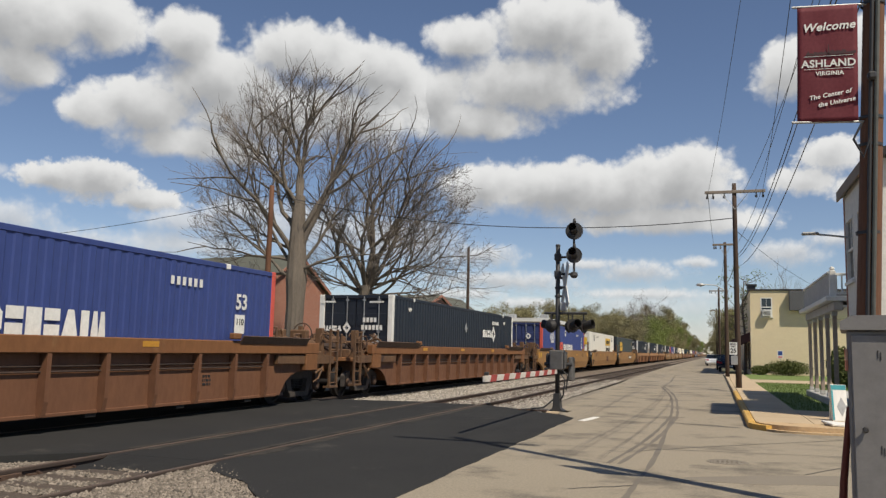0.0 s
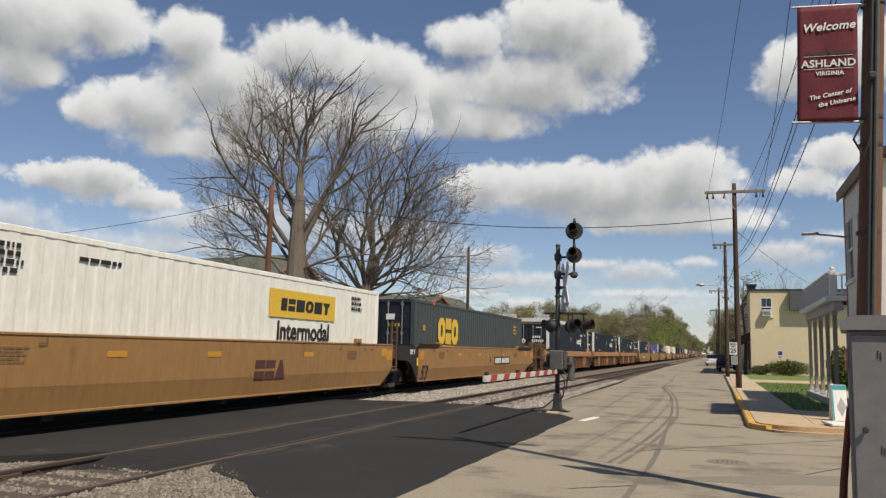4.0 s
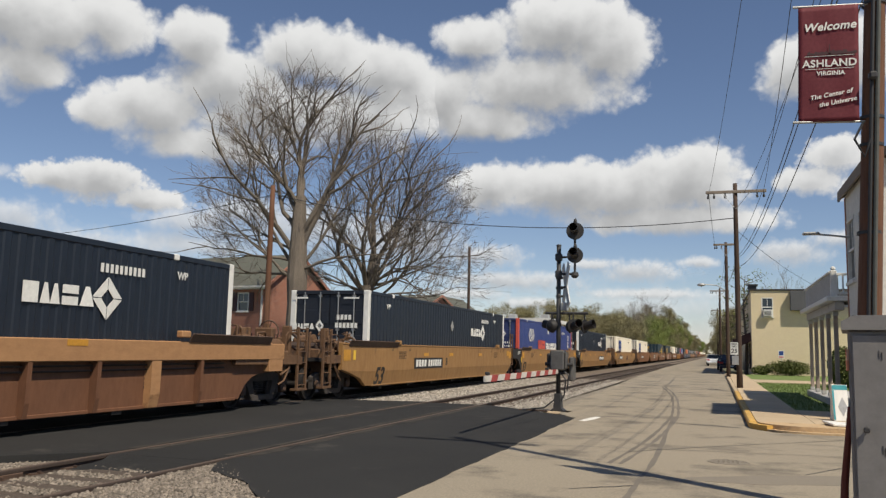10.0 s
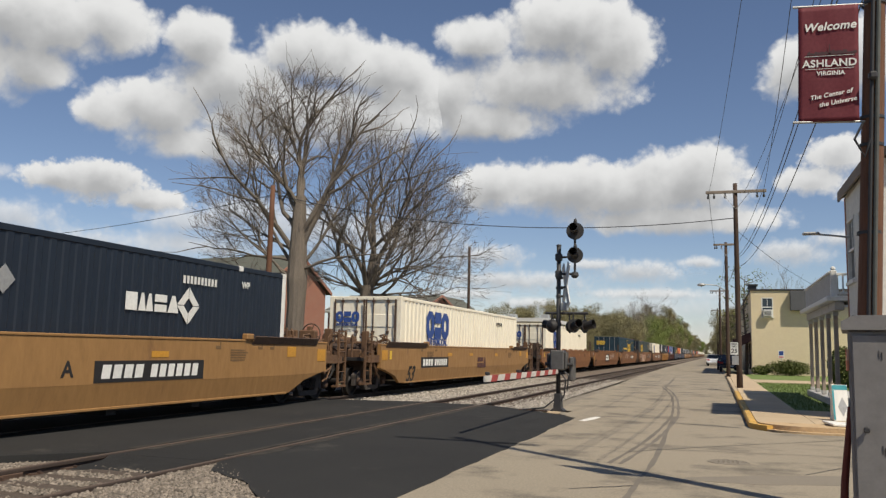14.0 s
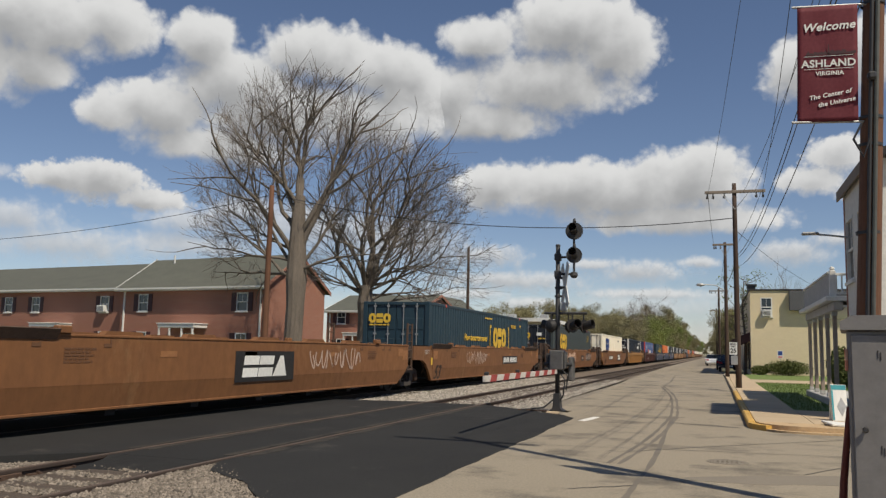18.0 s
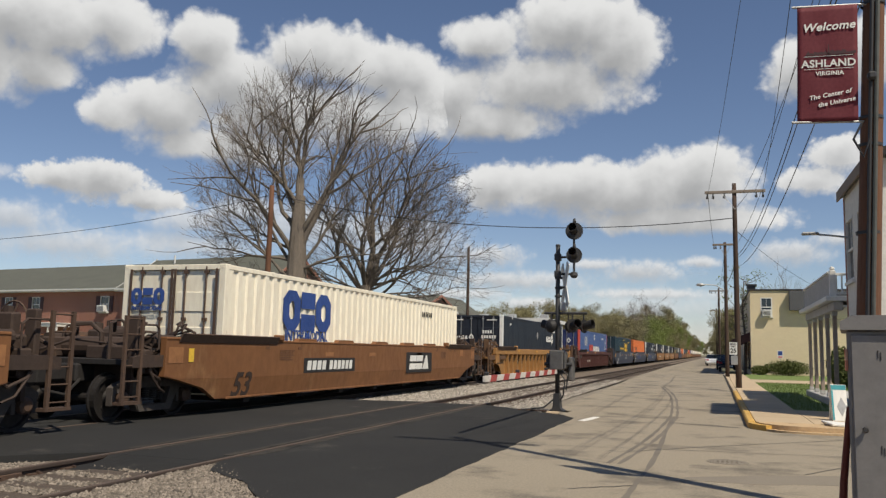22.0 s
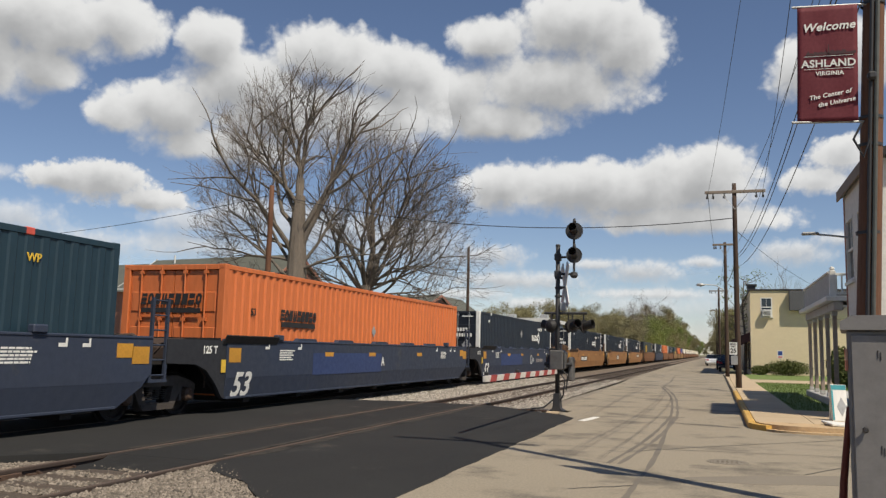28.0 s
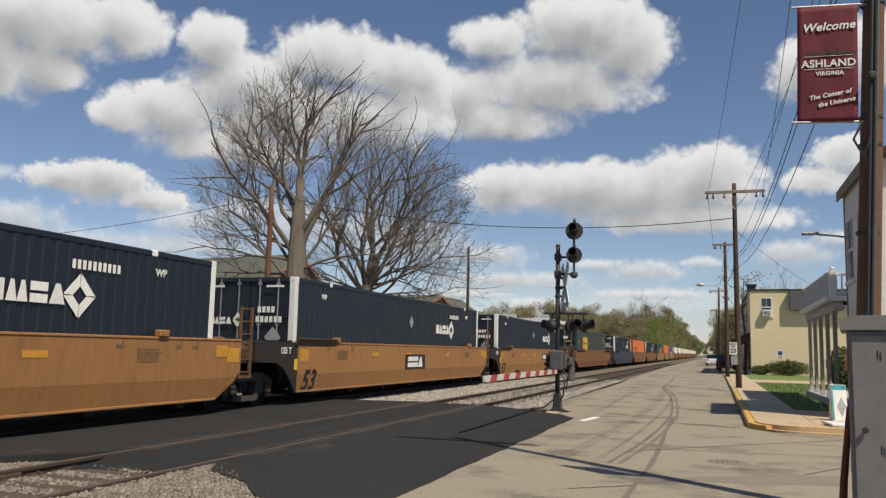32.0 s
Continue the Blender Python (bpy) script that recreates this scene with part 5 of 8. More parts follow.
            on_side("logo_bar", blocks([0.6, 0.6, 0.62], 0.46, 0.06, 0.2, forms="kkv"), M["white"], t, y, z, x + 0.006)
        elif what == "red_logo":
            on_side("faded_logo", blocks([0.42, 0.42, 0.45], 0.42, 0.06, 0.15, forms="kkv"), M["maroon"] if kind == "smooth" else M["faded_white"], t, y, z, x if kind == "smooth" else 1.337)
        elif what == "big53":
            on_side("size_mark", text_mesh("53", 0.62), M["white"] if paint == "maroon" else M["black"], t, y, z, x if kind == "smooth" else 1.337)
        elif what == "blue_patch":
            on_side("repainted_panel", Geo().prism([(-2.2, -0.27), (2.2, -0.27), (2.2, 0.27), (-2.2, 0.27)], 0, 0.002, "z"), M["patch_blue"], t, y, z, x, "blue repainted panel")
        elif what == "black_B":
            on_side("car_letter", text_mesh("B", 0.36), M["black"], t, y, z, x)
        elif what == "B":
            on_side("car_letter", text_mesh("B", 0.3), M["white"], t, y, z, x)
        elif what == "A":
            on_side("car_letter", text_mesh("A", 0.36), M["white"] if paint == "grey" else M["black"], t, y, z, x)
        elif what == "emblem":
            on_side("round_emblem", Geo().lathe([(0.24, 0.0), (0.24, 0.004), (0.2, 0.004), (0.2, 0.0)], 20), M["white"], t, y, z, x)
        elif what == "mural":
            n_let = 5
            for i in range(n_let):
                w = 1.06
                cx = y + (i - (n_let - 1) / 2) * 0.92
                top_z = 1.36 - 0.05 * (i % 3)
                up = [(-w / 2, 0.735), (w / 2, 0.735)] + [(w / 2 * math.cos(a * math.pi / 8), top_z - 0.26 + 0.26 * math.sin(a * math.pi / 8)) for a in range(9)]
                on_side("painted_bubble", Geo().prism(up, 0, 0.002, "z"), M["bubble"], t, cx, 0, x, "pale painted bubble shape")
                lo = [(-w / 2, 0.41), (w / 2, 0.41)] + [(w / 2 * math.cos(a * math.pi / 8), 0.04 - 0.05 * math.sin(a * math.pi / 8)) for a in range(9)]
                put_mark("painted_bubble", Geo().prism([(p[0], p[1] - 0.41) for p in lo], 0, 0.002, "z"), M["bubble"], t, pose(x + 0.001, cx, 0.725) @ Matrix.Rotation(0.174, 4, "Y") @ SIDE, "pale painted bubble shape")
                rnd = random.Random(40 + i)
                curves = [[(-w * 0.44, 0.76), (-w * 0.47, 1.0), (-w * 0.36, top_z - 0.1), (0, top_z - 0.03), (w * 0.36, top_z - 0.1), (w * 0.45, 1.0), (w * 0.42, 0.76)]]
                for k in range(3):
                    gx, gz, ra, a0 = (k - 1) * 0.27, rnd.uniform(0.9, 1.12), rnd.uniform(0.08, 0.15), rnd.uniform(0, 6)
                    curves.append([(gx + ra * math.cos(a0 + q * 0.6), gz + 1.3 * ra * math.sin(a0 + q * 0.6)) for q in range(7)] + [(gx + rnd.uniform(-0.05, 0.05), 0.77)])
                for pts in curves:
                    on_side("outline_stroke", stroke(pts, 0.014), M["bubble_line"], t, cx, 0, x + 0.004)
                for k in (-0.2, 0.16):
                    put_mark("outline_stroke", stroke([(k, -0.02), (k + 0.05, -0.16), (k - 0.02, -0.33)], 0.012), M["bubble_line"], t, pose(x + 0.005, cx, 0.725) @ Matrix.Rotation(0.174, 4, "Y") @ SIDE, "")
            def oval(mw, mh, power):
                return [(mw / 2 * math.copysign(abs(math.cos(a)) ** power, math.cos(a)), mh / 2 * math.copysign(abs(math.sin(a)) ** power, math.sin(a))) for a in [math.pi * (j + 0.5) / 12 for j in range(24)]]
            fan = [(0.5 * k * math.cos(a), 0.36 * k * math.sin(a)) for a, k in [(math.pi * j / 12, 1.0 + 0.22 * math.cos(2.5 * math.pi * j / 12)) for j in range(24)]]
            on_side("painted_patch", Geo().prism(fan, 0, 0.002, "z"), M["bubble"], t, y + 2.85, 1.1, x, "pale painted fan shape")
            on_side("outline_stroke", stroke([(p[0] * 0.86, p[1] * 0.86) for p in fan + fan[:1]], 0.016), M["bubble_line"], t, y + 2.85, 1.1, x + 0.004)
            for k in range(5):
                on_side("outline_stroke", stroke([(-0.3, -0.2), (0.34 * math.cos(k * 0.36 - 0.3), 0.24 * math.sin(k * 0.36 - 0.3) + 0.02)], 0.012), M["bubble_line"], t, y + 2.85, 1.1, x + 0.005)
            on_side("painted_patch", Geo().prism([(-0.62, -0.2), (0.62, -0.2), (0.62, 0.2), (-0.62, 0.2)], 0, 0.002, "z"), M["black"], t, y + 6.45, 0.98, x, "black repainted panel")
            for k in (-0.2, 0.05):
                on_side("pale_bar", Geo().prism([(k, -0.08), (k + 0.16, -0.08), (k + 0.16, 0.08), (k, 0.08)], 0, 0.002, "z"), M["bubble"], t, y + 6.45, 0.98, x + 0.003)
            on_side("painted_patch", Geo().prism(oval(2.6, 0.6, 0.6), 0, 0.002, "z"), M["black"], t, y + 9.4, 1.06, x, "black sprayed patch")
            rnd = random.Random(8)
            for k in range(7):
                gx, ra, rb, a0 = -4.4 + 0.42 * k, rnd.uniform(0.08, 0.16), rnd.uniform(0.16, 0.28), rnd.uniform(0, 6)
                on_side("spray_stroke", stroke([(gx + ra * math.cos(a0 + q * 0.6), rb * math.sin(a0 + q * 0.55)) for q in range(9)], 0.014), M["rust_ink"], t, y + 8.7, 1.08, x + 0.001)
        elif what == "spray":
            rnd = random.Random(int(y * 7))
            for i in range(9):
                gx = (i - 4) * 0.34
                a0, ra, rb = rnd.uniform(0, 6), rnd.uniform(0.1, 0.2), rnd.uniform(0.14, 0.3)
                pts = [(gx + ra * math.cos(a0 + k * 0.42) * (1 - 0.02 * k), rb * math.sin(a0 * 0.7 + k * (0.42 + 0.2 * (i % 3)))) for k in range(12)]
                on_side("spray_stroke", stroke(pts, 0.022), M["spray"], t, y, z, x + 0.001 * i)
    return t


M["patch_blue"] = mat("blue_repaint", (0.03, 0.052, 0.145), (0.025, 0.042, 0.115), rough=0.6, big=0.7, fine=8, bump=0.04)
M["faded_white"] = mat("faded_white_stencil", (0.4, 0.35, 0.3), (0.3, 0.24, 0.2), rough=0.7, fine=9, bump=0.0)
M["bubble"] = mat("pale_bubble_paint", (0.62, 0.46, 0.33), (0.54, 0.37, 0.26), rough=0.7, fine=7, bump=0.0, stain=(0.36, 0.2, 0.12), amount=0.3, spot=1.5)
M["bubble_line"] = mat("red_brown_outline_paint", (0.3, 0.1, 0.055), rough=0.7, fine=8, bump=0.0)
M["spray"] = mat("pale_spray_paint", (0.55, 0.42, 0.34), (0.45, 0.32, 0.25), rough=0.7, fine=8, bump=0.0)

RIB, SMO = "ribbed", "smooth"
L_U = "navy blue ribbed container with white corner posts and block logo"
L_P = "blue corrugated container with red corner posts and red and white wordmark"
L_C = "cream-white corrugated container with blue block wordmark, dirty doors"
L_T = "dark teal container with yellow bracketed wordmark and slogan"
L_G = "slate-grey container with large yellow block wordmark"
L_O = "bright orange corrugated container with small black wordmark"
L_W = "smooth white container with yellow logo plates"
D_B = "rust-brown ribbed steel well car with orange-rusted top sill"
D_2 = "brown ribbed well car with orange-tan top sill"
D_T = "yellow-tan smooth-sided well car with black stencils and grimy lower side"
D_A = "orange-tan smooth-sided well car with black stencils and dark ends"
D_R = "rusted brown smooth-sided well car with faded stencils"
D_S = "rusted brown well car covered in pale spray-paint scrawls"
D_Y = "yellow ribbed well car with rust streaks"
D_M = "maroon ribbed well car with white lettering"
D_G = "dark grey-blue smooth well car with white stencils"
A_, C_ = "shared", "coupled"
# place in the train, unit's kind, paint, front, rear, label, marks, load, load's label
TRAIN = [
    (0.49, RIB, "brown", C_, C_, D_B, (), "pacer", L_P),
    (23.95, RIB, "brown", C_, C_, D_B, (), "umax", L_U),
    (47.62, SMO, "tan", C_, A_, D_T, (("plate", 4.8, 0.93),), "pacer", L_P),
    (66.95, SMO, "tan", A_, A_, D_T, (("red_logo", 9.6, 0.88),), "jbh", L_W),
    (86.3, SMO, "tan", A_, C_, D_T, (("plate", 11.3, 0.95), ("A", 9.2, 0.97)), "csx_slate", L_G),
    (109.86, RIB, "two_tone", C_, A_, D_2, (), "umax", L_U),
    (129.52, RIB, "two_tone", A_, A_, D_2, (("web_logo", 6.35, 0.62),), "umax", L_U),
    (148.96, RIB, "two_tone", A_, C_, D_2, (), "umax", L_U),
    (172.23, SMO, "tan", C_, A_, D_T, (("plate", 4.9, 0.93), ("black_B", 6.85, 0.95)), "umax", L_U),
    (191.55, SMO, "tan", A_, A_, D_T, (("red_logo", 9.6, 0.92),), "pacer", L_P),
    (210.8, SMO, "tan", A_, C_, D_T, (("plate", 11.25, 0.93), ("A", 9.2, 0.97)), "umax", L_U),
    (234.49, SMO, "tan", C_, C_, D_T, (("plate", 2.93, 0.95), ("red_logo", 9.0, 0.9)), "csx_white", L_C),
    (258.2, SMO, "rust", C_, A_, D_R, (("plate", 5.15, 0.93), ("A", 7.0, 0.93)), "csx_white", L_C),
    (277.65, SMO, "rust", A_, A_, D_R, (("big_logo", 8.05, 0.96), ("spray", 11.6, 1.1)), "", ""),
    (297.09, SMO, "rust", A_, C_, D_S, (("plate", 11.4, 0.97), ("spray", 5.6, 1.1)), "csx_teal", L_T),
    (320.62, SMO, "rust", C_, C_, D_S, (("spray", 0.5, 1.08), ("mural", 4.2, 1.0), ("spray", 13.6, 1.08)), "csx_slate", L_G),
    (344.19, SMO, "rust", C_, C_, D_R, (("plate", 4.7, 0.95), ("big_logo", 11.4, 0.96)), "csx_white", L_C),
    (367.72, RIB, "gold", C_, C_, D_Y, (("big53", 13.69, 0.85), ("web_plate", 3.2, 0.89)), "umax", L_U),
    (391.25, RIB, "maroon", C_, C_, D_M, (("big53", 0.92, 0.66), ("bars", 3.2, 0.74)), "pacer_faded", "faded blue corrugated container with red posts and white wordmark"),
    (414.3, SMO, "grey", C_, A_, D_G, (("A", 8.3, 0.95), ("emblem", 8.8, 0.98)), "csx_teal", L_T),
    (433.65, SMO, "grey", A_, A_, D_G, (("blue_patch", 5.9, 0.98), ("A", 8.2, 1.0)), "schn", L_O),
    (453.1, SMO, "grey", A_, C_, D_G, (("blue_patch", 5.25, 0.98), ("bars", 11.8, 0.9), ("emblem", 9.6, 0.95), ("B", 10.1, 0.92)), "umax", L_U),
    (476.5, SMO, "amber", C_, A_, D_A, (("plate", 5.0, 0.94), ("black_B", 6.95, 0.95)), "umax", L_U),
    (496.0, SMO, "amber", A_, A_, D_A, (("box_logo", 8.0, 0.98),), "umax", L_U),
    (515.5, SMO, "amber", A_, C_, D_A, (("plate", 11.0, 1.1),), "umax", L_U),
    (539.0, SMO, "rust", C_, C_, D_R, (), "csx_slate", L_G),
    (562.6, SMO, "grey", C_, A_, D_G, (), "umax", L_U),
    (582.1, SMO, "rust", A_, A_, D_R, (), "schn", L_O),
    (601.6, SMO, "rust", A_, C_, D_R, (), "umax", L_U),
    (625.2, SMO, "tan", C_, A_, D_T, (), "csx_teal", L_T),
    (644.7, SMO, "tan", A_, A_, D_T, (), "schn", L_O),
    (664.2, SMO, "tan", A_, C_, D_T, (), "pacer", L_P),
    (687.7, SMO, "rust", C_, C_, D_R, (), "csx_white", L_C),
] + [(711.3 + 23.5 * i, SMO, "rust", C_, C_, D_R, (), "csx_white", L_C) for i in range(9)]
# how far the train has run
RUN = [(0, 0.0), (8, 120.37), (16, 239.71), (24, 359.52), (32, 478.4)]
MOVING, LOADS = [], {}
for u, kind, paint, front, rear, lab, marks, load, load_lab in TRAIN:
    MOVING.append((well_car(kind, paint, front, rear, lab, marks, u > 530), u))
    if load:
        if load in LOADS:
            box_ = copy_thing(LOADS[load], pose(0, 0, 0))
        else:
            box_ = LOADS[load] = container(load, load_lab)
        MOVING.append((box_, u))
for ob, u in MOVING:
    ob.matrix_basis = pose(FAR, u, 0)


# ---- street furniture and setting on the street side ----
M["tyre_trace"] = mat("tyre_trace", (0.145, 0.125, 0.1), (0.185, 0.16, 0.126), rough=0.9, fine=30)


def strip(name, pts, width, z, material, label, category="marking"):
    """A thin band lying on the road along pts."""
    g = Geo()
    vs = []
    for i, p in enumerate(pts):
        a, b = Vector(pts[max(0, i - 1)]), Vector(pts[min(len(pts) - 1, i + 1)])
        d = (b - a).normalized()
        w = width * (0.75 + 0.5 * noise.noise((p[0] * 3, p[1] * 3, 0.5)))
        vs += [(p[0] - d.y * w / 2, p[1] + d.x * w / 2, z), (p[0] + d.y * w / 2, p[1] - d.x * w / 2, z)]
    g.add(vs, [(2 * i, 2 * i + 1, 2 * i + 3, 2 * i + 2) for i in range(len(pts) - 1)])
    return tagged(part(name, g, material), label, category, kind="structure")


def line(a, b, k=14, bow=0.0):
    a, b = Vector(a), Vector(b)
    d = b - a
    nrm = Vector((-d.y, d.x)).normalized()
    return [tuple(a + d * i / k + nrm * (bow * 4 * (i / k) * (1 - i / k) + 0.03 * noise.noise((i * 0.7, a.x, a.y)))) for i in range(k + 1)]


# tar-filled cracks; the 0.09 wide band from (-0.95, 17.9) is a painted shadow
for a, b, w, bow in (((-3.6, 22.4), (0.4, 21.4), 0.05, 0.05), ((-3.4, 30.5), (0.4, 31), 0.06, 0.0), ((-2.9, 12.4), (2.6, 13.3), 0.03, 0.1), ((-3.8, 40), (0.3, 40.6), 0.07, 0.0), ((-1.25, 12.3), (2.05, 15.8), 0.03, 0.06), ((-1.5, 8.7), (-0.9, 9.2), 0.035, 0.0), ((-0.95, 17.9), (0.43, 17.4), 0.09, -0.05), ((-4.2, 52), (0.2, 52.5), 0.08, 0), ((-1.3, 7.3), (2.2, 9.0), 0.03, 0.12), ((1.0, 11), (3.2, 14.4), 0.03, 0.05)):
    strip("tar_seam", line(a, b, 14, bow), w, 0.004, M["tar"], "dark line across the street, from tar-filled cracks and one painted shadow")


def curve_through(pts, k=8):
    """A smooth course through pts."""
    out = []
    for i in range(len(pts) - 1):
        p = [Vector(pts[max(0, min(len(pts) - 1, i + j))]) for j in (-1, 0, 1, 2)]
        for a in range(k):
            t = a / k
            out.append(tuple(0.5 * (2 * p[1] + (p[2] - p[0]) * t + (2 * p[0] - 5 * p[1] + 4 * p[2] - p[3]) * t * t + (3 * p[1] - p[0] - 3 * p[2] + p[3]) * t ** 3)))
    return out + [tuple(pts[-1])]


for shift in (0.0, 0.14):
    strip("tyre_mark", curve_through([(x + shift, y) for x, y in ((-2.3, 37), (-1.5, 29), (-1.06, 21), (-1.04, 17.2), (-1.15, 13.7), (-1.36, 10.9))]), 0.09, 0.003, M["tyre_trace"], "faint curved tyre mark on the street")
strip("tyre_mark", curve_through([(-0.95, 19.5), (-0.93, 17.3), (-0.83, 11.9), (-0.87, 9.0), (-0.9, 7.2)]), 0.09, 0.0034, M["tyre_trace"], "faint curved tyre mark on the street")
sheet("road_patch", wavy([(-0.41, 9.85), (0.38, 9.92), (1.32, 10.3), (1.4, 11.1), (0.38, 10.6), (-0.4, 10.1)], 0.25, 0.05), 0.003, -0.1, M["patch"], "darker rectangular repair in the street", "road patch")
sheet("stop_line", wavy([(-2.76, 17.2), (-2.6, 17.2), (-2.46, 18.4), (-2.62, 18.45)], 0.2, 0.03), 0.004, -0.1, M["white_line"], "short worn white paint mark by the crossing", "marking")
mh = thing("manhole_cover", "round iron manhole cover set in the street", "manhole cover", at=pose(0.12, 11.8, 0))
part("rim", Geo().lathe([(0.27, -0.05), (0.27, 0.005), (0.24, 0.005), (0.24, -0.05)], 32), M["patch"], mh)
lid = Geo().lathe([(0.0, 0.004), (0.235, 0.004), (0.235, -0.03)], 32)
for i in range(-3, 4):
    for j in range(-3, 4):
        if i * i + j * j < 10:
            lid.box(i * 0.06 - 0.016, i * 0.06 + 0.016, j * 0.06 - 0.016, j * 0.06 + 0.016, 0.004, 0.008)
part("lid", lid, M["patch"], mh)

# kerb, pavement, lawn
CORNER = mat("worn_tan_concrete", (0.52, 0.37, 0.21), (0.42, 0.29, 0.16), rough=0.9, big=1.4, fine=24, bump=0.35, stain=(0.3, 0.2, 0.11), amount=0.4, spot=1.8)
pav = thing("pavement", "pale tan concrete pavement with a rounded corner", "pavement", kind="structure")
corner = [(KERB_X + 0.16 + 0.9 * (1 - math.cos(a * math.pi / 16)), 17.75 - 0.9 * math.sin(a * math.pi / 16)) for a in range(9)]
y = 18.0
slab_y = [17.75]
while slab_y[-1] < 60:
    slab_y.append(slab_y[-1] + 1.5)
for a, b in zip(slab_y, slab_y[1:]):
    part("pavement_slab", Geo().box(KERB_X + 0.16, 1.82, a + 0.008, b - 0.008, -0.2, 0.12, 0.006), M["concrete"], pav)
part("pavement_corner", Geo().prism(corner[::1] + [(14, 16.85), (14, 17.74), (KERB_X + 0.16, 17.74)], -0.2, 0.121, "z"), CORNER, pav)
for a in (1.82, 4.0, 6.2, 8.4):
    for b in (17.75, 19.9):
        part("pavement_slab", Geo().box(a + 0.008, a + 2.2 - 0.008, b + 0.008, b + 2.15 - 0.008, -0.2, 0.12, 0.006), M["concrete"], pav)
part("pavement_slab", Geo().box(1.83, 12, 44, 49, -0.2, 0.12), M["concrete"], pav)
kerb = thing("kerb", "concrete kerb painted yellow along the street corner", "kerb", kind="structure")
for i in range(7):
    a = 17.75 + 2.1 * i
    part("kerb_stone", Geo().box(KERB_X, KERB_X + 0.155, a + 0.006, a + 2.094, -0.2, 0.128, 0.025), M["kerb_yellow"], kerb)
for i in range(10):
    a = 32.45 + 3.0 * i
    part("kerb_stone", Geo().box(KERB_X - 0.006 * i, KERB_X + 0.155, a + 0.006, a + 2.994, -0.2, 0.124, 0.025), M["concrete"], kerb)
arc = []
for rr in (1.06, 0.9):
    arc.append([(KERB_X + 1.06 - rr * math.cos(a * math.pi / 16), 17.75 - rr * math.sin(a * math.pi / 16)) for a in range(9)])
part("kerb_return", Geo().prism(arc[0][:5] + arc[1][:5][::-1], -0.2, 0.1, "z"), M["kerb_yellow"], kerb, "worn yellow kerb round the corner")
part("kerb_ramp", Geo().prism(wavy(arc[0][4:] + [(3.4, 16.69), (3.4, 16.85)] + arc[1][4:][::-1], 0.2, 0.02), -0.2, 0.035, "z"), CORNER, kerb, "dropped kerb of worn tan concrete")
sheet("lawn", [(1.83, 22.1), (3.0, 22.1), (3.0, 31.8), (14, 31.8), (14, 44), (1.83, 44)], 0.1, -0.26, M["grass"], "mown green lawn behind the pavement", "lawn")
sheet("lawn", [(1.83, 49), (14, 49), (14, 63.6), (2.4, 63.6), (1.83, 60)], 0.1, -0.26, M["grass"], "green lawn strip before the cream building", "lawn")
rnd = random.Random(3)
blades = Geo()
for _ in range(9000):
    x, y = rnd.uniform(1.85, 6.5), 22.2 + 21.5 * rnd.random()
    if x > 2.95 and y < 31.8:
        continue
    h, a = rnd.uniform(0.03, 0.09), rnd.uniform(0, 6.3)
    blades.add([(x - 0.012 * math.cos(a), y - 0.012 * math.sin(a), 0.098), (x + 0.012 * math.cos(a), y + 0.012 * math.sin(a), 0.098), (x + rnd.uniform(-0.03, 0.03), y + rnd.uniform(-0.03, 0.03), 0.1 + h)], [(0, 1, 2)])
tagged(part("grass_blades", blades, M["grass"]), "short green grass blades on the lawn", "grass", kind="stuff")


def utility_pole(at, height, r, lean, label, arm=None, lamp=None, wood="pole_wood"):
    t = thing("utility_pole", label, "utility pole", "utility poles", at=pose(*at))
    part("pole", Geo().path([(lean * k / 6, 0, -0.3 + (height + 0.3) * k / 6) for k in range(7)], r, 14, r * 0.68), M[wood], t, smooth=True)
    if arm:
        z, half = arm
        part("crossarm", Geo().box(-half, half, -0.13, -0.03, z - 0.06, z + 0.06, 0.01), M["grey_wood"], t)
        for s in (-1, 1):
            part("arm_brace", Geo().tube((0, -0.14, z - 0.75), (s * half * 0.45, -0.14, z - 0.06), 0.012, n=5), M["steel"], t)
        for x in (-half + 0.1, -half * 0.72, -half * 0.35, half * 0.7, half - 0.1):
            part("insulator", Geo().lathe([(0, 0), (0.025, 0), (0.025, -0.1), (0.06, -0.13), (0.035, -0.16), (0.06, -0.19), (0.0, -0.24)], 8, pose(x, -0.08, z - 0.05)), M["dark_steel"], t)
    if lamp:
        x, y, z = lamp
        part("lamp_bracket", Geo().path([(0, 0, z - 0.35), (x * 0.4, y * 0.4, z + 0.02), (x, y, z + 0.06)], 0.03, 8), M["silver"], t)
        part("lamp_head", Geo().lathe([(0.0, 0.12), (0.1, 0.1), (0.17, 0.03), (0.15, -0.03), (0.0, -0.09)], 14, pose(x, y, z) @ Matrix.Diagonal((1.6, 1, 1, 1))), M["silver"], t, smooth=True)
    return t


M["conduit"] = mat("weathered_conduit", (0.085, 0.09, 0.08), (0.06, 0.064, 0.058), rough=0.7, big=1.2, fine=10, bump=0.08, stain=(0.2, 0.19, 0.17), amount=0.3, spot=1.5)
M["red_pole"] = mat("red_brown_pole_wood", (0.16, 0.072, 0.036), (0.1, 0.044, 0.024), rough=0.85, big=1.5, fine=9, stretch=(6, 6, 0.5), bump=0.5, stain=(0.05, 0.03, 0.022), amount=0.35, spot=1)
pole_a = utility_pole((1.26, 8.5, 0), 10.4, 0.112, 0.56, "tall brown wooden utility pole with a hanging town banner", wood="red_pole")
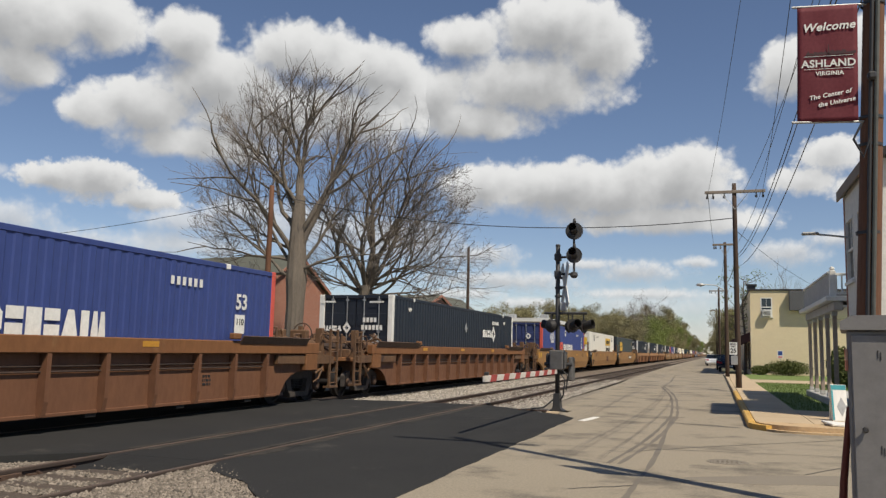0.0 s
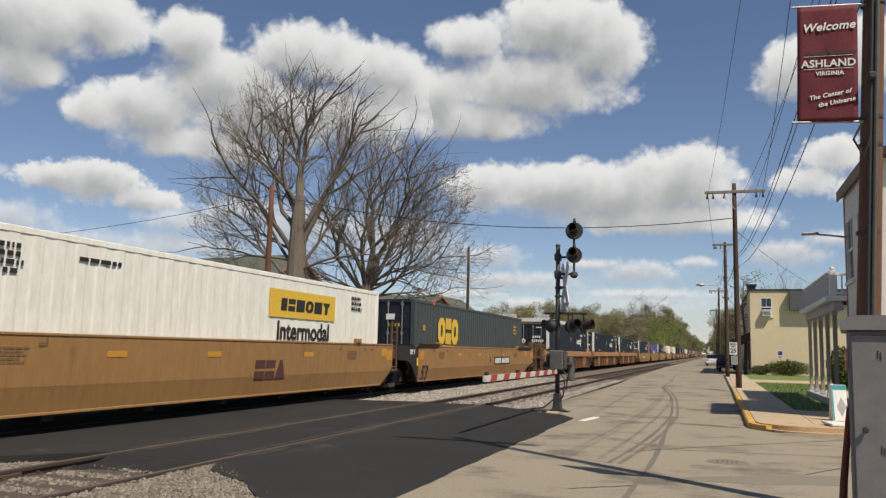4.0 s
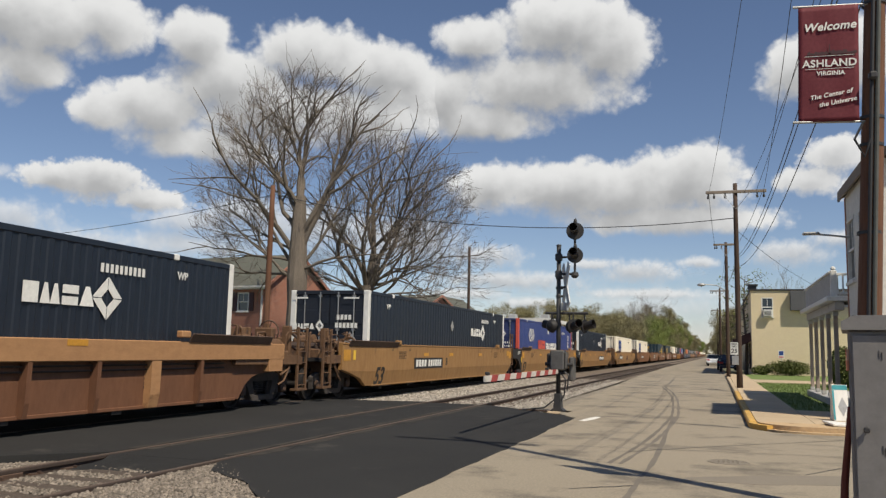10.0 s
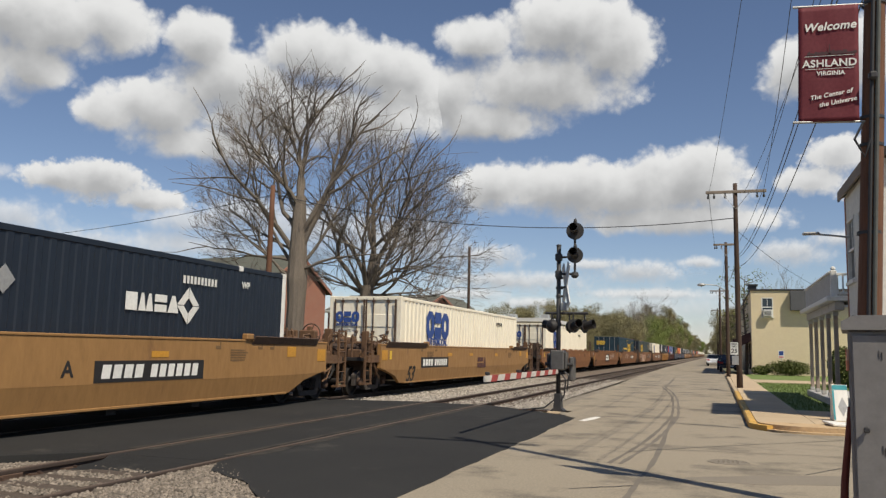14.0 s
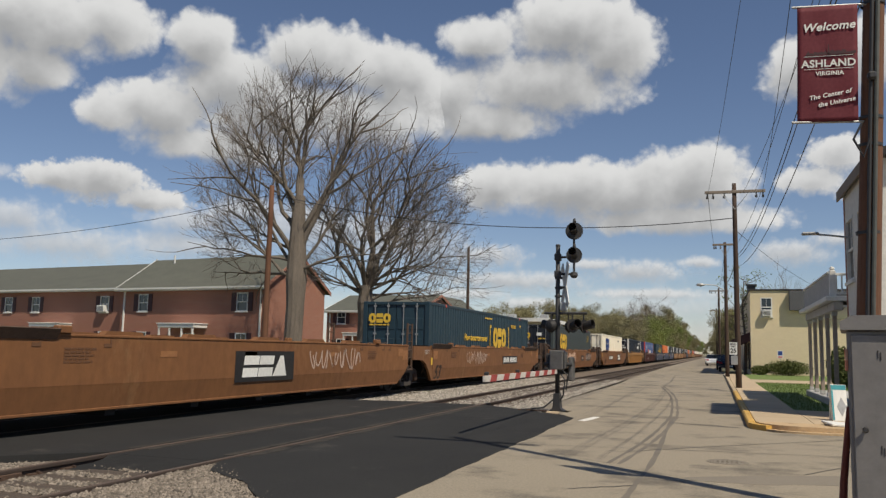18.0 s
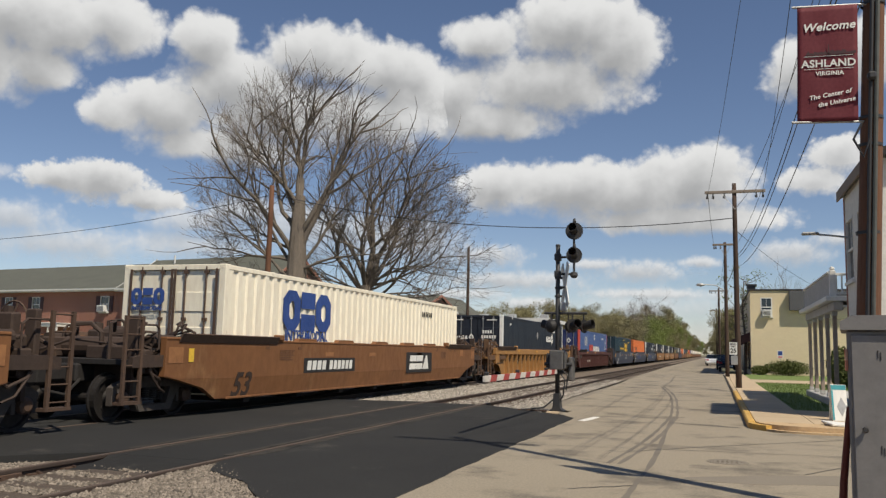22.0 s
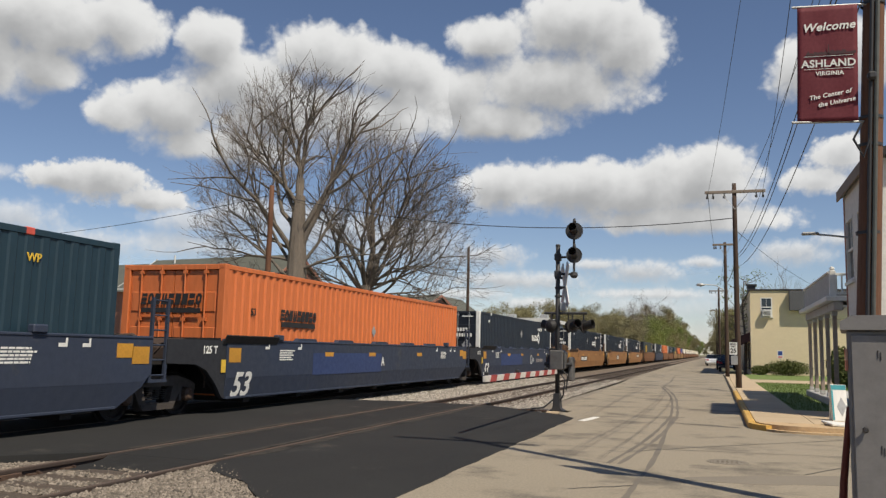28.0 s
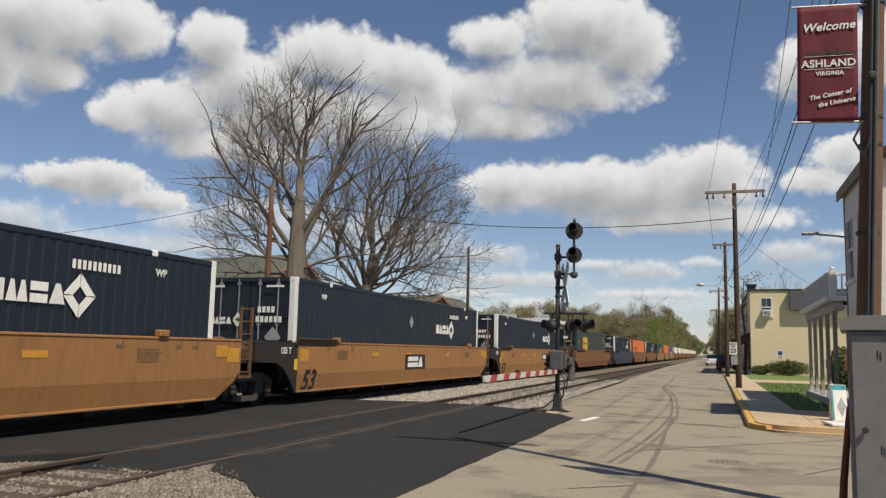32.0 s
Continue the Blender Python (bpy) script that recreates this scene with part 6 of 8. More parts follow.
part("conduit", Geo().path([(0.05, -0.12, 0.0), (0.14, -0.11, 2.0), (0.32, -0.1, 5.5), (0.5, -0.09, 9.0)], 0.022, 8), M["conduit"], pole_a, "grey cable conduit")
part("conduit", Geo().path([(0.0, -0.125, 0.0), (0.09, -0.12, 2.0), (0.27, -0.11, 5.5)], 0.018, 8), M["wire"], pole_a)
part("photo_cell", Geo().box(0.16, 0.24, -0.2, -0.12, 4.07, 4.15, 0.02), M["dark_steel"], pole_a)
for z in (2.6, 3.45, 3.72, 4.87, 6.4):
    part("pole_band", Geo().lathe([(0.105, 0), (0.112, 0.0), (0.112, 0.03), (0.105, 0.03)], 16, pose(0.054 * z, 0, z)), M["dark_steel"], pole_a)
part("service_loop", Geo().path([(0.1, -0.14, 3.66), (0.02, -0.16, 3.5), (0.1, -0.17, 3.32), (0.16, -0.15, 3.5)], 0.012, 6), M["wire"], pole_a)
# shadows on the crossing show a crossarm and equipment above the view
part("crossarm", Geo().box(-0.7, 1.6, -0.15, -0.04, 9.6, 9.72, 0.01), M["grey_wood"], pole_a)

utility_pole((0.87, 35.52, 0), 8.62, 0.125, -0.02, "brown wooden utility pole with a crossarm and a speed sign", (8.25, 1.2))
utility_pole((0.66, 53.5, 0), 8.5, 0.13, 0.0, "grey wooden utility pole with a street lamp", (8.35, 0.75), (-1.5, -0.6, 5.75))
utility_pole((-20.42, 34, 0), 9.15, 0.17, 0.02, "reddish wooden utility pole beside a bare tree", wood="red_pole")
utility_pole((-18.2, 60, 0), 9.4, 0.14, 0.0, "thin wooden utility pole behind the tracks")
utility_pole((0.4, 92, 0), 8.6, 0.14, 0.0, "wooden utility pole far down the street", (8.3, 1.0))
utility_pole((0.2, 132, 0), 8.6, 0.14, 0.0, "wooden utility pole far down the street", (8.3, 1.0))


def cable(a, b, sag, r, label="black overhead cable between poles"):
    a, b = Vector(a), Vector(b)
    pts = [a + (b - a) * k / 24 - Vector((0, 0, sag * 4 * (k / 24) * (1 - k / 24))) for k in range(25)]
    return tagged(part("cable", Geo().path(pts, r, 5), M["wire"]), label, "cable", "overhead cables")


for a, b, sag, r in (
    ((1.62, 8.5, 6.55), (0.9, 35.4, 5.55), 0.75, 0.009), ((1.62, 8.5, 6.35), (0.9, 35.4, 5.45), 0.8, 0.009), ((1.72, 8.5, 5.75), (0.95, 35.4, 5.1), 0.75, 0.009),
    ((1.4, 8.5, 9.55), (1.95, 35.4, 8.2), 0.5, 0.008), ((2.2, 8.5, 9.6), (1.65, 35.4, 8.2), 0.5, 0.008), ((1.0, 8.5, 9.6), (-0.2, 35.4, 8.2), 0.45, 0.006), ((2.6, 8.5, 9.6), (1.2, 35.4, 8.2), 0.55, 0.008),
    ((0.87, 35.5, 7.15), (-20.42, 34, 8.75), 0.95, 0.018), ((-20.42, 34, 8.7), (-62, 34, 8.4), 1.75, 0.014),
    ((0.9, 35.5, 5.5), (0.68, 53.4, 5.9), 0.2, 0.02), ((1.9, 35.5, 8.2), (1.3, 53.4, 8.3), 0.2, 0.01), ((-0.2, 35.5, 8.2), (0.0, 53.4, 8.3), 0.2, 0.01),
    ((0.68, 53.5, 8.3), (0.4, 92, 8.3), 0.5, 0.012), ((0.4, 92, 8.3), (0.2, 132, 8.3), 0.5, 0.012), ((0.9, 35.5, 6.6), (7.5, 64, 6.3), 0.3, 0.01), ((-18.2, 60, 9.2), (-20.42, 34, 8.9), 0.5, 0.01),
):
    cable(a, b, sag, r)


# the town banner
ban = thing("banner", "maroon cloth banner with white welcome lettering on a pole", "banner", at=pose(1.085, 8.4, 4.29, 0, 1.6, 0))
cloth = Geo()
nx, nz = 12, 24
vs = [(-0.27 + 0.54 * i / nx, 0.0028 * math.sin(i * 0.8 + j * 0.25) + 0.002 * math.sin(j * 0.5), -0.585 + 1.17 * j / nz) for i in range(nx + 1) for j in range(nz + 1)]
cloth.add(vs, [(i * (nz + 1) + j, (i + 1) * (nz + 1) + j, (i + 1) * (nz + 1) + j + 1, i * (nz + 1) + j + 1) for i in range(nx) for j in range(nz)])
cl = part("cloth", cloth, M["banner"], ban, smooth=True)
so = cl.modifiers.new("thickness", "SOLIDIFY")
so.thickness = 0.004
for z in (0.595, -0.585):
    part("rod", Geo().tube((-0.32, 0, z), (0.36, 0.05, z), 0.012, n=8), M["steel"], ban)
INK = M["white"]
for words, size, x, z, tilt, shear in (("Welcome", 0.115, 0.01, 0.37, 2, 0.25), ("ASHLAND", 0.104, 0.01, -0.005, 0, 0.0), ("VIRGINIA", 0.058, 0.02, -0.105, 0, 0.0), ("The Center of", 0.062, 0.02, -0.32, 10, 0.25), ("the Universe", 0.062, 0.08, -0.395, 10, 0.25)):
    part("lettering", text_mesh(words, size, 0.002, shear, 1.04), INK, ban, at=pose(x, -0.0098, z) @ END @ pose(0, 0, 0, 0, 0, tilt))
skyline = Geo()
rnd = random.Random(8)
x = -0.2
while x < 0.2:
    w = rnd.uniform(0.02, 0.05)
    skyline.prism([(x, 0.085), (x + w, 0.085), (x + w, 0.1 + rnd.random() * 0.035), (x, 0.1 + rnd.random() * 0.035)], 0, 0.002, "z")
    x += w
skyline.prism([(-0.01, 0.08), (0.01, 0.08), (0.002, 0.19), (-0.002, 0.19)], 0, 0.002, "z")
part("skyline_print", skyline, M["shutter"], ban, "dark printed skyline", at=pose(0.01, -0.0095, 0) @ END)
for z in (0.07, -0.06):
    part("ruled_line", Geo().prism([(-0.22, z), (0.22, z), (0.22, z + 0.004), (-0.22, z + 0.004)], 0, 0.002, "z"), INK, ban, at=pose(0.01, -0.0095, 0) @ END)

# grey signal case at the street corner
cab = thing("signal_cabinet", "large grey steel signal cabinet with worn latches", "cabinet", at=pose(0.69, 5.0, 0, 0, 0, -8))
part("body", Geo().box(0.0, 1.15, 0.0, 0.75, 0.12, 1.585, 0.012), M["grey_cabinet"], cab)
part("plinth", Geo().box(-0.04, 1.19, -0.04, 0.79, -0.1, 0.12, 0.01), M["concrete"], cab)
part("lid", Geo().prism([(-0.03, 1.585), (1.18, 1.585), (1.18, 1.64), (1.1, 1.675), (0.03, 1.665), (-0.03, 1.63)], -0.04, 0.79, "y"), M["grey_cabinet"], cab)
part("door", Geo().box(0.02, 0.565, -0.018, 0.0, 0.2, 1.56, 0.006), M["grey_cabinet"], cab)
part("door", Geo().box(0.58, 1.13, -0.018, 0.0, 0.2, 1.56, 0.006), M["grey_cabinet"], cab)
for z in (1.43, 0.92):
    h = part("hinge", Geo().box(0.15, 0.154, -0.022, -0.016, z, z + 0.045, 0.001).box(0.163, 0.168, -0.022, -0.016, z - 0.008, z + 0.035, 0.001), M["dark_steel"], cab)
part("knob", Geo().lathe([(0.0, 0.03), (0.012, 0.03), (0.017, 0.018), (0.009, 0.012), (0.009, 0.0)], 14, pose(0.078, -0.018, 1.045, 90, 0, 0)), M["dark_steel"], cab)
part("side_hinge", Geo().box(-0.012, 0.004, 0.0, 0.02, 1.36, 1.48), M["brick_red"], cab)
guard = thing("marker_post", "weathered red-brown leaning marker post beside the cabinet", "post", at=pose(0.66, 5.45, 0))
part("post", Geo().path([(0.0, 0, -0.1), (0.05, 0, 0.7), (0.095, 0, 1.14)], 0.028, 8, 0.016), mat("red_brown_paint", (0.16, 0.03, 0.018), (0.1, 0.026, 0.018), rough=0.7, fine=15), guard)

# speed sign on the second pole
sg = thing("speed_sign", "white speed limit sign on a wooden pole", "road sign", at=pose(0.68, 35.3, 0))
part("plate", Geo().box(-0.15, 0.15, -0.012, 0.0, 1.46, 1.96, 0.004), M["white"], sg)
for words, size, z in (("SPEED", 0.085, 1.885), ("LIMIT", 0.085, 1.79), ("25", 0.24, 1.61)):
    part("lettering", text_mesh(words, size, 0.002), M["black"], sg, at=pose(0, -0.016, z) @ END)
part("lower_plate", Geo().box(-0.1, 0.16, -0.012, 0.0, 1.05, 1.42, 0.004), M["silver"], sg)
part("bracket", Geo().box(0.02, 0.1, 0.0, 0.1, 1.1, 1.9), M["steel"], sg)

# pavement sign and parking sign
sb = thing("sandwich_board", "white and teal folding pavement sign board", "sign board", at=pose(2.42, 19.0, 0.12, 0, 0, 6))
teal_m = mat("teal_print", (0.05, 0.32, 0.36), rough=0.6, fine=8, bump=0.0)
for s in (1, -1):
    b = part("board", Geo().box(-0.15, 0.15, -0.012, 0.012, 0.0, 0.76, 0.006), M["white"], sb, at=pose(0, -s * 0.16, 0, -s * 11, 0, 0))
    if s == 1:
        part("teal_band", Geo().prism([(-0.145, 0.65), (0.145, 0.65), (0.145, 0.75), (-0.145, 0.75)], 0, 0.003, "z"), teal_m, b, "teal printed band", at=pose(0, -0.013, 0) @ END)
        part("teal_edge", Geo().prism([(-0.145, 0.02), (-0.11, 0.02), (-0.11, 0.64), (-0.145, 0.64)], 0, 0.003, "z"), teal_m, b, at=pose(0, -0.013, 0) @ END)
        part("grey_picture", lozenge(0.18, 0.4), M["silver"], b, at=pose(0.04, -0.013, 0.3) @ END)
ps = thing("parking_sign", "small blue and white parking sign on a post", "road sign", at=pose(4.37, 63.0, 0.1))
part("post", Geo().tube((0, 0, 0), (0, 0, 1.75), 0.025, n=6), M["steel"], ps)
part("plate", Geo().box(-0.2, 0.2, -0.03, -0.015, 1.2, 1.75), M["white"], ps)
part("blue_panel", Geo().box(-0.15, 0.15, -0.036, -0.03, 1.42, 1.7), M["logo_blue"], ps)
part("red_bar", Geo().box(-0.15, 0.15, -0.036, -0.03, 1.25, 1.33), M["red"], ps)
pap = thing("pallet", "pale plywood sheet lying on the pavement corner", "board", at=pose(2.35, 17.55, 0.12, 2, 3, 12))
part("sheet", Geo().box(-0.35, 0.6, -0.3, 0.3, 0.012, 0.05, 0.006), M["trim"], pap)
part("runner", Geo().box(-0.33, -0.25, -0.28, 0.28, -0.005, 0.013), M["grey_wood"], pap)
part("runner", Geo().box(0.5, 0.58, -0.28, 0.28, -0.005, 0.013), M["grey_wood"], pap)

# ---- crossing signal ----
M["case_grey"] = mat("grimy_grey_case", (0.13, 0.125, 0.12), (0.09, 0.085, 0.08), rough=0.6, metal=0.2, fine=12, stain=(0.05, 0.045, 0.04), amount=0.4, spot=5)
sig = thing("crossing_signal", "dark railway crossing signal with lowered red and white gate", "crossing signal", at=pose(-3.66, 19.69, 0))
D_ = M["dark_steel"]
part("mast", Geo().tube((0, 0, 0.1), (0, 0, 4.02), 0.055, n=14), D_, sig, smooth=True)
part("mast_cap", Geo().lathe([(0, 0.04), (0.05, 0.03), (0.065, 0.0), (0.06, -0.02)], 12, pose(0, 0, 4.03)), D_, sig)
for z in (2.75, 2.95, 3.2):
    part("mast_clamp", Geo().lathe([(0.055, 0), (0.075, 0.0), (0.075, 0.05), (0.055, 0.05)], 12, pose(0, 0, z)).box(0.05, 0.11, -0.03, 0.03, z, z + 0.05), D_, sig)
part("base", Geo().prism([(-0.17, -0.05), (0.17, -0.05), (0.17, 0.02), (0.09, 0.08), (0.07, 0.42), (-0.07, 0.42), (-0.09, 0.08), (-0.17, 0.02)], -0.15, 0.15, "y"), D_, sig)
part("foundation", Geo().box(-0.32, 0.32, -0.3, 0.3, -0.25, 0.0, 0.02), M["concrete"], sig)
for z in (3.74, 3.32):
    part("bracket_arm", Geo().tube((0, -0.02, z), (0.42, -0.02, z), 0.028, n=8).box(-0.08, 0.08, -0.08, 0.08, z - 0.09, z + 0.09, 0.02), D_, sig)
part("head_stem", Geo().tube((0.40, -0.02, 3.22), (0.40, -0.02, 4.2), 0.03, n=8).lathe([(0.0, 0.1), (0.08, 0.08), (0.1, 0.0), (0.05, -0.06), (0, -0.06)], 12, pose(0.40, -0.02, 3.28)), D_, sig)
for z, r in ((4.38, 0.215), (3.78, 0.195)):
    hd = part("signal_head", Geo().lathe([(0.0, 0.0), (r, 0.0), (r, 0.035), (0.1, 0.09), (0.0, 0.1)], 28, pose(0.41, -0.08, z, -90, 0, 0)), D_, sig, "round black signal target")
    part("hood", Geo().lathe([(0.095, 0.0), (0.105, 0.3), (0.1, 0.3), (0.09, 0.0)], 18, pose(0.41, -0.08, z, 78, 0, 0)), M["black"], hd)
    part("lens", Geo().lathe([(0.0, 0.03), (0.06, 0.02), (0.085, 0.0)], 16, pose(0.41, -0.085, z, 90, 0, 0)), mat("dark_lens", (0.03, 0.012, 0.012), rough=0.15, fine=8, bump=0.0), hd)
    part("finial", Geo().lathe([(0, 0.09), (0.03, 0.06), (0.045, 0.0), (0.03, -0.04)], 10, pose(0.41, -0.04, z + r + 0.02)), D_, hd)
# white crossbuck seen nearly edge-on, and a bell
for tilt in (42, -42):
    part("crossbuck_blade", Geo().box(-0.012, 0.012, -0.6, 0.6, -0.115, 0.115, 0.004), M["trim"], sig, "weathered white crossbuck blade", at=pose(0.17, 0.05 if tilt > 0 else 0.02, 3.05, 0, 0, 24) @ pose(0, 0, 0, tilt * 1.4, 0, 0))
part("crossbuck_mount", Geo().tube((0, 0, 3.0), (0.2, 0, 3.0), 0.025, n=8), D_, sig)
part("junction_box", Geo().box(0.06, 0.22, -0.09, 0.09, 2.42, 2.62, 0.02), M["silver"], sig)
part("flasher_bar", Geo().tube((-0.33, 0, 2.36), (0.72, 0, 2.36), 0.032, n=8).tube((0.2, -0.45, 2.36), (0.2, 0.45, 2.36), 0.03, n=8), D_, sig)


M["dark_lens"] = mat("dark_red_lens", (0.05, 0.012, 0.012), rough=0.2, fine=8, bump=0.0)


def flasher(x, y, z, turn):
    f = part("flasher", Geo().lathe([(0.0, 0.02), (0.165, 0.02), (0.165, 0.0), (0.09, -0.08), (0.0, -0.1)], 20, pose(x, y, z, 90, 0, turn)), M["black"], sig, "dark round crossing lamp")
    part("hood", Geo().lathe([(0.1, 0.0), (0.11, 0.26), (0.103, 0.26), (0.093, 0.0)], 14, pose(x, y, z, 76, 0, turn)), M["black"], f)
    part("lens", Geo().lathe([(0.0, 0.04), (0.07, 0.035), (0.105, 0.022)], 14, pose(x, y, z, 90, 0, turn)), M["dark_lens"], f)
    part("hanger", Geo().tube((x, y, z + 0.15), (x, y, 2.36), 0.02, n=6), D_, f)


for x, y, turn in ((-0.16, -0.05, 155), (0.38, -0.1, 40), (0.62, 0.1, 70), (0.2, 0.4, 110), (-0.2, 0.3, 250)):
    flasher(x, y, 2.05, turn)
mech = part("gate_mechanism", Geo().box(-0.17, 0.17, -0.2, 0.2, 0.98, 1.46, 0.03), M["case_grey"], sig, "grey gate mechanism housing")
part("housing_door", Geo().box(0.18, 0.22, -0.17, 0.17, 1.02, 1.42, 0.015), M["case_grey"], mech)
part("counterweight", Geo().box(-0.3, -0.2, 0.05, 0.55, 1.0, 1.38, 0.03), M["dark_steel"], mech)
part("counterweight", Geo().box(0.24, 0.34, 0.05, 0.55, 0.72, 1.3, 0.03), M["case_grey"], mech)
part("shaft", Geo().tube((-0.32, 0, 1.12), (0.36, 0, 1.12), 0.045, n=10), D_, mech)
M["gate_white"] = mat("dirty_white_gate_paint", (0.6, 0.57, 0.52), (0.5, 0.47, 0.42), rough=0.7, big=2, fine=12, bump=0.05, stain=(0.3, 0.25, 0.2), amount=0.35, spot=4)
M["gate_red"] = mat("faded_red_gate_paint", (0.36, 0.055, 0.045), (0.28, 0.045, 0.04), rough=0.7, big=2, fine=12, bump=0.05)
arm = part("gate_arm", Geo().box(-0.02, 0.02, -6.63, -0.1, 0.895, 0.998, 0.005), M["gate_white"], sig, "lowered white gate arm with red bands")
for i in range(7):
    a = -6.3 + 0.9 * i
    part("red_band", Geo().prism([(a, 0.892), (a + 0.4, 0.892), (a + 0.5, 1.001), (a + 0.1, 1.001)], -0.0235, 0.0235, "x"), M["gate_red"], arm)
for a in (-6.45, -4.2, -1.4):
    part("arm_lamp", Geo().box(-0.04, 0.04, a - 0.03, a + 0.03, 1.005, 1.06, 0.012), M["dark_steel"], arm)
for pts in ([(0.02, -0.06, 1.0), (0.2, -0.1, 0.75), (0.16, -0.08, 0.4), (0.05, -0.06, 0.2)], [(-0.05, -0.05, 0.3), (-0.3, -0.2, 0.08), (-0.8, -0.35, 0.02)], [(0.1, -0.02, 1.0), (0.26, -0.05, 0.85), (0.22, -0.02, 0.5)]):
    part("cable_lead", Geo().path(pts, 0.02, 6), M["wire"], sig)
part("ground_strap", Geo().box(-0.9, -0.2, -0.33, -0.27, 0.0, 0.03, 0.005), M["gear"], sig)


# ---- buildings ----
def wall_mesh(length, height, thick, holes, along="x"):
    """An upright wall from x = 0 to length with rectangular holes (x0, x1, z0, z1) cut through; its outer face is at y = 0."""
    g = Geo()
    xs = sorted({0.0, length, *[h[0] for h in holes], *[h[1] for h in holes]})
    for a, b in zip(xs, xs[1:]):
        col = sorted((h[2], h[3]) for h in holes if h[0] < (a + b) / 2 < h[1])
        z = 0.0
        for z0, z1 in col + [(height, height)]:
            if z0 > z + 1e-4:
                g.box(a, b, 0, thick, z, z0)
            z = z1
    return g


def window(parent, x0, x1, z0, z1, m=None, shutters=None, ac=False, bars=2, trim="trim"):
    """Frame, sill, meeting rail, panes and, where there are some, shutters and an air conditioner. Lies in a wall's hole; outer face y = 0."""
    m = m or Matrix()
    w = part("window", Geo().box(x0, x0 + 0.07, -0.02, 0.1, z0, z1).box(x1 - 0.07, x1, -0.02, 0.1, z0, z1).box(x0 + 0.07, x1 - 0.07, -0.02, 0.1, z1 - 0.07, z1).box(x0 + 0.07, x1 - 0.07, -0.02, 0.1, z0, z0 + 0.06).box(x0 + 0.07, x1 - 0.07, 0.0, 0.06, (z0 + z1) / 2 - 0.03, (z0 + z1) / 2 + 0.03), M[trim], parent, "white sash window", at=m)
    mid = (z0 + z1) / 2
    for a, b, dy in ((mid + 0.03, z1 - 0.07, 0.03), (z0 + 0.06, mid - 0.03, 0.06)):
        part("pane", Geo().box(x0 + 0.07, x1 - 0.07, dy, dy + 0.012, a, b), M["glass"], w)
    part("muntin", Geo().box((x0 + x1) / 2 - 0.012, (x0 + x1) / 2 + 0.012, 0.012, 0.028, mid + 0.03, z1 - 0.07), M[trim], w)
    part("sill", Geo().box(x0 - 0.05, x1 + 0.05, -0.08, 0.05, z0 - 0.08, z0), M[trim], w)
    if shutters:
        for a, b in ((x0 - 0.42, x0 - 0.04), (x1 + 0.04, x1 + 0.42)):
            s = part("shutter", Geo().box(a, b, -0.045, -0.003, z0, z1), M[shutters], w, "dark red louvred shutter")
    if ac:
        part("air_conditioner", Geo().box(x0 + 0.1, x1 - 0.1, -0.38, 0.05, z0 + 0.02, z0 + 0.5, 0.02), M["trim"], w, "white window air conditioner")
        g = Geo()
        for k in range(6):
            g.box(x0 + 0.16, x1 - 0.16, -0.386, -0.38, z0 + 0.1 + k * 0.055, z0 + 0.125 + k * 0.055)
        part("grille", g, M["dark_steel"], w)
    return w


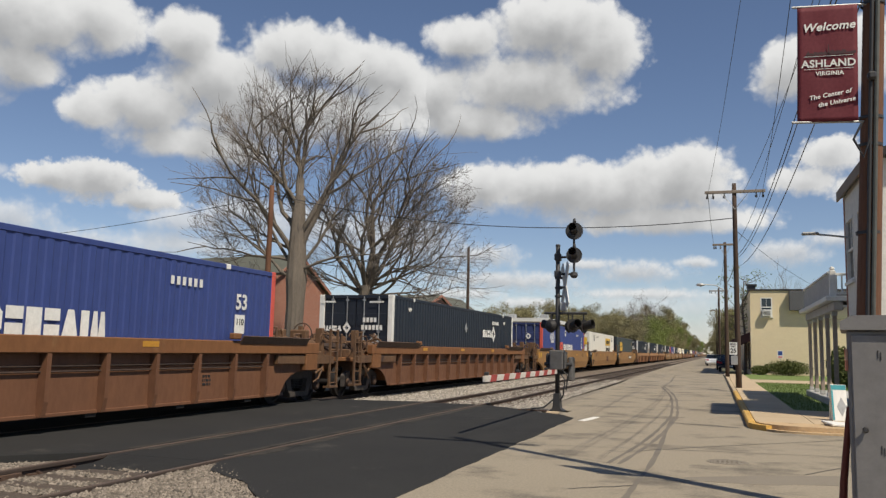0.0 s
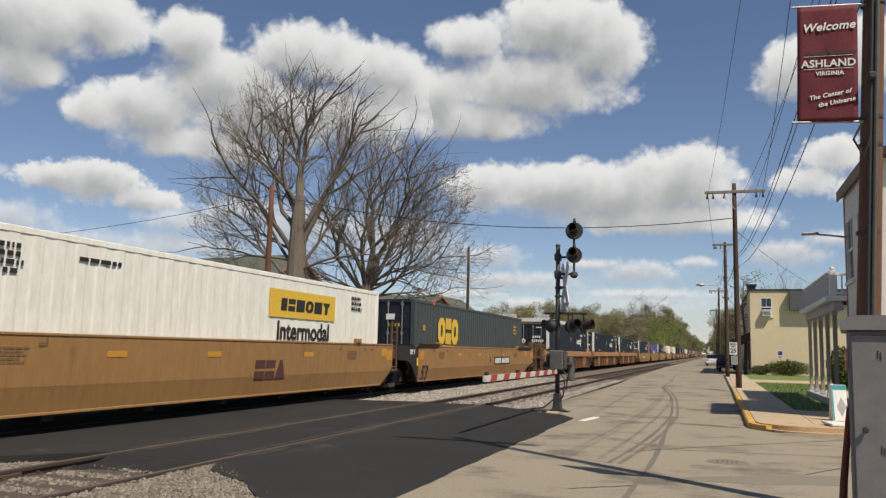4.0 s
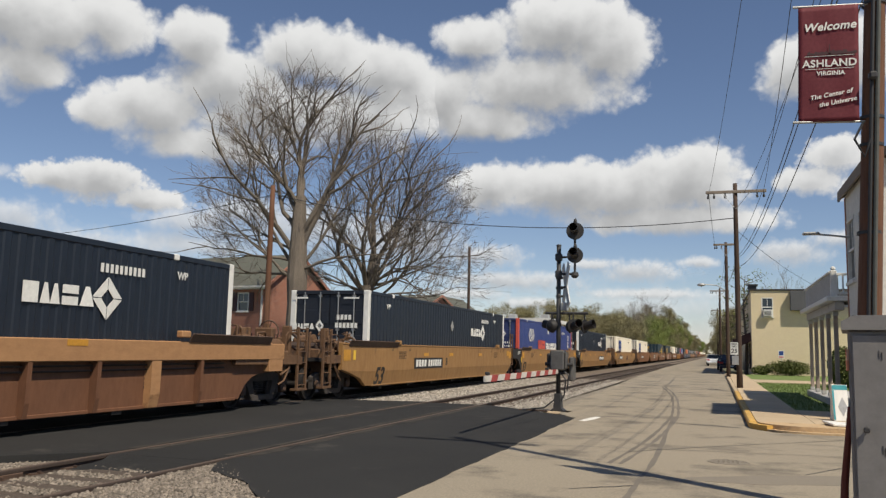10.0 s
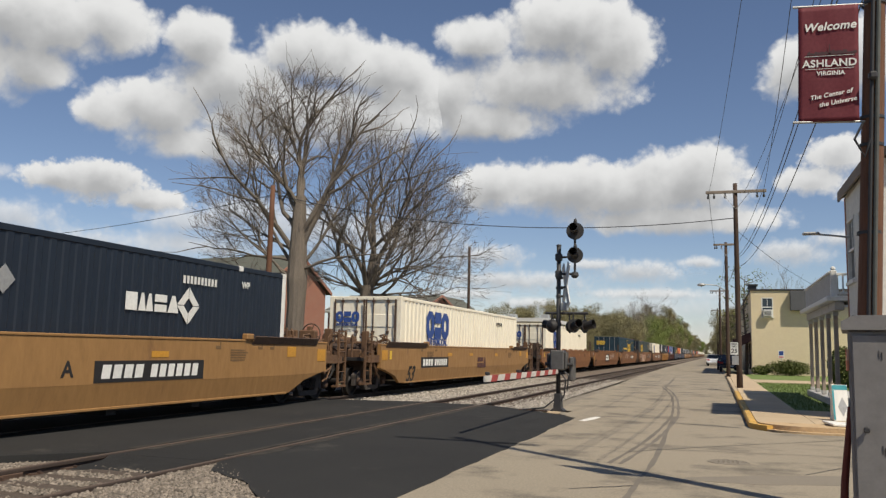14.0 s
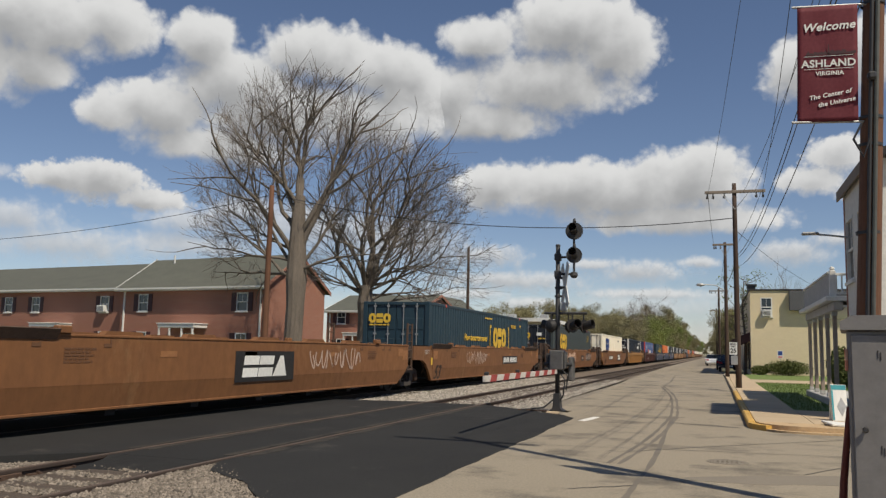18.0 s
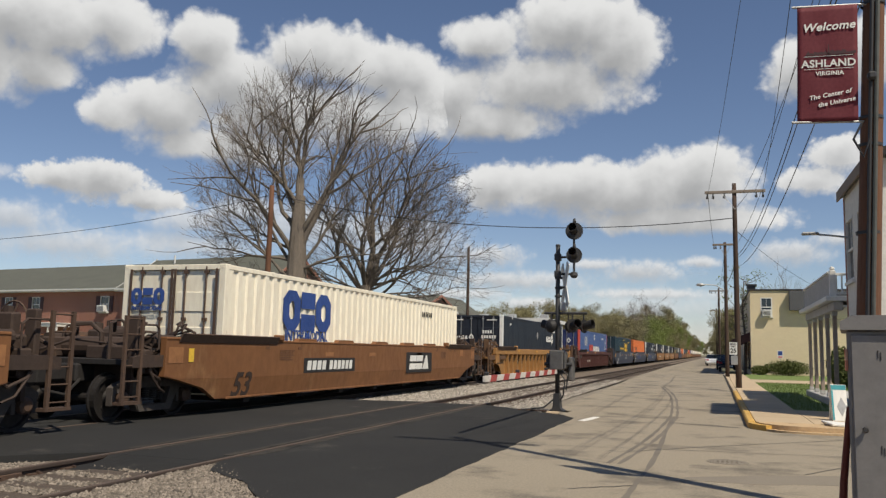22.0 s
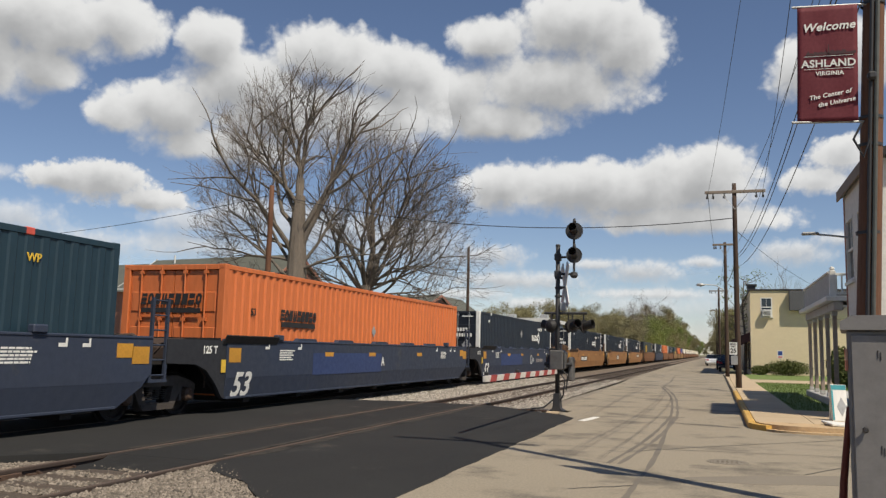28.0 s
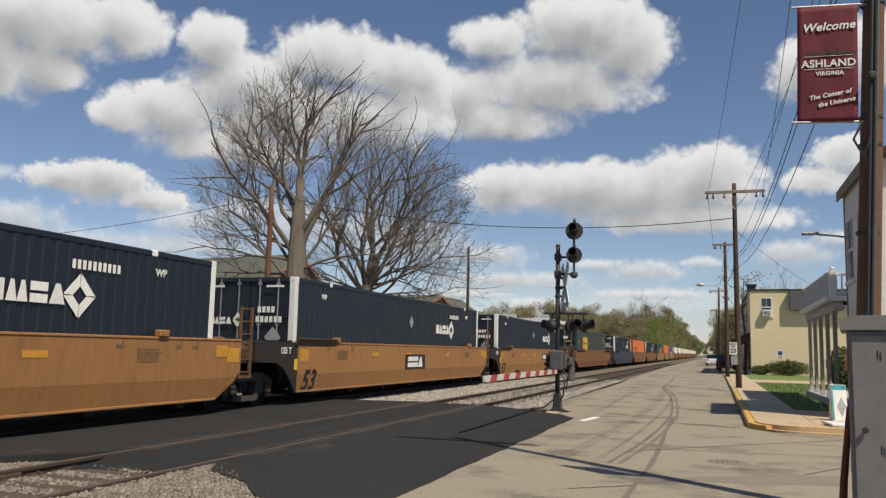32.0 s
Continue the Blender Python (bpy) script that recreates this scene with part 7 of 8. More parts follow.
def gable_house(at, length, deep, eave, ridge, uppers, lowers, doors, label, left_gable=True, right_gable=True, acs=()):
    t = thing("brick_building", label, "building", "brick apartment buildings", at=at)
    holes = [(x, x + 0.95, 3.55, 4.75) for x in uppers] + [(x, x + 0.95, 0.95, 2.15) for x in lowers] + [(x, x + 1.0, 0.0, 2.1) for x in doors]
    w = part("wall", wall_mesh(length, eave, 0.25, holes), M["brick_red"], t)
    part("wall", Geo().box(0, length, deep - 0.25, deep, 0, eave), M["brick_red"], t)
    for x in (0.0, length):
        part("gable_wall", Geo().prism([(0.25, 0), (deep - 0.25, 0), (deep - 0.25, eave), (deep / 2, ridge - 0.1), (0.25, eave)], x + (0.25 if x == 0 else -0.25), x, "x"), M["brick_red"], t)
    part("floor_plate", Geo().box(0.25, length - 0.25, 0.25, deep - 0.25, 2.7, 2.9), M["concrete"], t)
    part("back_room_wall", Geo().box(0.25, length - 0.25, 3.2, 3.3, 0, eave), M["shutter"], t)
    k = (ridge - eave) / (deep / 2)
    o = 0.4
    for a, b in ((-o, deep / 2), (deep + o, deep / 2)):
        za, zb = eave - o * k + 0.12, ridge + 0.12
        rf = part("roof", Geo().prism([(a, za), (b, zb), (b, zb - 0.14), (a, za - 0.14)], -0.25, length + 0.25, "x"), M["shingle"], t, "green-grey shingle roof slope")
    part("fascia", Geo().box(-0.25, length + 0.25, -o - 0.03, -o, eave - o * k - 0.09, eave - o * k + 0.12), M["trim"], t)
    part("soffit", Geo().box(0, length, -o, 0, eave - o * k - 0.09, eave - o * k - 0.06), M["trim"], t)
    part("gutter", Geo().box(-0.25, length + 0.25, -o - 0.13, -o - 0.03, eave - o * k, eave - o * k + 0.11), M["trim"], t)
    for x in (-0.25, length + 0.25):
        for a, b in ((-o, deep / 2), (deep + o, deep / 2)):
            za, zb = eave - o * k + 0.13, ridge + 0.13
            part("rake_board", Geo().prism([(a, za), (b, zb), (b, zb - 0.24), (a, za - 0.24)], x - 0.04, x + 0.04, "x"), M["trim"] if x < 0 else M["brick_red"], t, "narrow rake board")
    for x in (2.2, length - 2.2):
        part("vent_pipe", Geo().tube((x, deep * 0.42, ridge - 0.8), (x, deep * 0.42, ridge + 0.35), 0.06, n=8), M["trim"], t)
    for x in uppers:
        window(t, x, x + 0.95, 3.55, 4.75, shutters="shutter", ac=x in acs)
    for x in lowers:
        window(t, x, x + 0.95, 0.95, 2.15, shutters="shutter")
    for x in doors:
        d = part("door", Geo().box(x, x + 1.0, 0.05, 0.12, 0, 2.1), M["trim"], t)
        part("canopy", Geo().box(x - 1.1, x + 2.1, -1.3, 0.0, 2.42, 2.66, 0.02).box(x - 1.16, x + 2.16, -1.36, 0.0, 2.66, 2.72, 0.01), M["trim"], d, "flat white door canopy")
        for a in (x - 1.05, x - 0.1, x + 1.0, x + 1.95):
            part("canopy_post", Geo().box(a, a + 0.1, -1.28, -1.18, 0, 2.42), M["trim"], d)
    for x in (0.35, length - 0.35):
        part("downspout", Geo().box(x - 0.05, x + 0.05, -0.1, -0.0, 0.1, eave - 0.3), M["trim"], t)
    return t


gable_house(pose(-64.6, 51.9, 0, 0, 0, -8.6), 24.6, 10.5, 5.35, 7.6, [3.2, 7.0, 10.6, 13.9, 21.6], [3.2, 7.0, 10.6, 21.6], [16.6], "long two-storey red brick apartment block with green-grey roof", acs=(21.6,))
gable_house(pose(-39.9, 47.0, 0, 0, 0, -9.4), 13.1, 6.2, 5.3, 7.4, [1.7, 10.7], [1.7, 10.7], [6.2], "two-storey red brick apartment block behind bare trees")
gable_house(pose(-34.8, 69.0, 0, 0, 0, -5), 9.6, 9, 4.8, 6.4, [1.1, 6.2], [1.1, 6.2], [3.6], "low red brick block with shingle roof behind the trees")
bt = thing("brick_gable_house", "small brick house gable with white rake trim", "house", at=pose(-28.4, 75, 0))
part("wall", Geo().prism([(0, 0), (4.4, 0), (4.4, 5.0), (2.2, 6.6), (0, 5.0)], 0, 0.3, "y").box(0, 0.3, 0.3, 9, 0, 5.0).box(4.1, 4.4, 0.3, 9, 0, 5.0), M["brick_red"], bt)
for s in (0, 1):
    part("roof", Geo().prism([(2.2, 6.75), (2.2, 6.6), (-0.3, 4.8), (-0.3, 4.95)] if s == 0 else [(2.2, 6.75), (2.2, 6.6), (4.7, 4.8), (4.7, 4.95)], 0.06, 9.2, "y"), M["shingle"], bt)
    part("rake_board", Geo().prism([(2.2, 6.8), (2.2, 6.58), (-0.3, 4.78), (-0.3, 5.0)] if s == 0 else [(2.2, 6.8), (2.2, 6.58), (4.7, 4.78), (4.7, 5.0)], -0.25, 0.05, "y"), M["trim"], bt)

# white flat-roofed shop
shop = thing("shop_building", "low white flat-roofed shop building with canopy", "building", at=pose(-26.4, 80, 0))
part("wall", wall_mesh(10.6, 4.3, 0.3, [(4.0, 6.2, 0.5, 3.0), (7.2, 9.8, 0.5, 3.0), (1.2, 2.4, 1.2, 2.6)]), M["trim"], shop)
for g_ in (Geo().box(0, 0.3, 0.3, 8, 0, 4.3), Geo().box(10.3, 10.6, 0.3, 8, 0, 4.3), Geo().box(0.3, 10.3, 7.7, 8, 0, 4.3)):
    part("wall", g_, M["trim"], shop)
part("roof", Geo().box(-0.4, 11.0, -1.6, 8.3, 4.3, 4.65), M["trim"], shop, "flat white roof with deep fascia")
for a, b, z0, z1 in ((4.0, 6.2, 0.5, 3.0), (7.2, 9.8, 0.5, 3.0), (1.2, 2.4, 1.2, 2.6)):
    wn_ = part("window", Geo().box(a, b, 0.1, 0.16, z0, z0 + 0.1).box(a, b, 0.1, 0.16, z1 - 0.1, z1).box((a + b) / 2 - 0.04, (a + b) / 2 + 0.04, 0.1, 0.16, z0, z1), M["steel"], shop)
    part("pane", Geo().box(a, b, 0.16, 0.18, z0, z1), M["glass"], wn_)
part("inner_wall", Geo().box(0.3, 10.3, 5, 5.2, 0, 4.3), M["grey_wood"], shop)
for x in (3.0, 6.0, 9.4):
    part("roof_unit", Geo().box(x, x + 0.8, 1.5, 2.4, 4.65, 5.15, 0.05), M["silver"], shop)
for x in (2.5, 6.6, 10.2):
    part("canopy_post", Geo().box(x, x + 0.14, -1.45, -1.3, 0, 4.3), M["brick_red"], shop)

# cream painted brick building
yb = thing("cream_building", "two-storey cream-painted brick building with flat dark coping", "building", at=pose(2.45, 63.7, 0))
part("wall", wall_mesh(14, 6.2, 0.3, [(0.72, 1.52, 4.3, 5.7)]), M["brick_yellow"], yb)
part("wall", Geo().box(0, 0.3, 0.3, 26, 0, 6.2), M["brick_yellow"], yb)
part("wall", Geo().box(0.3, 14, 25.7, 26, 0, 6.2), M["brick_yellow"], yb)
part("wall", Geo().box(13.7, 14, 0.3, 25.7, 0, 6.2), M["brick_yellow"], yb)
part("roof", Geo().box(0.3, 13.7, 0.3, 25.7, 5.9, 6.1), M["shingle"], yb)
for g_ in (Geo().box(-0.08, 14.1, -0.08, 0.36, 6.2, 6.32, 0.01), Geo().box(-0.08, 0.36, 0.36, 26.1, 6.2, 6.32, 0.01)):
    part("coping", g_, M["black"], yb)
window(yb, 0.72, 1.52, 4.3, 5.7, ac=True)
part("room_wall", Geo().box(0.3, 13, 3.0, 3.1, 3, 5.9), M["shutter"], yb)
part("chimney", Geo().box(-0.1, 0.5, 2.0, 2.6, 6.2, 6.75, 0.02).box(-0.2, 0.6, 1.9, 2.7, 6.75, 6.85), M["dark_steel"], yb)
part("awning", Geo().prism([(-1.3, 1.9), (0.0, 2.5), (0.0, 3.2), (-1.3, 2.6)], 1.2, 6.5, "y"), M["shutter"], yb, "dark maroon street awning")
part("bay", Geo().box(2.65, 9.0, -0.5, -0.002, 4.75, 6.15, 0.02), mat("slate_panel", (0.10, 0.10, 0.105), rough=0.6, fine=10), yb, "dark grey projecting sign box")
for y in (2.0, 7.0):
    part("shop_front", Geo().box(-0.03, -0.002, y, y + 3.6, 0.4, 2.4), M["glass"], yb)

# porch with roof deck, and the house beside it
GREY = mat("grey_porch_paint", (0.42, 0.41, 0.39), (0.36, 0.35, 0.33), rough=0.7, fine=10, stain=(0.22, 0.19, 0.16), amount=0.3, spot=3)
POST = mat("tan_post_paint", (0.36, 0.29, 0.23), (0.28, 0.225, 0.18), rough=0.7, fine=10)
pc = thing("porch", "grey timber porch with roof deck and white railing", "porch", at=pose(3.17, 24.3, 0.1))
part("porch_floor", Geo().box(-0.15, 1.3, 0.0, 7.4, -0.3, 0.18, 0.02), GREY, pc)
for i in range(5):
    py = 0.75 + 1.6 * i
    p_ = part("porch_post", Geo().box(-0.045, 0.065, py - 0.05, py + 0.05, 0.18, 2.62, 0.012), POST, pc)
    part("post_base", Geo().box(-0.06, 0.08, py - 0.075, py + 0.075, 0.18, 0.3, 0.01), GREY, p_)
    part("post_cap", Geo().box(-0.06, 0.08, py - 0.07, py + 0.07, 2.5, 2.62, 0.01), GREY, p_)
part("beam", Geo().box(-0.1, 0.14, 0.0, 7.3, 2.62, 2.86, 0.01), GREY, pc)
part("ceiling_board", Geo().box(0.14, 1.2, 0.02, 7.28, 2.7, 2.76), M["trim"], pc)
part("roof_deck", Geo().box(-0.3, 1.3, -0.1, 7.5, 2.86, 3.0, 0.02), M["trim"], pc)
part("parapet", Geo().box(-0.12, -0.04, 0.7, 7.3, 3.0, 3.68, 0.01), GREY, pc, "grey boarded balcony side")
part("hand_rail", Geo().box(-0.16, 0.0, 0.6, 7.35, 3.68, 3.74, 0.01), M["trim"], pc)
fr = part("railing", Geo().box(-0.1, 2.6, 0.35, 0.42, 3.6, 3.67, 0.008).box(-0.1, 2.6, 0.36, 0.41, 3.08, 3.13), M["trim"], pc, "white balustrade")
for i in range(19):
    part("baluster", Geo().box(0.02 + i * 0.14, 0.06 + i * 0.14, 0.365, 0.405, 3.13, 3.6), M["trim"], fr)
part("newel", Geo().box(-0.14, 0.02, 0.3, 0.46, 3.0, 3.74, 0.01).lathe([(0, 0.12), (0.05, 0.1), (0.07, 0.05), (0.04, 0.0)], 10, pose(-0.06, 0.38, 3.74)), M["trim"], pc)

hs = thing("corner_house", "two-storey pale house with dark windows and overhanging roof", "house", at=pose(3.27, 19.2, 0))
SIDING = mat("pale_siding", (0.74, 0.72, 0.66), (0.67, 0.65, 0.59), rough=0.75, fine=8, bump=0.1)
m90 = pose(0, 4.0, 0, 0, 0, -90)
part("wall", wall_mesh(4.0, 5.75, 0.25, [(0.25, 1.35, 3.35, 4.95), (2.0, 3.1, 3.35, 4.95), (0.6, 2.2, 0.9, 2.4)]), SIDING, hs, at=m90)
part("wall", wall_mesh(6.5, 5.75, 0.25, [(1.6, 2.6, 3.35, 4.9)]), SIDING, hs, at=pose(0.25, 0, 0))
part("wall", Geo().box(0.25, 6.75, 3.75, 4.0, 0, 5.75), SIDING, hs)
part("wall", Geo().box(6.5, 6.75, 0.25, 3.75, 0, 5.75), SIDING, hs)
window(hs, 0.25, 1.35, 3.35, 4.95, m90)
window(hs, 2.0, 3.1, 3.35, 4.95, m90)
window(hs, 0.6, 2.2, 0.9, 2.4, m90)
window(hs, 1.6, 2.6, 3.35, 4.9, pose(0.25, 0, 0))
part("room_wall", Geo().box(2.2, 2.3, 0.25, 3.75, 0, 5.7).box(0.25, 6.5, 0.3, 3.7, 2.8, 2.95), M["shutter"], hs)
part("roof", Geo().prism([(-0.1, 5.62), (3.3, 7.0), (7.0, 5.62), (7.0, 5.8), (3.3, 7.2), (-0.1, 5.8)], -0.35, 4.3, "y"), M["black"], hs, "dark overhanging roof")
part("fascia", Geo().box(-0.14, -0.1, -0.35, 4.3, 5.56, 5.82), M["grey_wood"], hs)
part("corner_board", Geo().box(-0.02, 0.14, 3.88, 4.02, 0, 5.6, 0.01), M["brick_red"], hs, "red-brown corner board")
lb_ = part("lamp_arm", Geo().path([(0.0, 3.2, 4.45), (-0.45, 3.1, 4.5), (-0.85, 3.0, 4.53)], 0.025, 8), M["silver"], hs)
part("lamp_head", Geo().box(-1.15, -0.75, 2.9, 3.1, 4.51, 4.58, 0.03), M["silver"], lb_)


# ---- parked cars ----
def parked_car(at, paint, label):
    t = thing("parked_car", label, "car", "parked cars", at=at)
    body = [(-2.2, 0.35), (-2.25, 0.75), (-2.05, 0.95), (-1.2, 1.0), (1.0, 0.98), (2.0, 0.85), (2.2, 0.6), (2.15, 0.35)]
    part("body", Geo().prism(body, -0.88, 0.88, "x"), M[paint], t)
    part("cabin", Geo().add([(sx * w, y, z) for y, z, w in ((-1.9, 0.98, 0.82), (-1.35, 1.45, 0.66), (0.2, 1.47, 0.66), (1.0, 0.98, 0.82)) for sx in (-1, 1)], [(0, 1, 3, 2), (2, 3, 5, 4), (4, 5, 7, 6), (0, 2, 4, 6), (1, 7, 5, 3)]), M["glass"], t)
    part("roof_panel", Geo().box(-0.66, 0.66, -1.33, 0.2, 1.45, 1.49, 0.015), M[paint], t)
    for sx in (-1, 1):
        part("tail_light", Geo().box(sx * 0.6, sx * 0.86, -2.26, -2.2, 0.7, 0.86, 0.01), M["tail_red"], t)
        for y in (-1.35, 1.35):
            wh = part("wheel", Geo().lathe([(0.0, 0.1), (0.2, 0.1), (0.32, 0.08), (0.33, -0.08), (0.2, -0.1), (0.0, -0.1)], 18, pose(sx * 0.8, y, 0.33, 0, 90, 0)), M["tyre"], t)
            part("hub", Geo().lathe([(0.0, 0.02), (0.18, 0.0), (0.18, -0.02)], 12, pose(sx * 0.9, y, 0.33, 0, 90 * sx, 0)), M["silver"], wh)
    part("bumper", Geo().box(-0.85, 0.85, -2.32, -2.2, 0.38, 0.6, 0.04), M[paint], t)
    part("number_plate", Geo().box(-0.25, 0.25, -2.335, -2.32, 0.45, 0.57), M["white"], t)
    return t


parked_car(pose(1.1, 76, 0), "car_dark", "dark blue car parked at the kerb")
parked_car(pose(0.9, 85, 0), "car_dark", "dark car parked at the kerb")
parked_car(pose(-0.3, 113, 0), "car_white", "white car parked far down the street")
parked_car(pose(-0.6, 128, 0), "car_white", "white car parked far down the street")


# ---- trees ----
def limb(g, rnd, p, d, length, r0, r1, segs, sides, wander, lift):
    """One bending, tapering limb; returns its points and directions."""
    pts, dirs = [p.copy()], [d.copy()]
    step = length / segs
    for i in range(segs):
        d = (d + Vector((rnd.gauss(0, wander), rnd.gauss(0, wander), rnd.gauss(0, wander * 0.7) + lift))).normalized()
        p = p + d * step
        pts.append(p.copy())
        dirs.append(d.copy())
    g.path(pts, r0, sides, r1)
    return pts, dirs


def bare_tree(name, at, seed, trunk_h, trunk_r, leaders, spread, twig_len, label, depth=4, inside=None):
    """A leafless tree: trunk and limbs, then branches and twigs in ever finer forks."""
    rnd = random.Random(seed)
    t = thing(name, label, "tree", "bare trees", at=at)
    wood, fine = Geo(), Geo()
    top_k = 0.85 if trunk_h < 6 else 0.55
    flare = [(trunk_r * k, z) for k, z in ((1.5, -0.2), (1.15, 0.5), (1.0, 1.3), (1.0, min(3.6, trunk_h * 0.6)), (1.12, min(4.9, trunk_h * 0.8)), (0.5 + top_k / 2, trunk_h * 0.88), (top_k, trunk_h))]
    n_ = 14
    vs = []
    for r, z in flare:
        for i in range(n_):
            a = 2 * math.pi * i / n_
            k = r * (1 + 0.16 * noise.noise((math.cos(a) * 1.6, math.sin(a) * 1.6, z * 0.5 + seed)))
            vs.append((k * math.cos(a) + 0.05 * math.sin(z + seed), k * math.sin(a), z))
    wood.add(vs, [(j * n_ + i, j * n_ + (i + 1) % n_, (j + 1) * n_ + (i + 1) % n_, (j + 1) * n_ + i) for j in range(len(flare) - 1) for i in range(n_)])
    wood.add(vs[-n_:] , [tuple(range(n_))])

    def fork(p, d, length, r, level):
        if inside and level > 0 and not inside(p):
            return
        sides = 8 if level == 0 else 6 if level == 1 else 4 if level == 2 else 3
        segs = 8 if level == 0 else 6 if level == 1 else 4 if level < 4 else 3
        g = wood if level < 2 else fine
        pts, dirs = limb(g, rnd, p, d, length, r, max(0.006, r * (0.16, 0.2, 0.3, 0.45, 0.5)[level]), segs, sides, (0.19, 0.19, 0.15, 0.12, 0.12)[level], ((0.05 if d.z > 0.6 else 0.025), 0.04, 0.035, 0.03, 0.02)[level])
        if level >= depth:
            return
        kids = (7, 5, 4, 3, 3)[level]
        for i in range(kids):
            f = (0.2 + 0.8 * (i + rnd.random() * 0.9) / kids)
            j = min(segs - 1, int(f * segs))
            q = pts[j] + (pts[j + 1] - pts[j]) * (f * segs - j)
            side = dirs[j].orthogonal().normalized()
            side.rotate(Matrix.Rotation(rnd.uniform(0, 6.28), 3, dirs[j]))
            ang = rnd.uniform(0.42, 0.9)
            nd = (dirs[j] * math.cos(ang) + side * math.sin(ang) + Vector((0, 0, 0.12))).normalized()
            kr = r * (1 - 0.5 * f) * (rnd.uniform(0.45, 0.66) if level == 0 else rnd.uniform(0.36, 0.5))
            fork(q, nd, length * rnd.uniform(0.44, 0.68) * (1.08 - 0.3 * f) * twig_len, max(0.0062, kr), level + 1)

    for az, tilt, length, r, z in leaders:
        a, b = radians(az), radians(tilt)
        d = Vector((math.cos(a) * math.sin(b), math.sin(a) * math.sin(b), math.cos(b)))
        fork(Vector((d.x * trunk_r * 0.5, d.y * trunk_r * 0.5, z)), d, length * spread, r * (0.84 if tilt < 35 else 0.62), 0)
    part("trunk", wood, M["bark"], t, "grey ridged bark")
    tagged(part("crown", fine, M["twig"], t, "fine bare twigs"), kind="stuff")
    return t


# leaders: azimuth (0 = towards the street), lean, length, radius, height of the fork
bare_tree("bare_tree", pose(-21.1, 38, 0), 4, 9.4, 0.5, [
    (170, 9, 7.4, 0.19, 9.2), (15, 7, 7.6, 0.2, 9.3), (180, 31, 8.6, 0.18, 7.4), (2, 34, 8.6, 0.18, 7.2), (95, 26, 6.0, 0.13, 8.6), (200, 24, 6.4, 0.15, 8.4), (345, 24, 6.6, 0.16, 8.2),
    (6, 21, 9.8, 0.22, 6.2), (184, 20, 8.6, 0.2, 6.0), (178, 40, 7.4, 0.17, 5.6), (0, 42, 7.0, 0.17, 5.4), (186, 58, 6.6, 0.15, 5.0), (172, 78, 6.4, 0.14, 5.2), (352, 70, 5.8, 0.14, 5.4), (194, 86, 6.4, 0.13, 5.9), (160, 70, 6.4, 0.13, 6.4), (96, 46, 6.4, 0.14, 6.4), (230, 62, 6.0, 0.13, 5.0),
], 0.9, 1.0, "large leafless tree with pale ridged trunk behind the tracks", inside=lambda p: p.z > 4.2 and (p.x / 5.3) ** 2 + (p.y / 5.4) ** 2 + (max(0, p.z - 9.4) / 6.9) ** 2 < 1)
bare_tree("bare_tree", pose(-18.8, 42, 0), 11, 4.9, 0.42, [
    (180, 30, 6.2, 0.2, 4.3), (6, 16, 9.4, 0.25, 4.8), (358, 33, 9.0, 0.21, 4.7), (170, 10, 8.0, 0.18, 4.8), (4, 50, 8.2, 0.17, 4.4), (356, 68, 7.6, 0.14, 4.0), (8, 84, 7.0, 0.12, 3.7), (186, 52, 4.6, 0.13, 4.4), (62, 28, 7.8, 0.17, 4.8), (285, 30, 7.6, 0.16, 4.8), (252, 48, 6.2, 0.13, 4.5), (35, 46, 7.6, 0.15, 4.6), (10, 25, 9.2, 0.18, 5.0), (340, 74, 6.8, 0.13, 4.6), (15, 80, 7.4, 0.14, 4.9), (350, 62, 7.4, 0.14, 5.0), (22, 88, 6.6, 0.12, 4.4), (182, 74, 4.8, 0.12, 4.5),
], 0.88, 1.0, "spreading leafless tree with dark trunk behind the tracks", inside=lambda p: p.z > 3.6 and ((p.x - 1.8) / 5.4) ** 2 + (p.y / 5.0) ** 2 + (max(0, p.z - 7.6) / 5.6) ** 2 < 1)
small = bare_tree("bare_tree", pose(-66, 88, 0), 21, 2.5, 0.25, [(0, 12, 6, 0.16, 2.4), (120, 16, 6, 0.15, 2.4), (240, 16, 6, 0.15, 2.4), (60, 34, 5, 0.12, 2.3), (190, 36, 5, 0.12, 2.2), (300, 34, 5, 0.12, 2.2)], 1.0, 1.0, "leafless tree behind the rooftops", depth=3)
copy_thing(small, pose(-56, 76, 0, 0, 0, 70))
copy_thing(small, pose(-88, 92, 0, 0, 0, 160))
copy_thing(small, pose(-14.6, 150, 0, 0, 0, 40))
bare_tree("bare_tree", pose(-15.6, 205, 0), 33, 4.4, 0.4, [(0, 14, 9, 0.24, 4.8), (120, 18, 9, 0.24, 4.8), (240, 16, 9, 0.24, 4.8), (60, 38, 8, 0.18, 4.6), (190, 40, 8, 0.18, 4.6), (300, 36, 8, 0.18, 4.6)], 1.0, 1.0, "tall leafless tree rising above the far row", depth=3)
copy_thing(small, pose(-15, 164, 0, 0, 0, 120))
copy_thing(small, pose(4.0, 190, 0, 0, 0, 10))
copy_thing(small, pose(5.2, 150, 0.0, 0, 0, 200))
copy_thing(small, pose(5.6, 95, 0, 0, 0, 300))


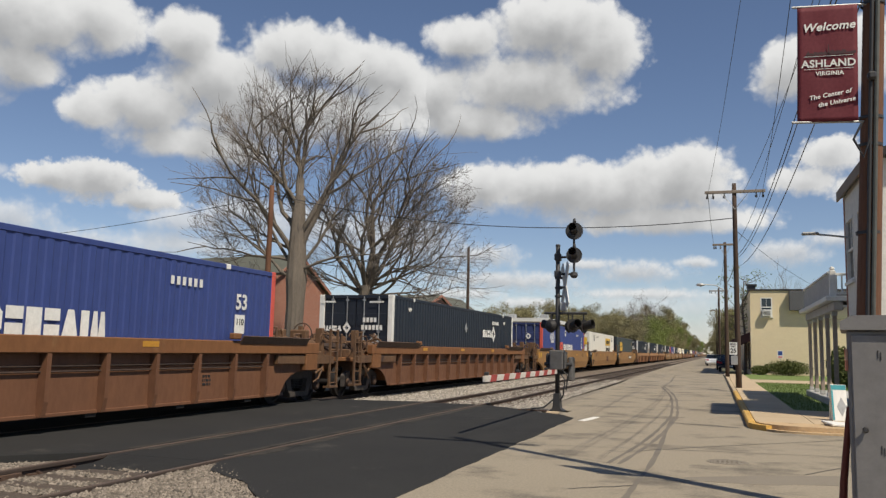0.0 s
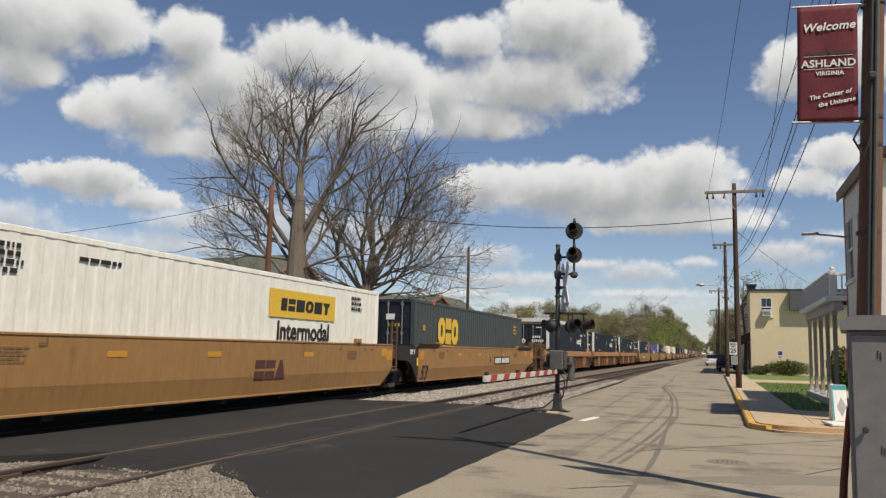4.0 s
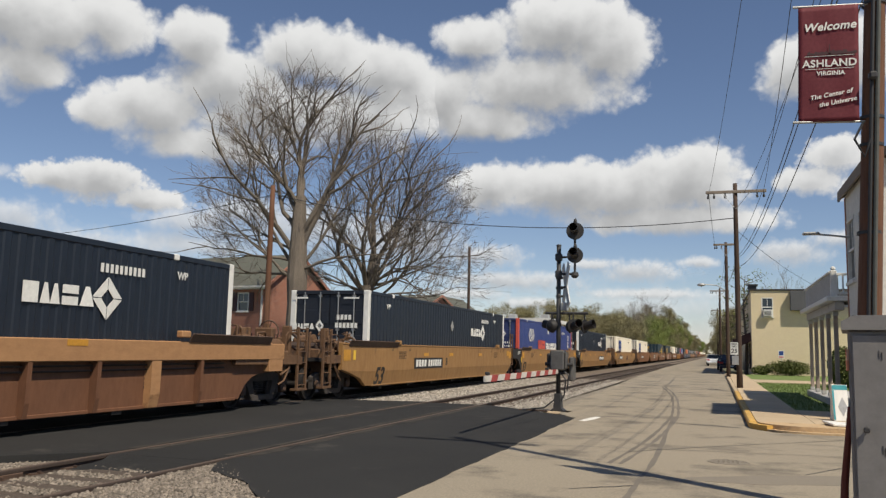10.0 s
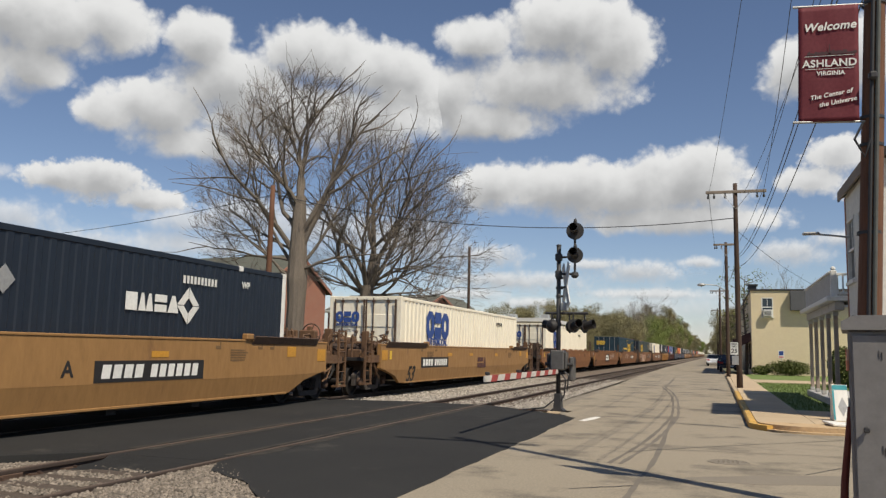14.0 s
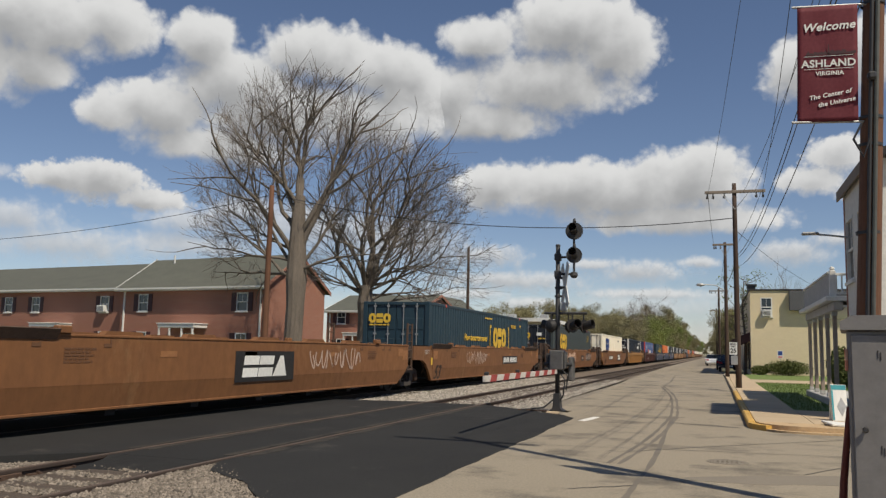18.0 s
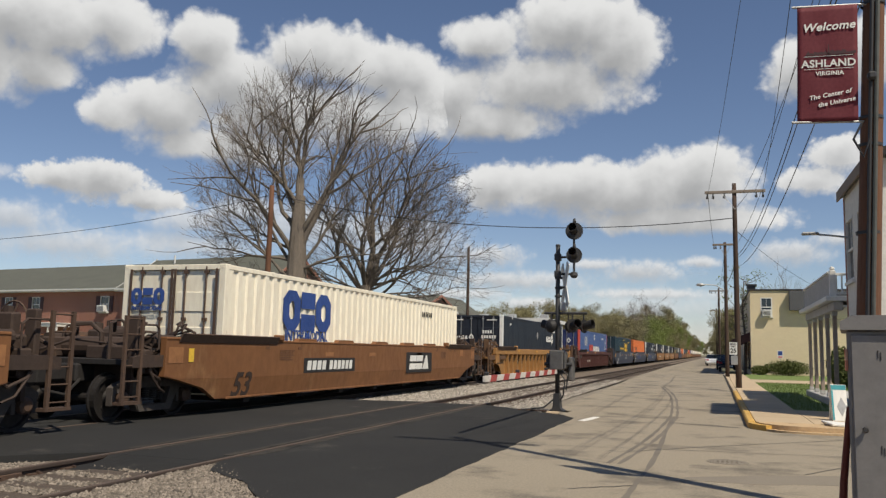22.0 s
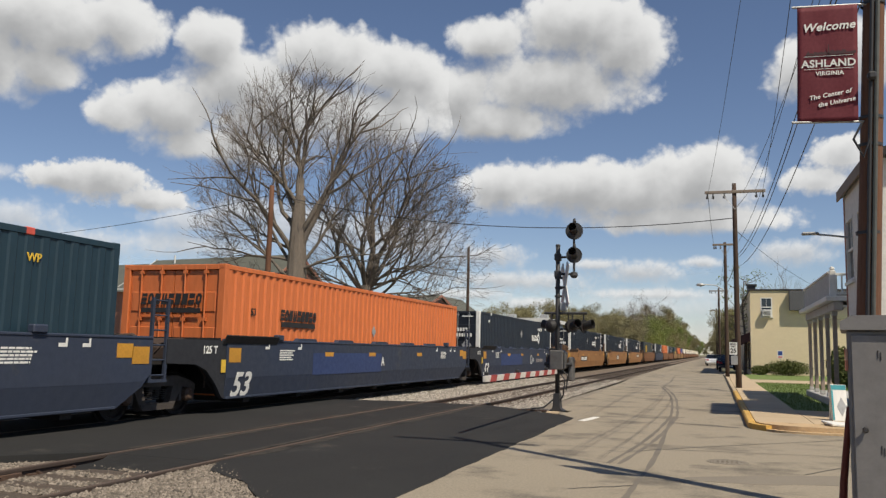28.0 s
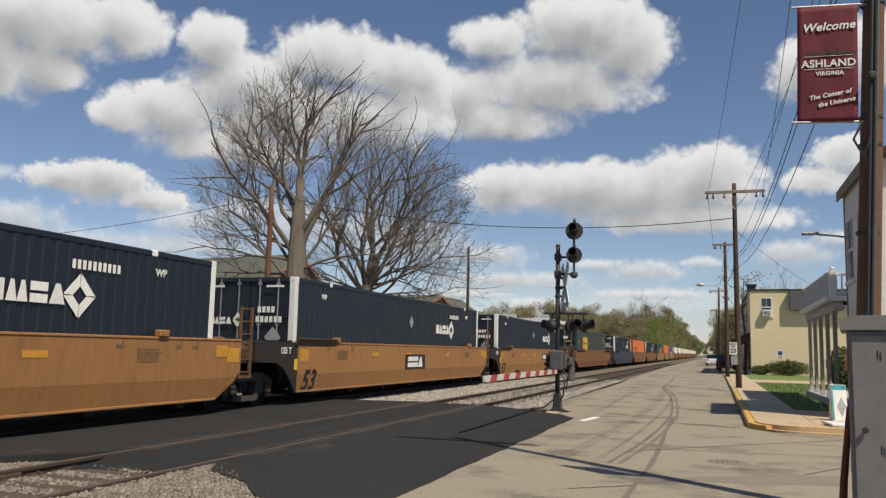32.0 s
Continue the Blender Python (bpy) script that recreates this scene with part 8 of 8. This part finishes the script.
def leafy_tree(name, at, seed, height, width, leaves, leaf, material, label, low=0.25):
    """Trunk, limbs and a ragged crown of many small leaf clumps with gaps."""
    rnd = random.Random(seed)
    t = thing(name, label, "tree", "budding trees", at=at)
    wood, crown = Geo(), Geo()
    wood.path([(0, 0, -0.3), (0.1, 0.05, height * 0.3), (-0.1, 0.1, height * 0.6), (0.1, 0, height * 0.92)], 0.03 * height * 0.6, 8, 0.02)
    tips = []
    for i in range(26):
        z = height * (low + (0.9 - low) * i / 26)
        a = rnd.uniform(0, 6.28)
        k = math.sin(math.pi * min(0.97, (0.12 + 0.86 * (z / height - low) / (1 - low)))) ** 0.7
        L = width / 2 * k * rnd.uniform(0.65, 1.1)
        e = Vector((math.cos(a) * L, math.sin(a) * L, z + L * rnd.uniform(0.2, 0.6)))
        mid = e * 0.5 + Vector((0, 0, z * 0.55))
        mid.z = z + (e.z - z) * 0.35
        wood.path([(0, 0, z), mid, e], 0.012 * height * 0.4, 5, 0.012)
        tips += [(e, 1.0), (mid, 0.8), (e * 0.75 + mid * 0.25, 0.9)]
        for _ in range(3):
            s = e + Vector((rnd.gauss(0, 0.1), rnd.gauss(0, 0.1), rnd.uniform(0, 0.14))) * width * 0.7
            wood.path([e * 0.8 + mid * 0.2, s], 0.02, 3, 0.008)
            tips.append((s, 0.6))
    for _ in range(leaves):
        c, k = tips[rnd.randrange(len(tips))]
        s = width * 0.1 * k
        off = Vector((rnd.gauss(0, s), rnd.gauss(0, s), rnd.gauss(0, s * 0.8)))
        p = c + (off if off.length < 1.7 * s else off * (1.2 * s / off.length))
        u = Vector((rnd.gauss(0, 1), rnd.gauss(0, 1), rnd.gauss(0, 1))).normalized()
        w = u.orthogonal().normalized()
        w.rotate(Matrix.Rotation(rnd.uniform(0, 6.28), 3, u))
        h = u.cross(w)
        q = leaf * rnd.uniform(0.6, 1.4)
        crown.add([p - w * q, p + h * q * 0.5, p + w * q, p - h * q * 0.5], [(0, 1, 2, 3)])
    part("trunk", wood, M["bark"], t)
    me = bpy.data.meshes.new("crown")
    me.from_pydata(crown.v, [], crown.f)
    tagged(part("crown", me, material, t), kind="stuff")
    return t


bud = leafy_tree("budding_tree", pose(-27, 128, 0), 2, 7.0, 8.4, 32000, 0.075, M["brown_leaf"], "brownish budding tree in a far row", 0.12)
green = leafy_tree("spring_tree", pose(-15.2, 168, 0), 7, 7.4, 11, 30000, 0.085, M["spring_leaf"], "light green spring tree beside the railway", 0.1)
for x, y, a, k in ((-23, 112, 40, 0), (-19.5, 120, 80, 0), (-17.5, 131, 130, 0), (-16.6, 143, 200, 0), (-17.5, 158, 250, 0), (-24, 140, 10, 0), (-21, 155, 70, 0), (-15.6, 190, 90, 1), (-15.8, 215, 33, 1), (-15.8, 175, 60, 0), (-15.8, 245, 120, 0), (-15.6, 280, 210, 0), (-15.8, 320, 250, 0), (-15.6, 370, 120, 0), (-15.8, 430, 150, 0), (-15.6, 500, 10, 0), (-20, 205, 100, 0), (-30, 120, 15, 0), (-38, 130, 95, 0),
                   (4.4, 112, 20, 0), (4.6, 132, 75, 0), (4.0, 152, 130, 0), (3.6, 178, 190, 0), (3.2, 210, 260, 0), (2.9, 250, 300, 0), (2.8, 300, 15, 0), (2.7, 360, 220, 0), (2.7, 440, 60, 0), (7.5, 122, 33, 0), (2.7, 520, 80, 0)):
    copy_thing((bud, green)[k], pose(x, y, 0, 0, 0, a))
tall = leafy_tree("tall_tree", pose(-17, 240, 0), 41, 13.5, 12, 30000, 0.13, M["brown_leaf"], "tall budding tree far down the street", 0.1)
fresh = leafy_tree("tall_tree", pose(-16.8, 300, 0), 43, 12.5, 12, 30000, 0.13, M["spring_leaf"], "tall fresh green tree far down the street", 0.1)
for x, y, a, k in ((-16.8, 270, 60, 1), (-17, 350, 20, 0), (-17, 420, 100, 1), (-16.8, 500, 140, 0), (-16.5, 600, 190, 0), (-15, 740, 230, 1), (-9, 900, 250, 0), (-2, 980, 40, 0), (7.5, 250, 30, 0), (7.0, 320, 70, 1), (6.0, 400, 110, 0), (5.4, 490, 160, 0), (4.6, 600, 210, 1), (3.5, 720, 260, 0), (3, 850, 300, 0)):
    copy_thing((tall, fresh)[k], pose(x, y, 0, 0, 0, a))
thin = leafy_tree("street_tree", pose(2.2, 70, 0), 17, 8.6, 4.2, 700, 0.09, M["spring_leaf"], "slender street tree with thin fresh leaves", 0.35)


def bush(at, seed, w, d, h, label, leaves=2600):
    rnd = random.Random(seed)
    t = thing("bush", label, "bush", "bushes", at=at)
    g, st = Geo(), Geo()
    for i in range(7):
        a = rnd.uniform(0, 6.28)
        st.path([(0.1 * math.cos(a), 0.1 * math.sin(a), -0.05), (w * 0.25 * math.cos(a), d * 0.25 * math.sin(a), h * 0.6)], 0.02, 4, 0.008)
    for _ in range(leaves * 2):
        u = Vector((rnd.gauss(0, 1), rnd.gauss(0, 1), rnd.gauss(0, 1))).normalized()
        k = rnd.uniform(0.3, 1.04) * (1 + 0.22 * noise.noise((u.x * 2 + seed, u.y * 2, u.z * 2)))
        p = Vector((u.x * w / 2 * k, u.y * d / 2 * k, h * 0.5 + u.z * h * 0.52 * k))
        if p.z < 0.01:
            continue
        v = Vector((rnd.gauss(0, 1), rnd.gauss(0, 1), rnd.gauss(0, 1))).normalized()
        x = v.orthogonal().normalized()
        y = v.cross(x)
        q = 0.055 * rnd.uniform(0.6, 1.5)
        g.add([p - x * q, p + y * q * 0.6, p + x * q, p - y * q * 0.6], [(0, 1, 2, 3)])
    part("stems", st, M["bark"], t)
    me = bpy.data.meshes.new("leaves")
    me.from_pydata(g.v, [], g.f)
    tagged(part("leaves", me, M["hedge"], t), kind="stuff")
    return t


bush(pose(4.75, 61.6, 0.1), 1, 3.0, 1.6, 1.05, "rounded evergreen bush before the cream wall")
bush(pose(2.95, 61.8, 0.1), 2, 1.3, 1.0, 0.65, "small evergreen bush before the cream wall", 1200)
bush(pose(5.4, 40.5, 0.1), 4, 1.3, 2.0, 1.75, "tall dark evergreen hedge behind the porch", 4200)


# ---- sky backdrop: fair-weather cumulus, drifting to the street side ----
FAR_SKY = 3200.0


def cloud(name, puffs, speed, label, seed, soft=0.2, grey=0.5, thin=1.0):
    """A far, soft-edged cloud sheet. puffs: azimuth, elevation, half width, half height in degrees. speed: drift in degrees a second."""
    az0 = sum(p[0] for p in puffs) / len(puffs)
    el0 = sum(p[1] for p in puffs) / len(puffs)
    away = FAR_SKY + 70 * len(CLOUDS)
    k = away * math.pi / 180
    P = [((a - az0) * math.cos(radians(el0)) * k, (e - el0) * k, w * k, h * k) for a, e, w, h in puffs]
    fit = max(0.4, min(1.0, sum(p[3] for p in puffs) / len(puffs) / 2.2))
    m = bpy.data.materials.new(name + "_vapour")
    m.use_nodes = True
    n, l = m.node_tree.nodes, m.node_tree.links
    n.clear()
    tc = n.new("ShaderNodeTexCoord")

    def math_node(op, a, b=None, c=None, clamp=False):
        x = n.new("ShaderNodeMath")
        x.operation, x.use_clamp = op, clamp
        for i, v in enumerate((a, b, c)):
            if v is None:
                continue
            if isinstance(v, (int, float)):
                x.inputs[i].default_value = v
            else:
                l.new(v, x.inputs[i])
        return x.outputs[0]

    def shifted(vec, off):
        v = n.new("ShaderNodeVectorMath")
        v.operation = "ADD"
        l.new(vec, v.inputs[0])
        v.inputs[1].default_value = off
        return v.outputs[0]

    def fbm(vec, scale, detail, rough_):
        t = n.new("ShaderNodeTexNoise")
        t.inputs["Scale"].default_value, t.inputs["Detail"].default_value, t.inputs["Roughness"].default_value = scale, detail, rough_
        l.new(vec, t.inputs["Vector"])
        return t

    def billow(vec, scale, blend):
        """Rounded heads, as on a cauliflower."""
        t = n.new("ShaderNodeTexVoronoi")
        t.feature = "SMOOTH_F1"
        t.inputs["Scale"].default_value, t.inputs["Smoothness"].default_value = scale, blend
        l.new(vec, t.inputs["Vector"])
        return math_node("SUBTRACT", 0.45, t.outputs["Distance"])

    def density(off, fine=True):
        here = shifted(tc.outputs["Object"], off)
        shape = None
        for cx, cy, w, h in P:
            mp = n.new("ShaderNodeMapping")
            mp.inputs["Location"].default_value = (-cx / w, -cy / h, 0)
            mp.inputs["Scale"].default_value = (1 / w, 1 / h, 0)
            l.new(here, mp.inputs[0])
            ln = n.new("ShaderNodeVectorMath")
            ln.operation = "LENGTH"
            l.new(mp.outputs[0], ln.inputs[0])
            f = math_node("SUBTRACT", 1.0, ln.outputs["Value"])
            shape = f if shape is None else math_node("SMOOTH_MAX", shape, f, 0.3)
        place = shifted(here, (seed * 311.0, seed * 97.0, seed * 13.0))
        # bend the space a little, so that the heads are not round discs
        bend = n.new("ShaderNodeVectorMath")
        bend.operation = "MULTIPLY_ADD"
        l.new(fbm(place, 1 / (85.0 * fit), 3, 0.55).outputs["Color"], bend.inputs[0])
        bend.inputs[1].default_value = (75 * fit, 75 * fit, 0)
        l.new(place, bend.inputs[2])
        d = math_node("MULTIPLY_ADD", math_node("SUBTRACT", fbm(place, 1 / (210.0 * fit), 4, 0.5).outputs[0], 0.5), 0.68, math_node("ADD", shape, 0.06))
        d = math_node("MULTIPLY_ADD", billow(bend.outputs[0], 1 / (95.0 * fit), 0.5), 0.34, d)
        if fine:
            d = math_node("MULTIPLY_ADD", billow(bend.outputs[0], 1 / (34.0 * fit), 0.35), 0.17, d)
            d = math_node("MULTIPLY_ADD", math_node("SUBTRACT", fbm(place, 1 / (22.0 * fit), 5, 0.62).outputs[0], 0.5), 0.22, d)
        return d

    d = density((0, 0, 0))
    # the more vapour lies between a spot and the high sun, the greyer it is
    low = math_node("MAXIMUM", density((10 * fit, 34 * fit, 0)), -0.15)
    high = math_node("MAXIMUM", density((24 * fit, 85 * fit, 0), False), -0.15)
    # crisp heads, bases that thin out
    alpha = n.new("ShaderNodeMapRange")
    alpha.interpolation_type = "SMOOTHSTEP"
    alpha.inputs["From Min"].default_value = -0.05
    l.new(math_node("MULTIPLY_ADD", math_node("MAXIMUM", high, 0.0), 0.4, soft), alpha.inputs["From Max"])
    l.new(d, alpha.inputs["Value"])
    s = math_node("ADD", math_node("MULTIPLY", low, 0.5), math_node("MULTIPLY", high, 0.95))
    s = math_node("MULTIPLY_ADD", math_node("SUBTRACT", fbm(shifted(tc.outputs["Object"], (seed * 71.0, 5, 0)), 1 / 120.0, 4, 0.5).outputs[0], 0.5), 0.55, s)
    s = math_node("MULTIPLY_ADD", d, -0.18, s)
    tone = n.new("ShaderNodeMapRange")
    tone.interpolation_type = "SMOOTHSTEP"
    tone.inputs["From Min"].default_value, tone.inputs["From Max"].default_value = -0.3, 1.3
    tone.inputs["To Min"].default_value, tone.inputs["To Max"].default_value = 1.0, 0.0
    l.new(s, tone.inputs["Value"])
    mx = n.new("ShaderNodeMix")
    mx.data_type = "RGBA"
    mx.inputs[6].default_value, mx.inputs[7].default_value = (grey * 0.99, grey * 1.0, grey * 1.01, 1), (0.8, 0.8, 0.79, 1)
    l.new(tone.outputs[0], mx.inputs[0])
    em, tr, ms, out = n.new("ShaderNodeEmission"), n.new("ShaderNodeBsdfTransparent"), n.new("ShaderNodeMixShader"), n.new("ShaderNodeOutputMaterial")
    l.new(mx.outputs[2], em.inputs[0])
    l.new(math_node("MULTIPLY", alpha.outputs[0], thin), ms.inputs[0])
    l.new(tr.outputs[0], ms.inputs[1])
    l.new(em.outputs[0], ms.inputs[2])
    l.new(ms.outputs[0], out.inputs[0])
    # the sheet follows the outline of the puffs
    g = Geo()
    step = 0.45 * k
    x0, x1 = min(p[0] - p[2] for p in P) - 2 * step, max(p[0] + p[2] for p in P) + 2 * step
    y0, y1 = min(p[1] - p[3] for p in P) - 2 * step, max(p[1] + p[3] for p in P) + 2 * step
    nx_, ny_ = int((x1 - x0) / step) + 2, int((y1 - y0) / step) + 2

    def dens(x, y):
        return max(1 - math.hypot((x - p[0]) / p[2], (y - p[1]) / p[3]) for p in P)

    idx = {}
    for i in range(nx_):
        for j in range(ny_):
            cs = [(x0 + (i + a) * step, y0 + (j + b) * step) for a, b in ((0, 0), (1, 0), (1, 1), (0, 1))]
            if max(dens(*c) for c in cs) < -0.62:
                continue
            f = []
            for a, b in ((0, 0), (1, 0), (1, 1), (0, 1)):
                key = (i + a, j + b)
                if key not in idx:
                    idx[key] = len(g.v)
                    x, y = x0 + key[0] * step, y0 + key[1] * step
                    g.v.append((x, y, 6 * max(-0.6, dens(x, y))))
                f.append(idx[key])
            g.f.append(tuple(f))
    ob = part(name, g, m, smooth=True)
    tagged(ob, label, "cloud", "clouds", "structure")

    def where(t):
        a, e = radians(az0 + speed * (t - 18)), radians(el0)
        p = Vector((math.sin(a) * math.cos(e), math.cos(a) * math.cos(e), math.sin(e))) * away
        return look(p, p * 2) @ pose(0, 0, 0, 0, 0, 0)

    CLOUDS.append((ob, where))
    return ob


CLOUDS = []
cloud("cloud", [(-47.5, 19.9, 4.8, 2.8), (-42.0, 20.6, 2.9, 2.2), (-45.2, 19.7, 3.4, 2.3), (-46.3, 17.1, 2.8, 1.6), (-50.5, 17.6, 4.1, 3.3)], 0.0457, "white-topped grey-based cumulus cloud", 1, 0.30, 0.4)
cloud("cloud", [(-36.1, 20.3, 2.6, 2.2), (-33.7, 17.7, 4.8, 2.9), (-28.1, 20.2, 4.5, 2.6), (-22.9, 19.4, 5.0, 2.3), (-38.5, 15.7, 4.5, 2.1), (-42.2, 15.0, 2.4, 1.4), (-31.7, 16.3, 6.6, 3.4), (-24.9, 16.4, 6.8, 2.6), (-34.6, 13.6, 6.4, 1.4)], 0.0575, "white-topped grey-based cumulus cloud", 2, 0.30, 0.4)
cloud("cloud", [(-16.3, 21.8, 3.2, 1.6), (-10.1, 22.4, 5.3, 2.5), (-6.3, 20.9, 3.5, 2.5), (-11.7, 18.6, 7.5, 2.6), (-15.8, 16.1, 5.8, 1.6), (-19.5, 17.8, 4.1, 2.6)], 0.0625, "white-topped grey-based cumulus cloud", 3, 0.30, 0.38)
cloud("cloud", [(-14.9, 11.6, 3.8, 2.1), (-10.1, 11.4, 6.0, 2.1), (-1.3, 11.9, 4.6, 2.5), (-5.7, 10.9, 7.0, 2.1), (-3.1, 9.2, 7.6, 1.3)], 0.0507, "white-topped grey-based cumulus cloud", 4, 0.30, 0.4)
cloud("cloud", [(-44.8, 10.4, 2.5, 1.0), (-42.3, 10.4, 3.7, 1.5), (-39.0, 9.5, 2.8, 0.9)], 0.0144, "white-topped grey-based cumulus cloud", 5, 0.30, 0.44)
cloud("cloud", [(-48.6, 10.4, 1.7, 0.7), (-47.2, 7.6, 3.9, 1.4), (-44.1, 6.2, 7.3, 1.4)], 0.0135, "white-topped grey-based cumulus cloud", 6, 0.75, 0.55, 0.75)
cloud("cloud", [(-36.2, 8.3, 4.1, 1.2), (-32.9, 9.2, 3.0, 1.2), (-36.5, 6.7, 5.4, 1.3), (-27.7, 8.2, 6.6, 2.0), (-22.1, 7.6, 6.2, 2.2)], 0.0162, "white-topped grey-based cumulus cloud", 7, 0.75, 0.55, 0.75)
cloud("cloud", [(5.7, 18.4, 2.7, 2.3), (9.6, 19.0, 2.8, 2.6)], 0.0321, "white-topped grey-based cumulus cloud", 8, 0.30, 0.44)
cloud("cloud", [(7.8, 12.9, 2.2, 1.4), (6.3, 11.4, 2.5, 1.1), (9.6, 10.8, 2.1, 1.2)], 0.0245, "white-topped grey-based cumulus cloud", 9, 0.30, 0.55)
cloud("cloud", [(4.8, 6.7, 3.1, 1.1), (7.8, 7.6, 2.1, 0.7)], 0.0148, "white-topped grey-based cumulus cloud", 10, 0.75, 0.55, 0.85)
cloud("cloud", [(-15.6, 6.6, 3.5, 1.1), (-14.0, 4.9, 7.4, 0.9), (-5.0, 5.6, 4.1, 1.0), (-8.1, 6.1, 2.1, 0.5), (-4.2, 4.1, 6.0, 0.5)], 0.0151, "white-topped grey-based cumulus cloud", 11, 0.75, 0.53, 0.85)
cloud("cloud", [(-12.2, 3.3, 3.0, 0.6), (-17.2, 3.9, 3.5, 0.6), (-0.9, 6.3, 1.6, 0.5)], 0.0124, "white-topped grey-based cumulus cloud", 12, 0.75, 0.53, 0.85)

# glowing sheet that paints pale haze over the sky's horizon tint
cloud("cloud", [(-14, 1.6, 12, 2.6), (2, 1.4, 11, 2.4), (-4, 3.2, 9, 1.6), (-30, 1.5, 12, 2.6), (-45, 1.6, 12, 2.6)], 0.012, "pale hazy cloud bank low over the horizon", 31, 1.1, 0.5, 0.68)


def motions():
    for ob, u in MOVING:
        walk(ob, [(t, pose(FAR, u - s, 0)) for t, s in RUN])
    for ob, where in CLOUDS:
        walk(ob, [(t, where(t)) for t in (0, 16, 32)])
    # wheels roll with the distance run; all of one axle position share the same turning
    for k, a in enumerate((-0.89, 0.89)):
        first = WHEELS[k][0]
        rows, prev = [], 0.0
        for i in range(int(SECONDS * FPS) + 1):
            t = i / FPS
            j = min(3, int(t / 8))
            s = RUN[j][1] + (RUN[j + 1][1] - RUN[j][1]) * (t - RUN[j][0]) / 8
            rows.append((t, pose(0, a, 0.425, math.degrees(s / 0.42) % 360, 0, 0)))
        walk(first, rows)
        for ob in WHEELS[k][1:]:
            ob.rotation_mode = "QUATERNION"
            ob.animation_data_create()
            ob.animation_data.action = first.animation_data.action
            ob.animation_data.action_slot = first.animation_data.action_slot


motions()
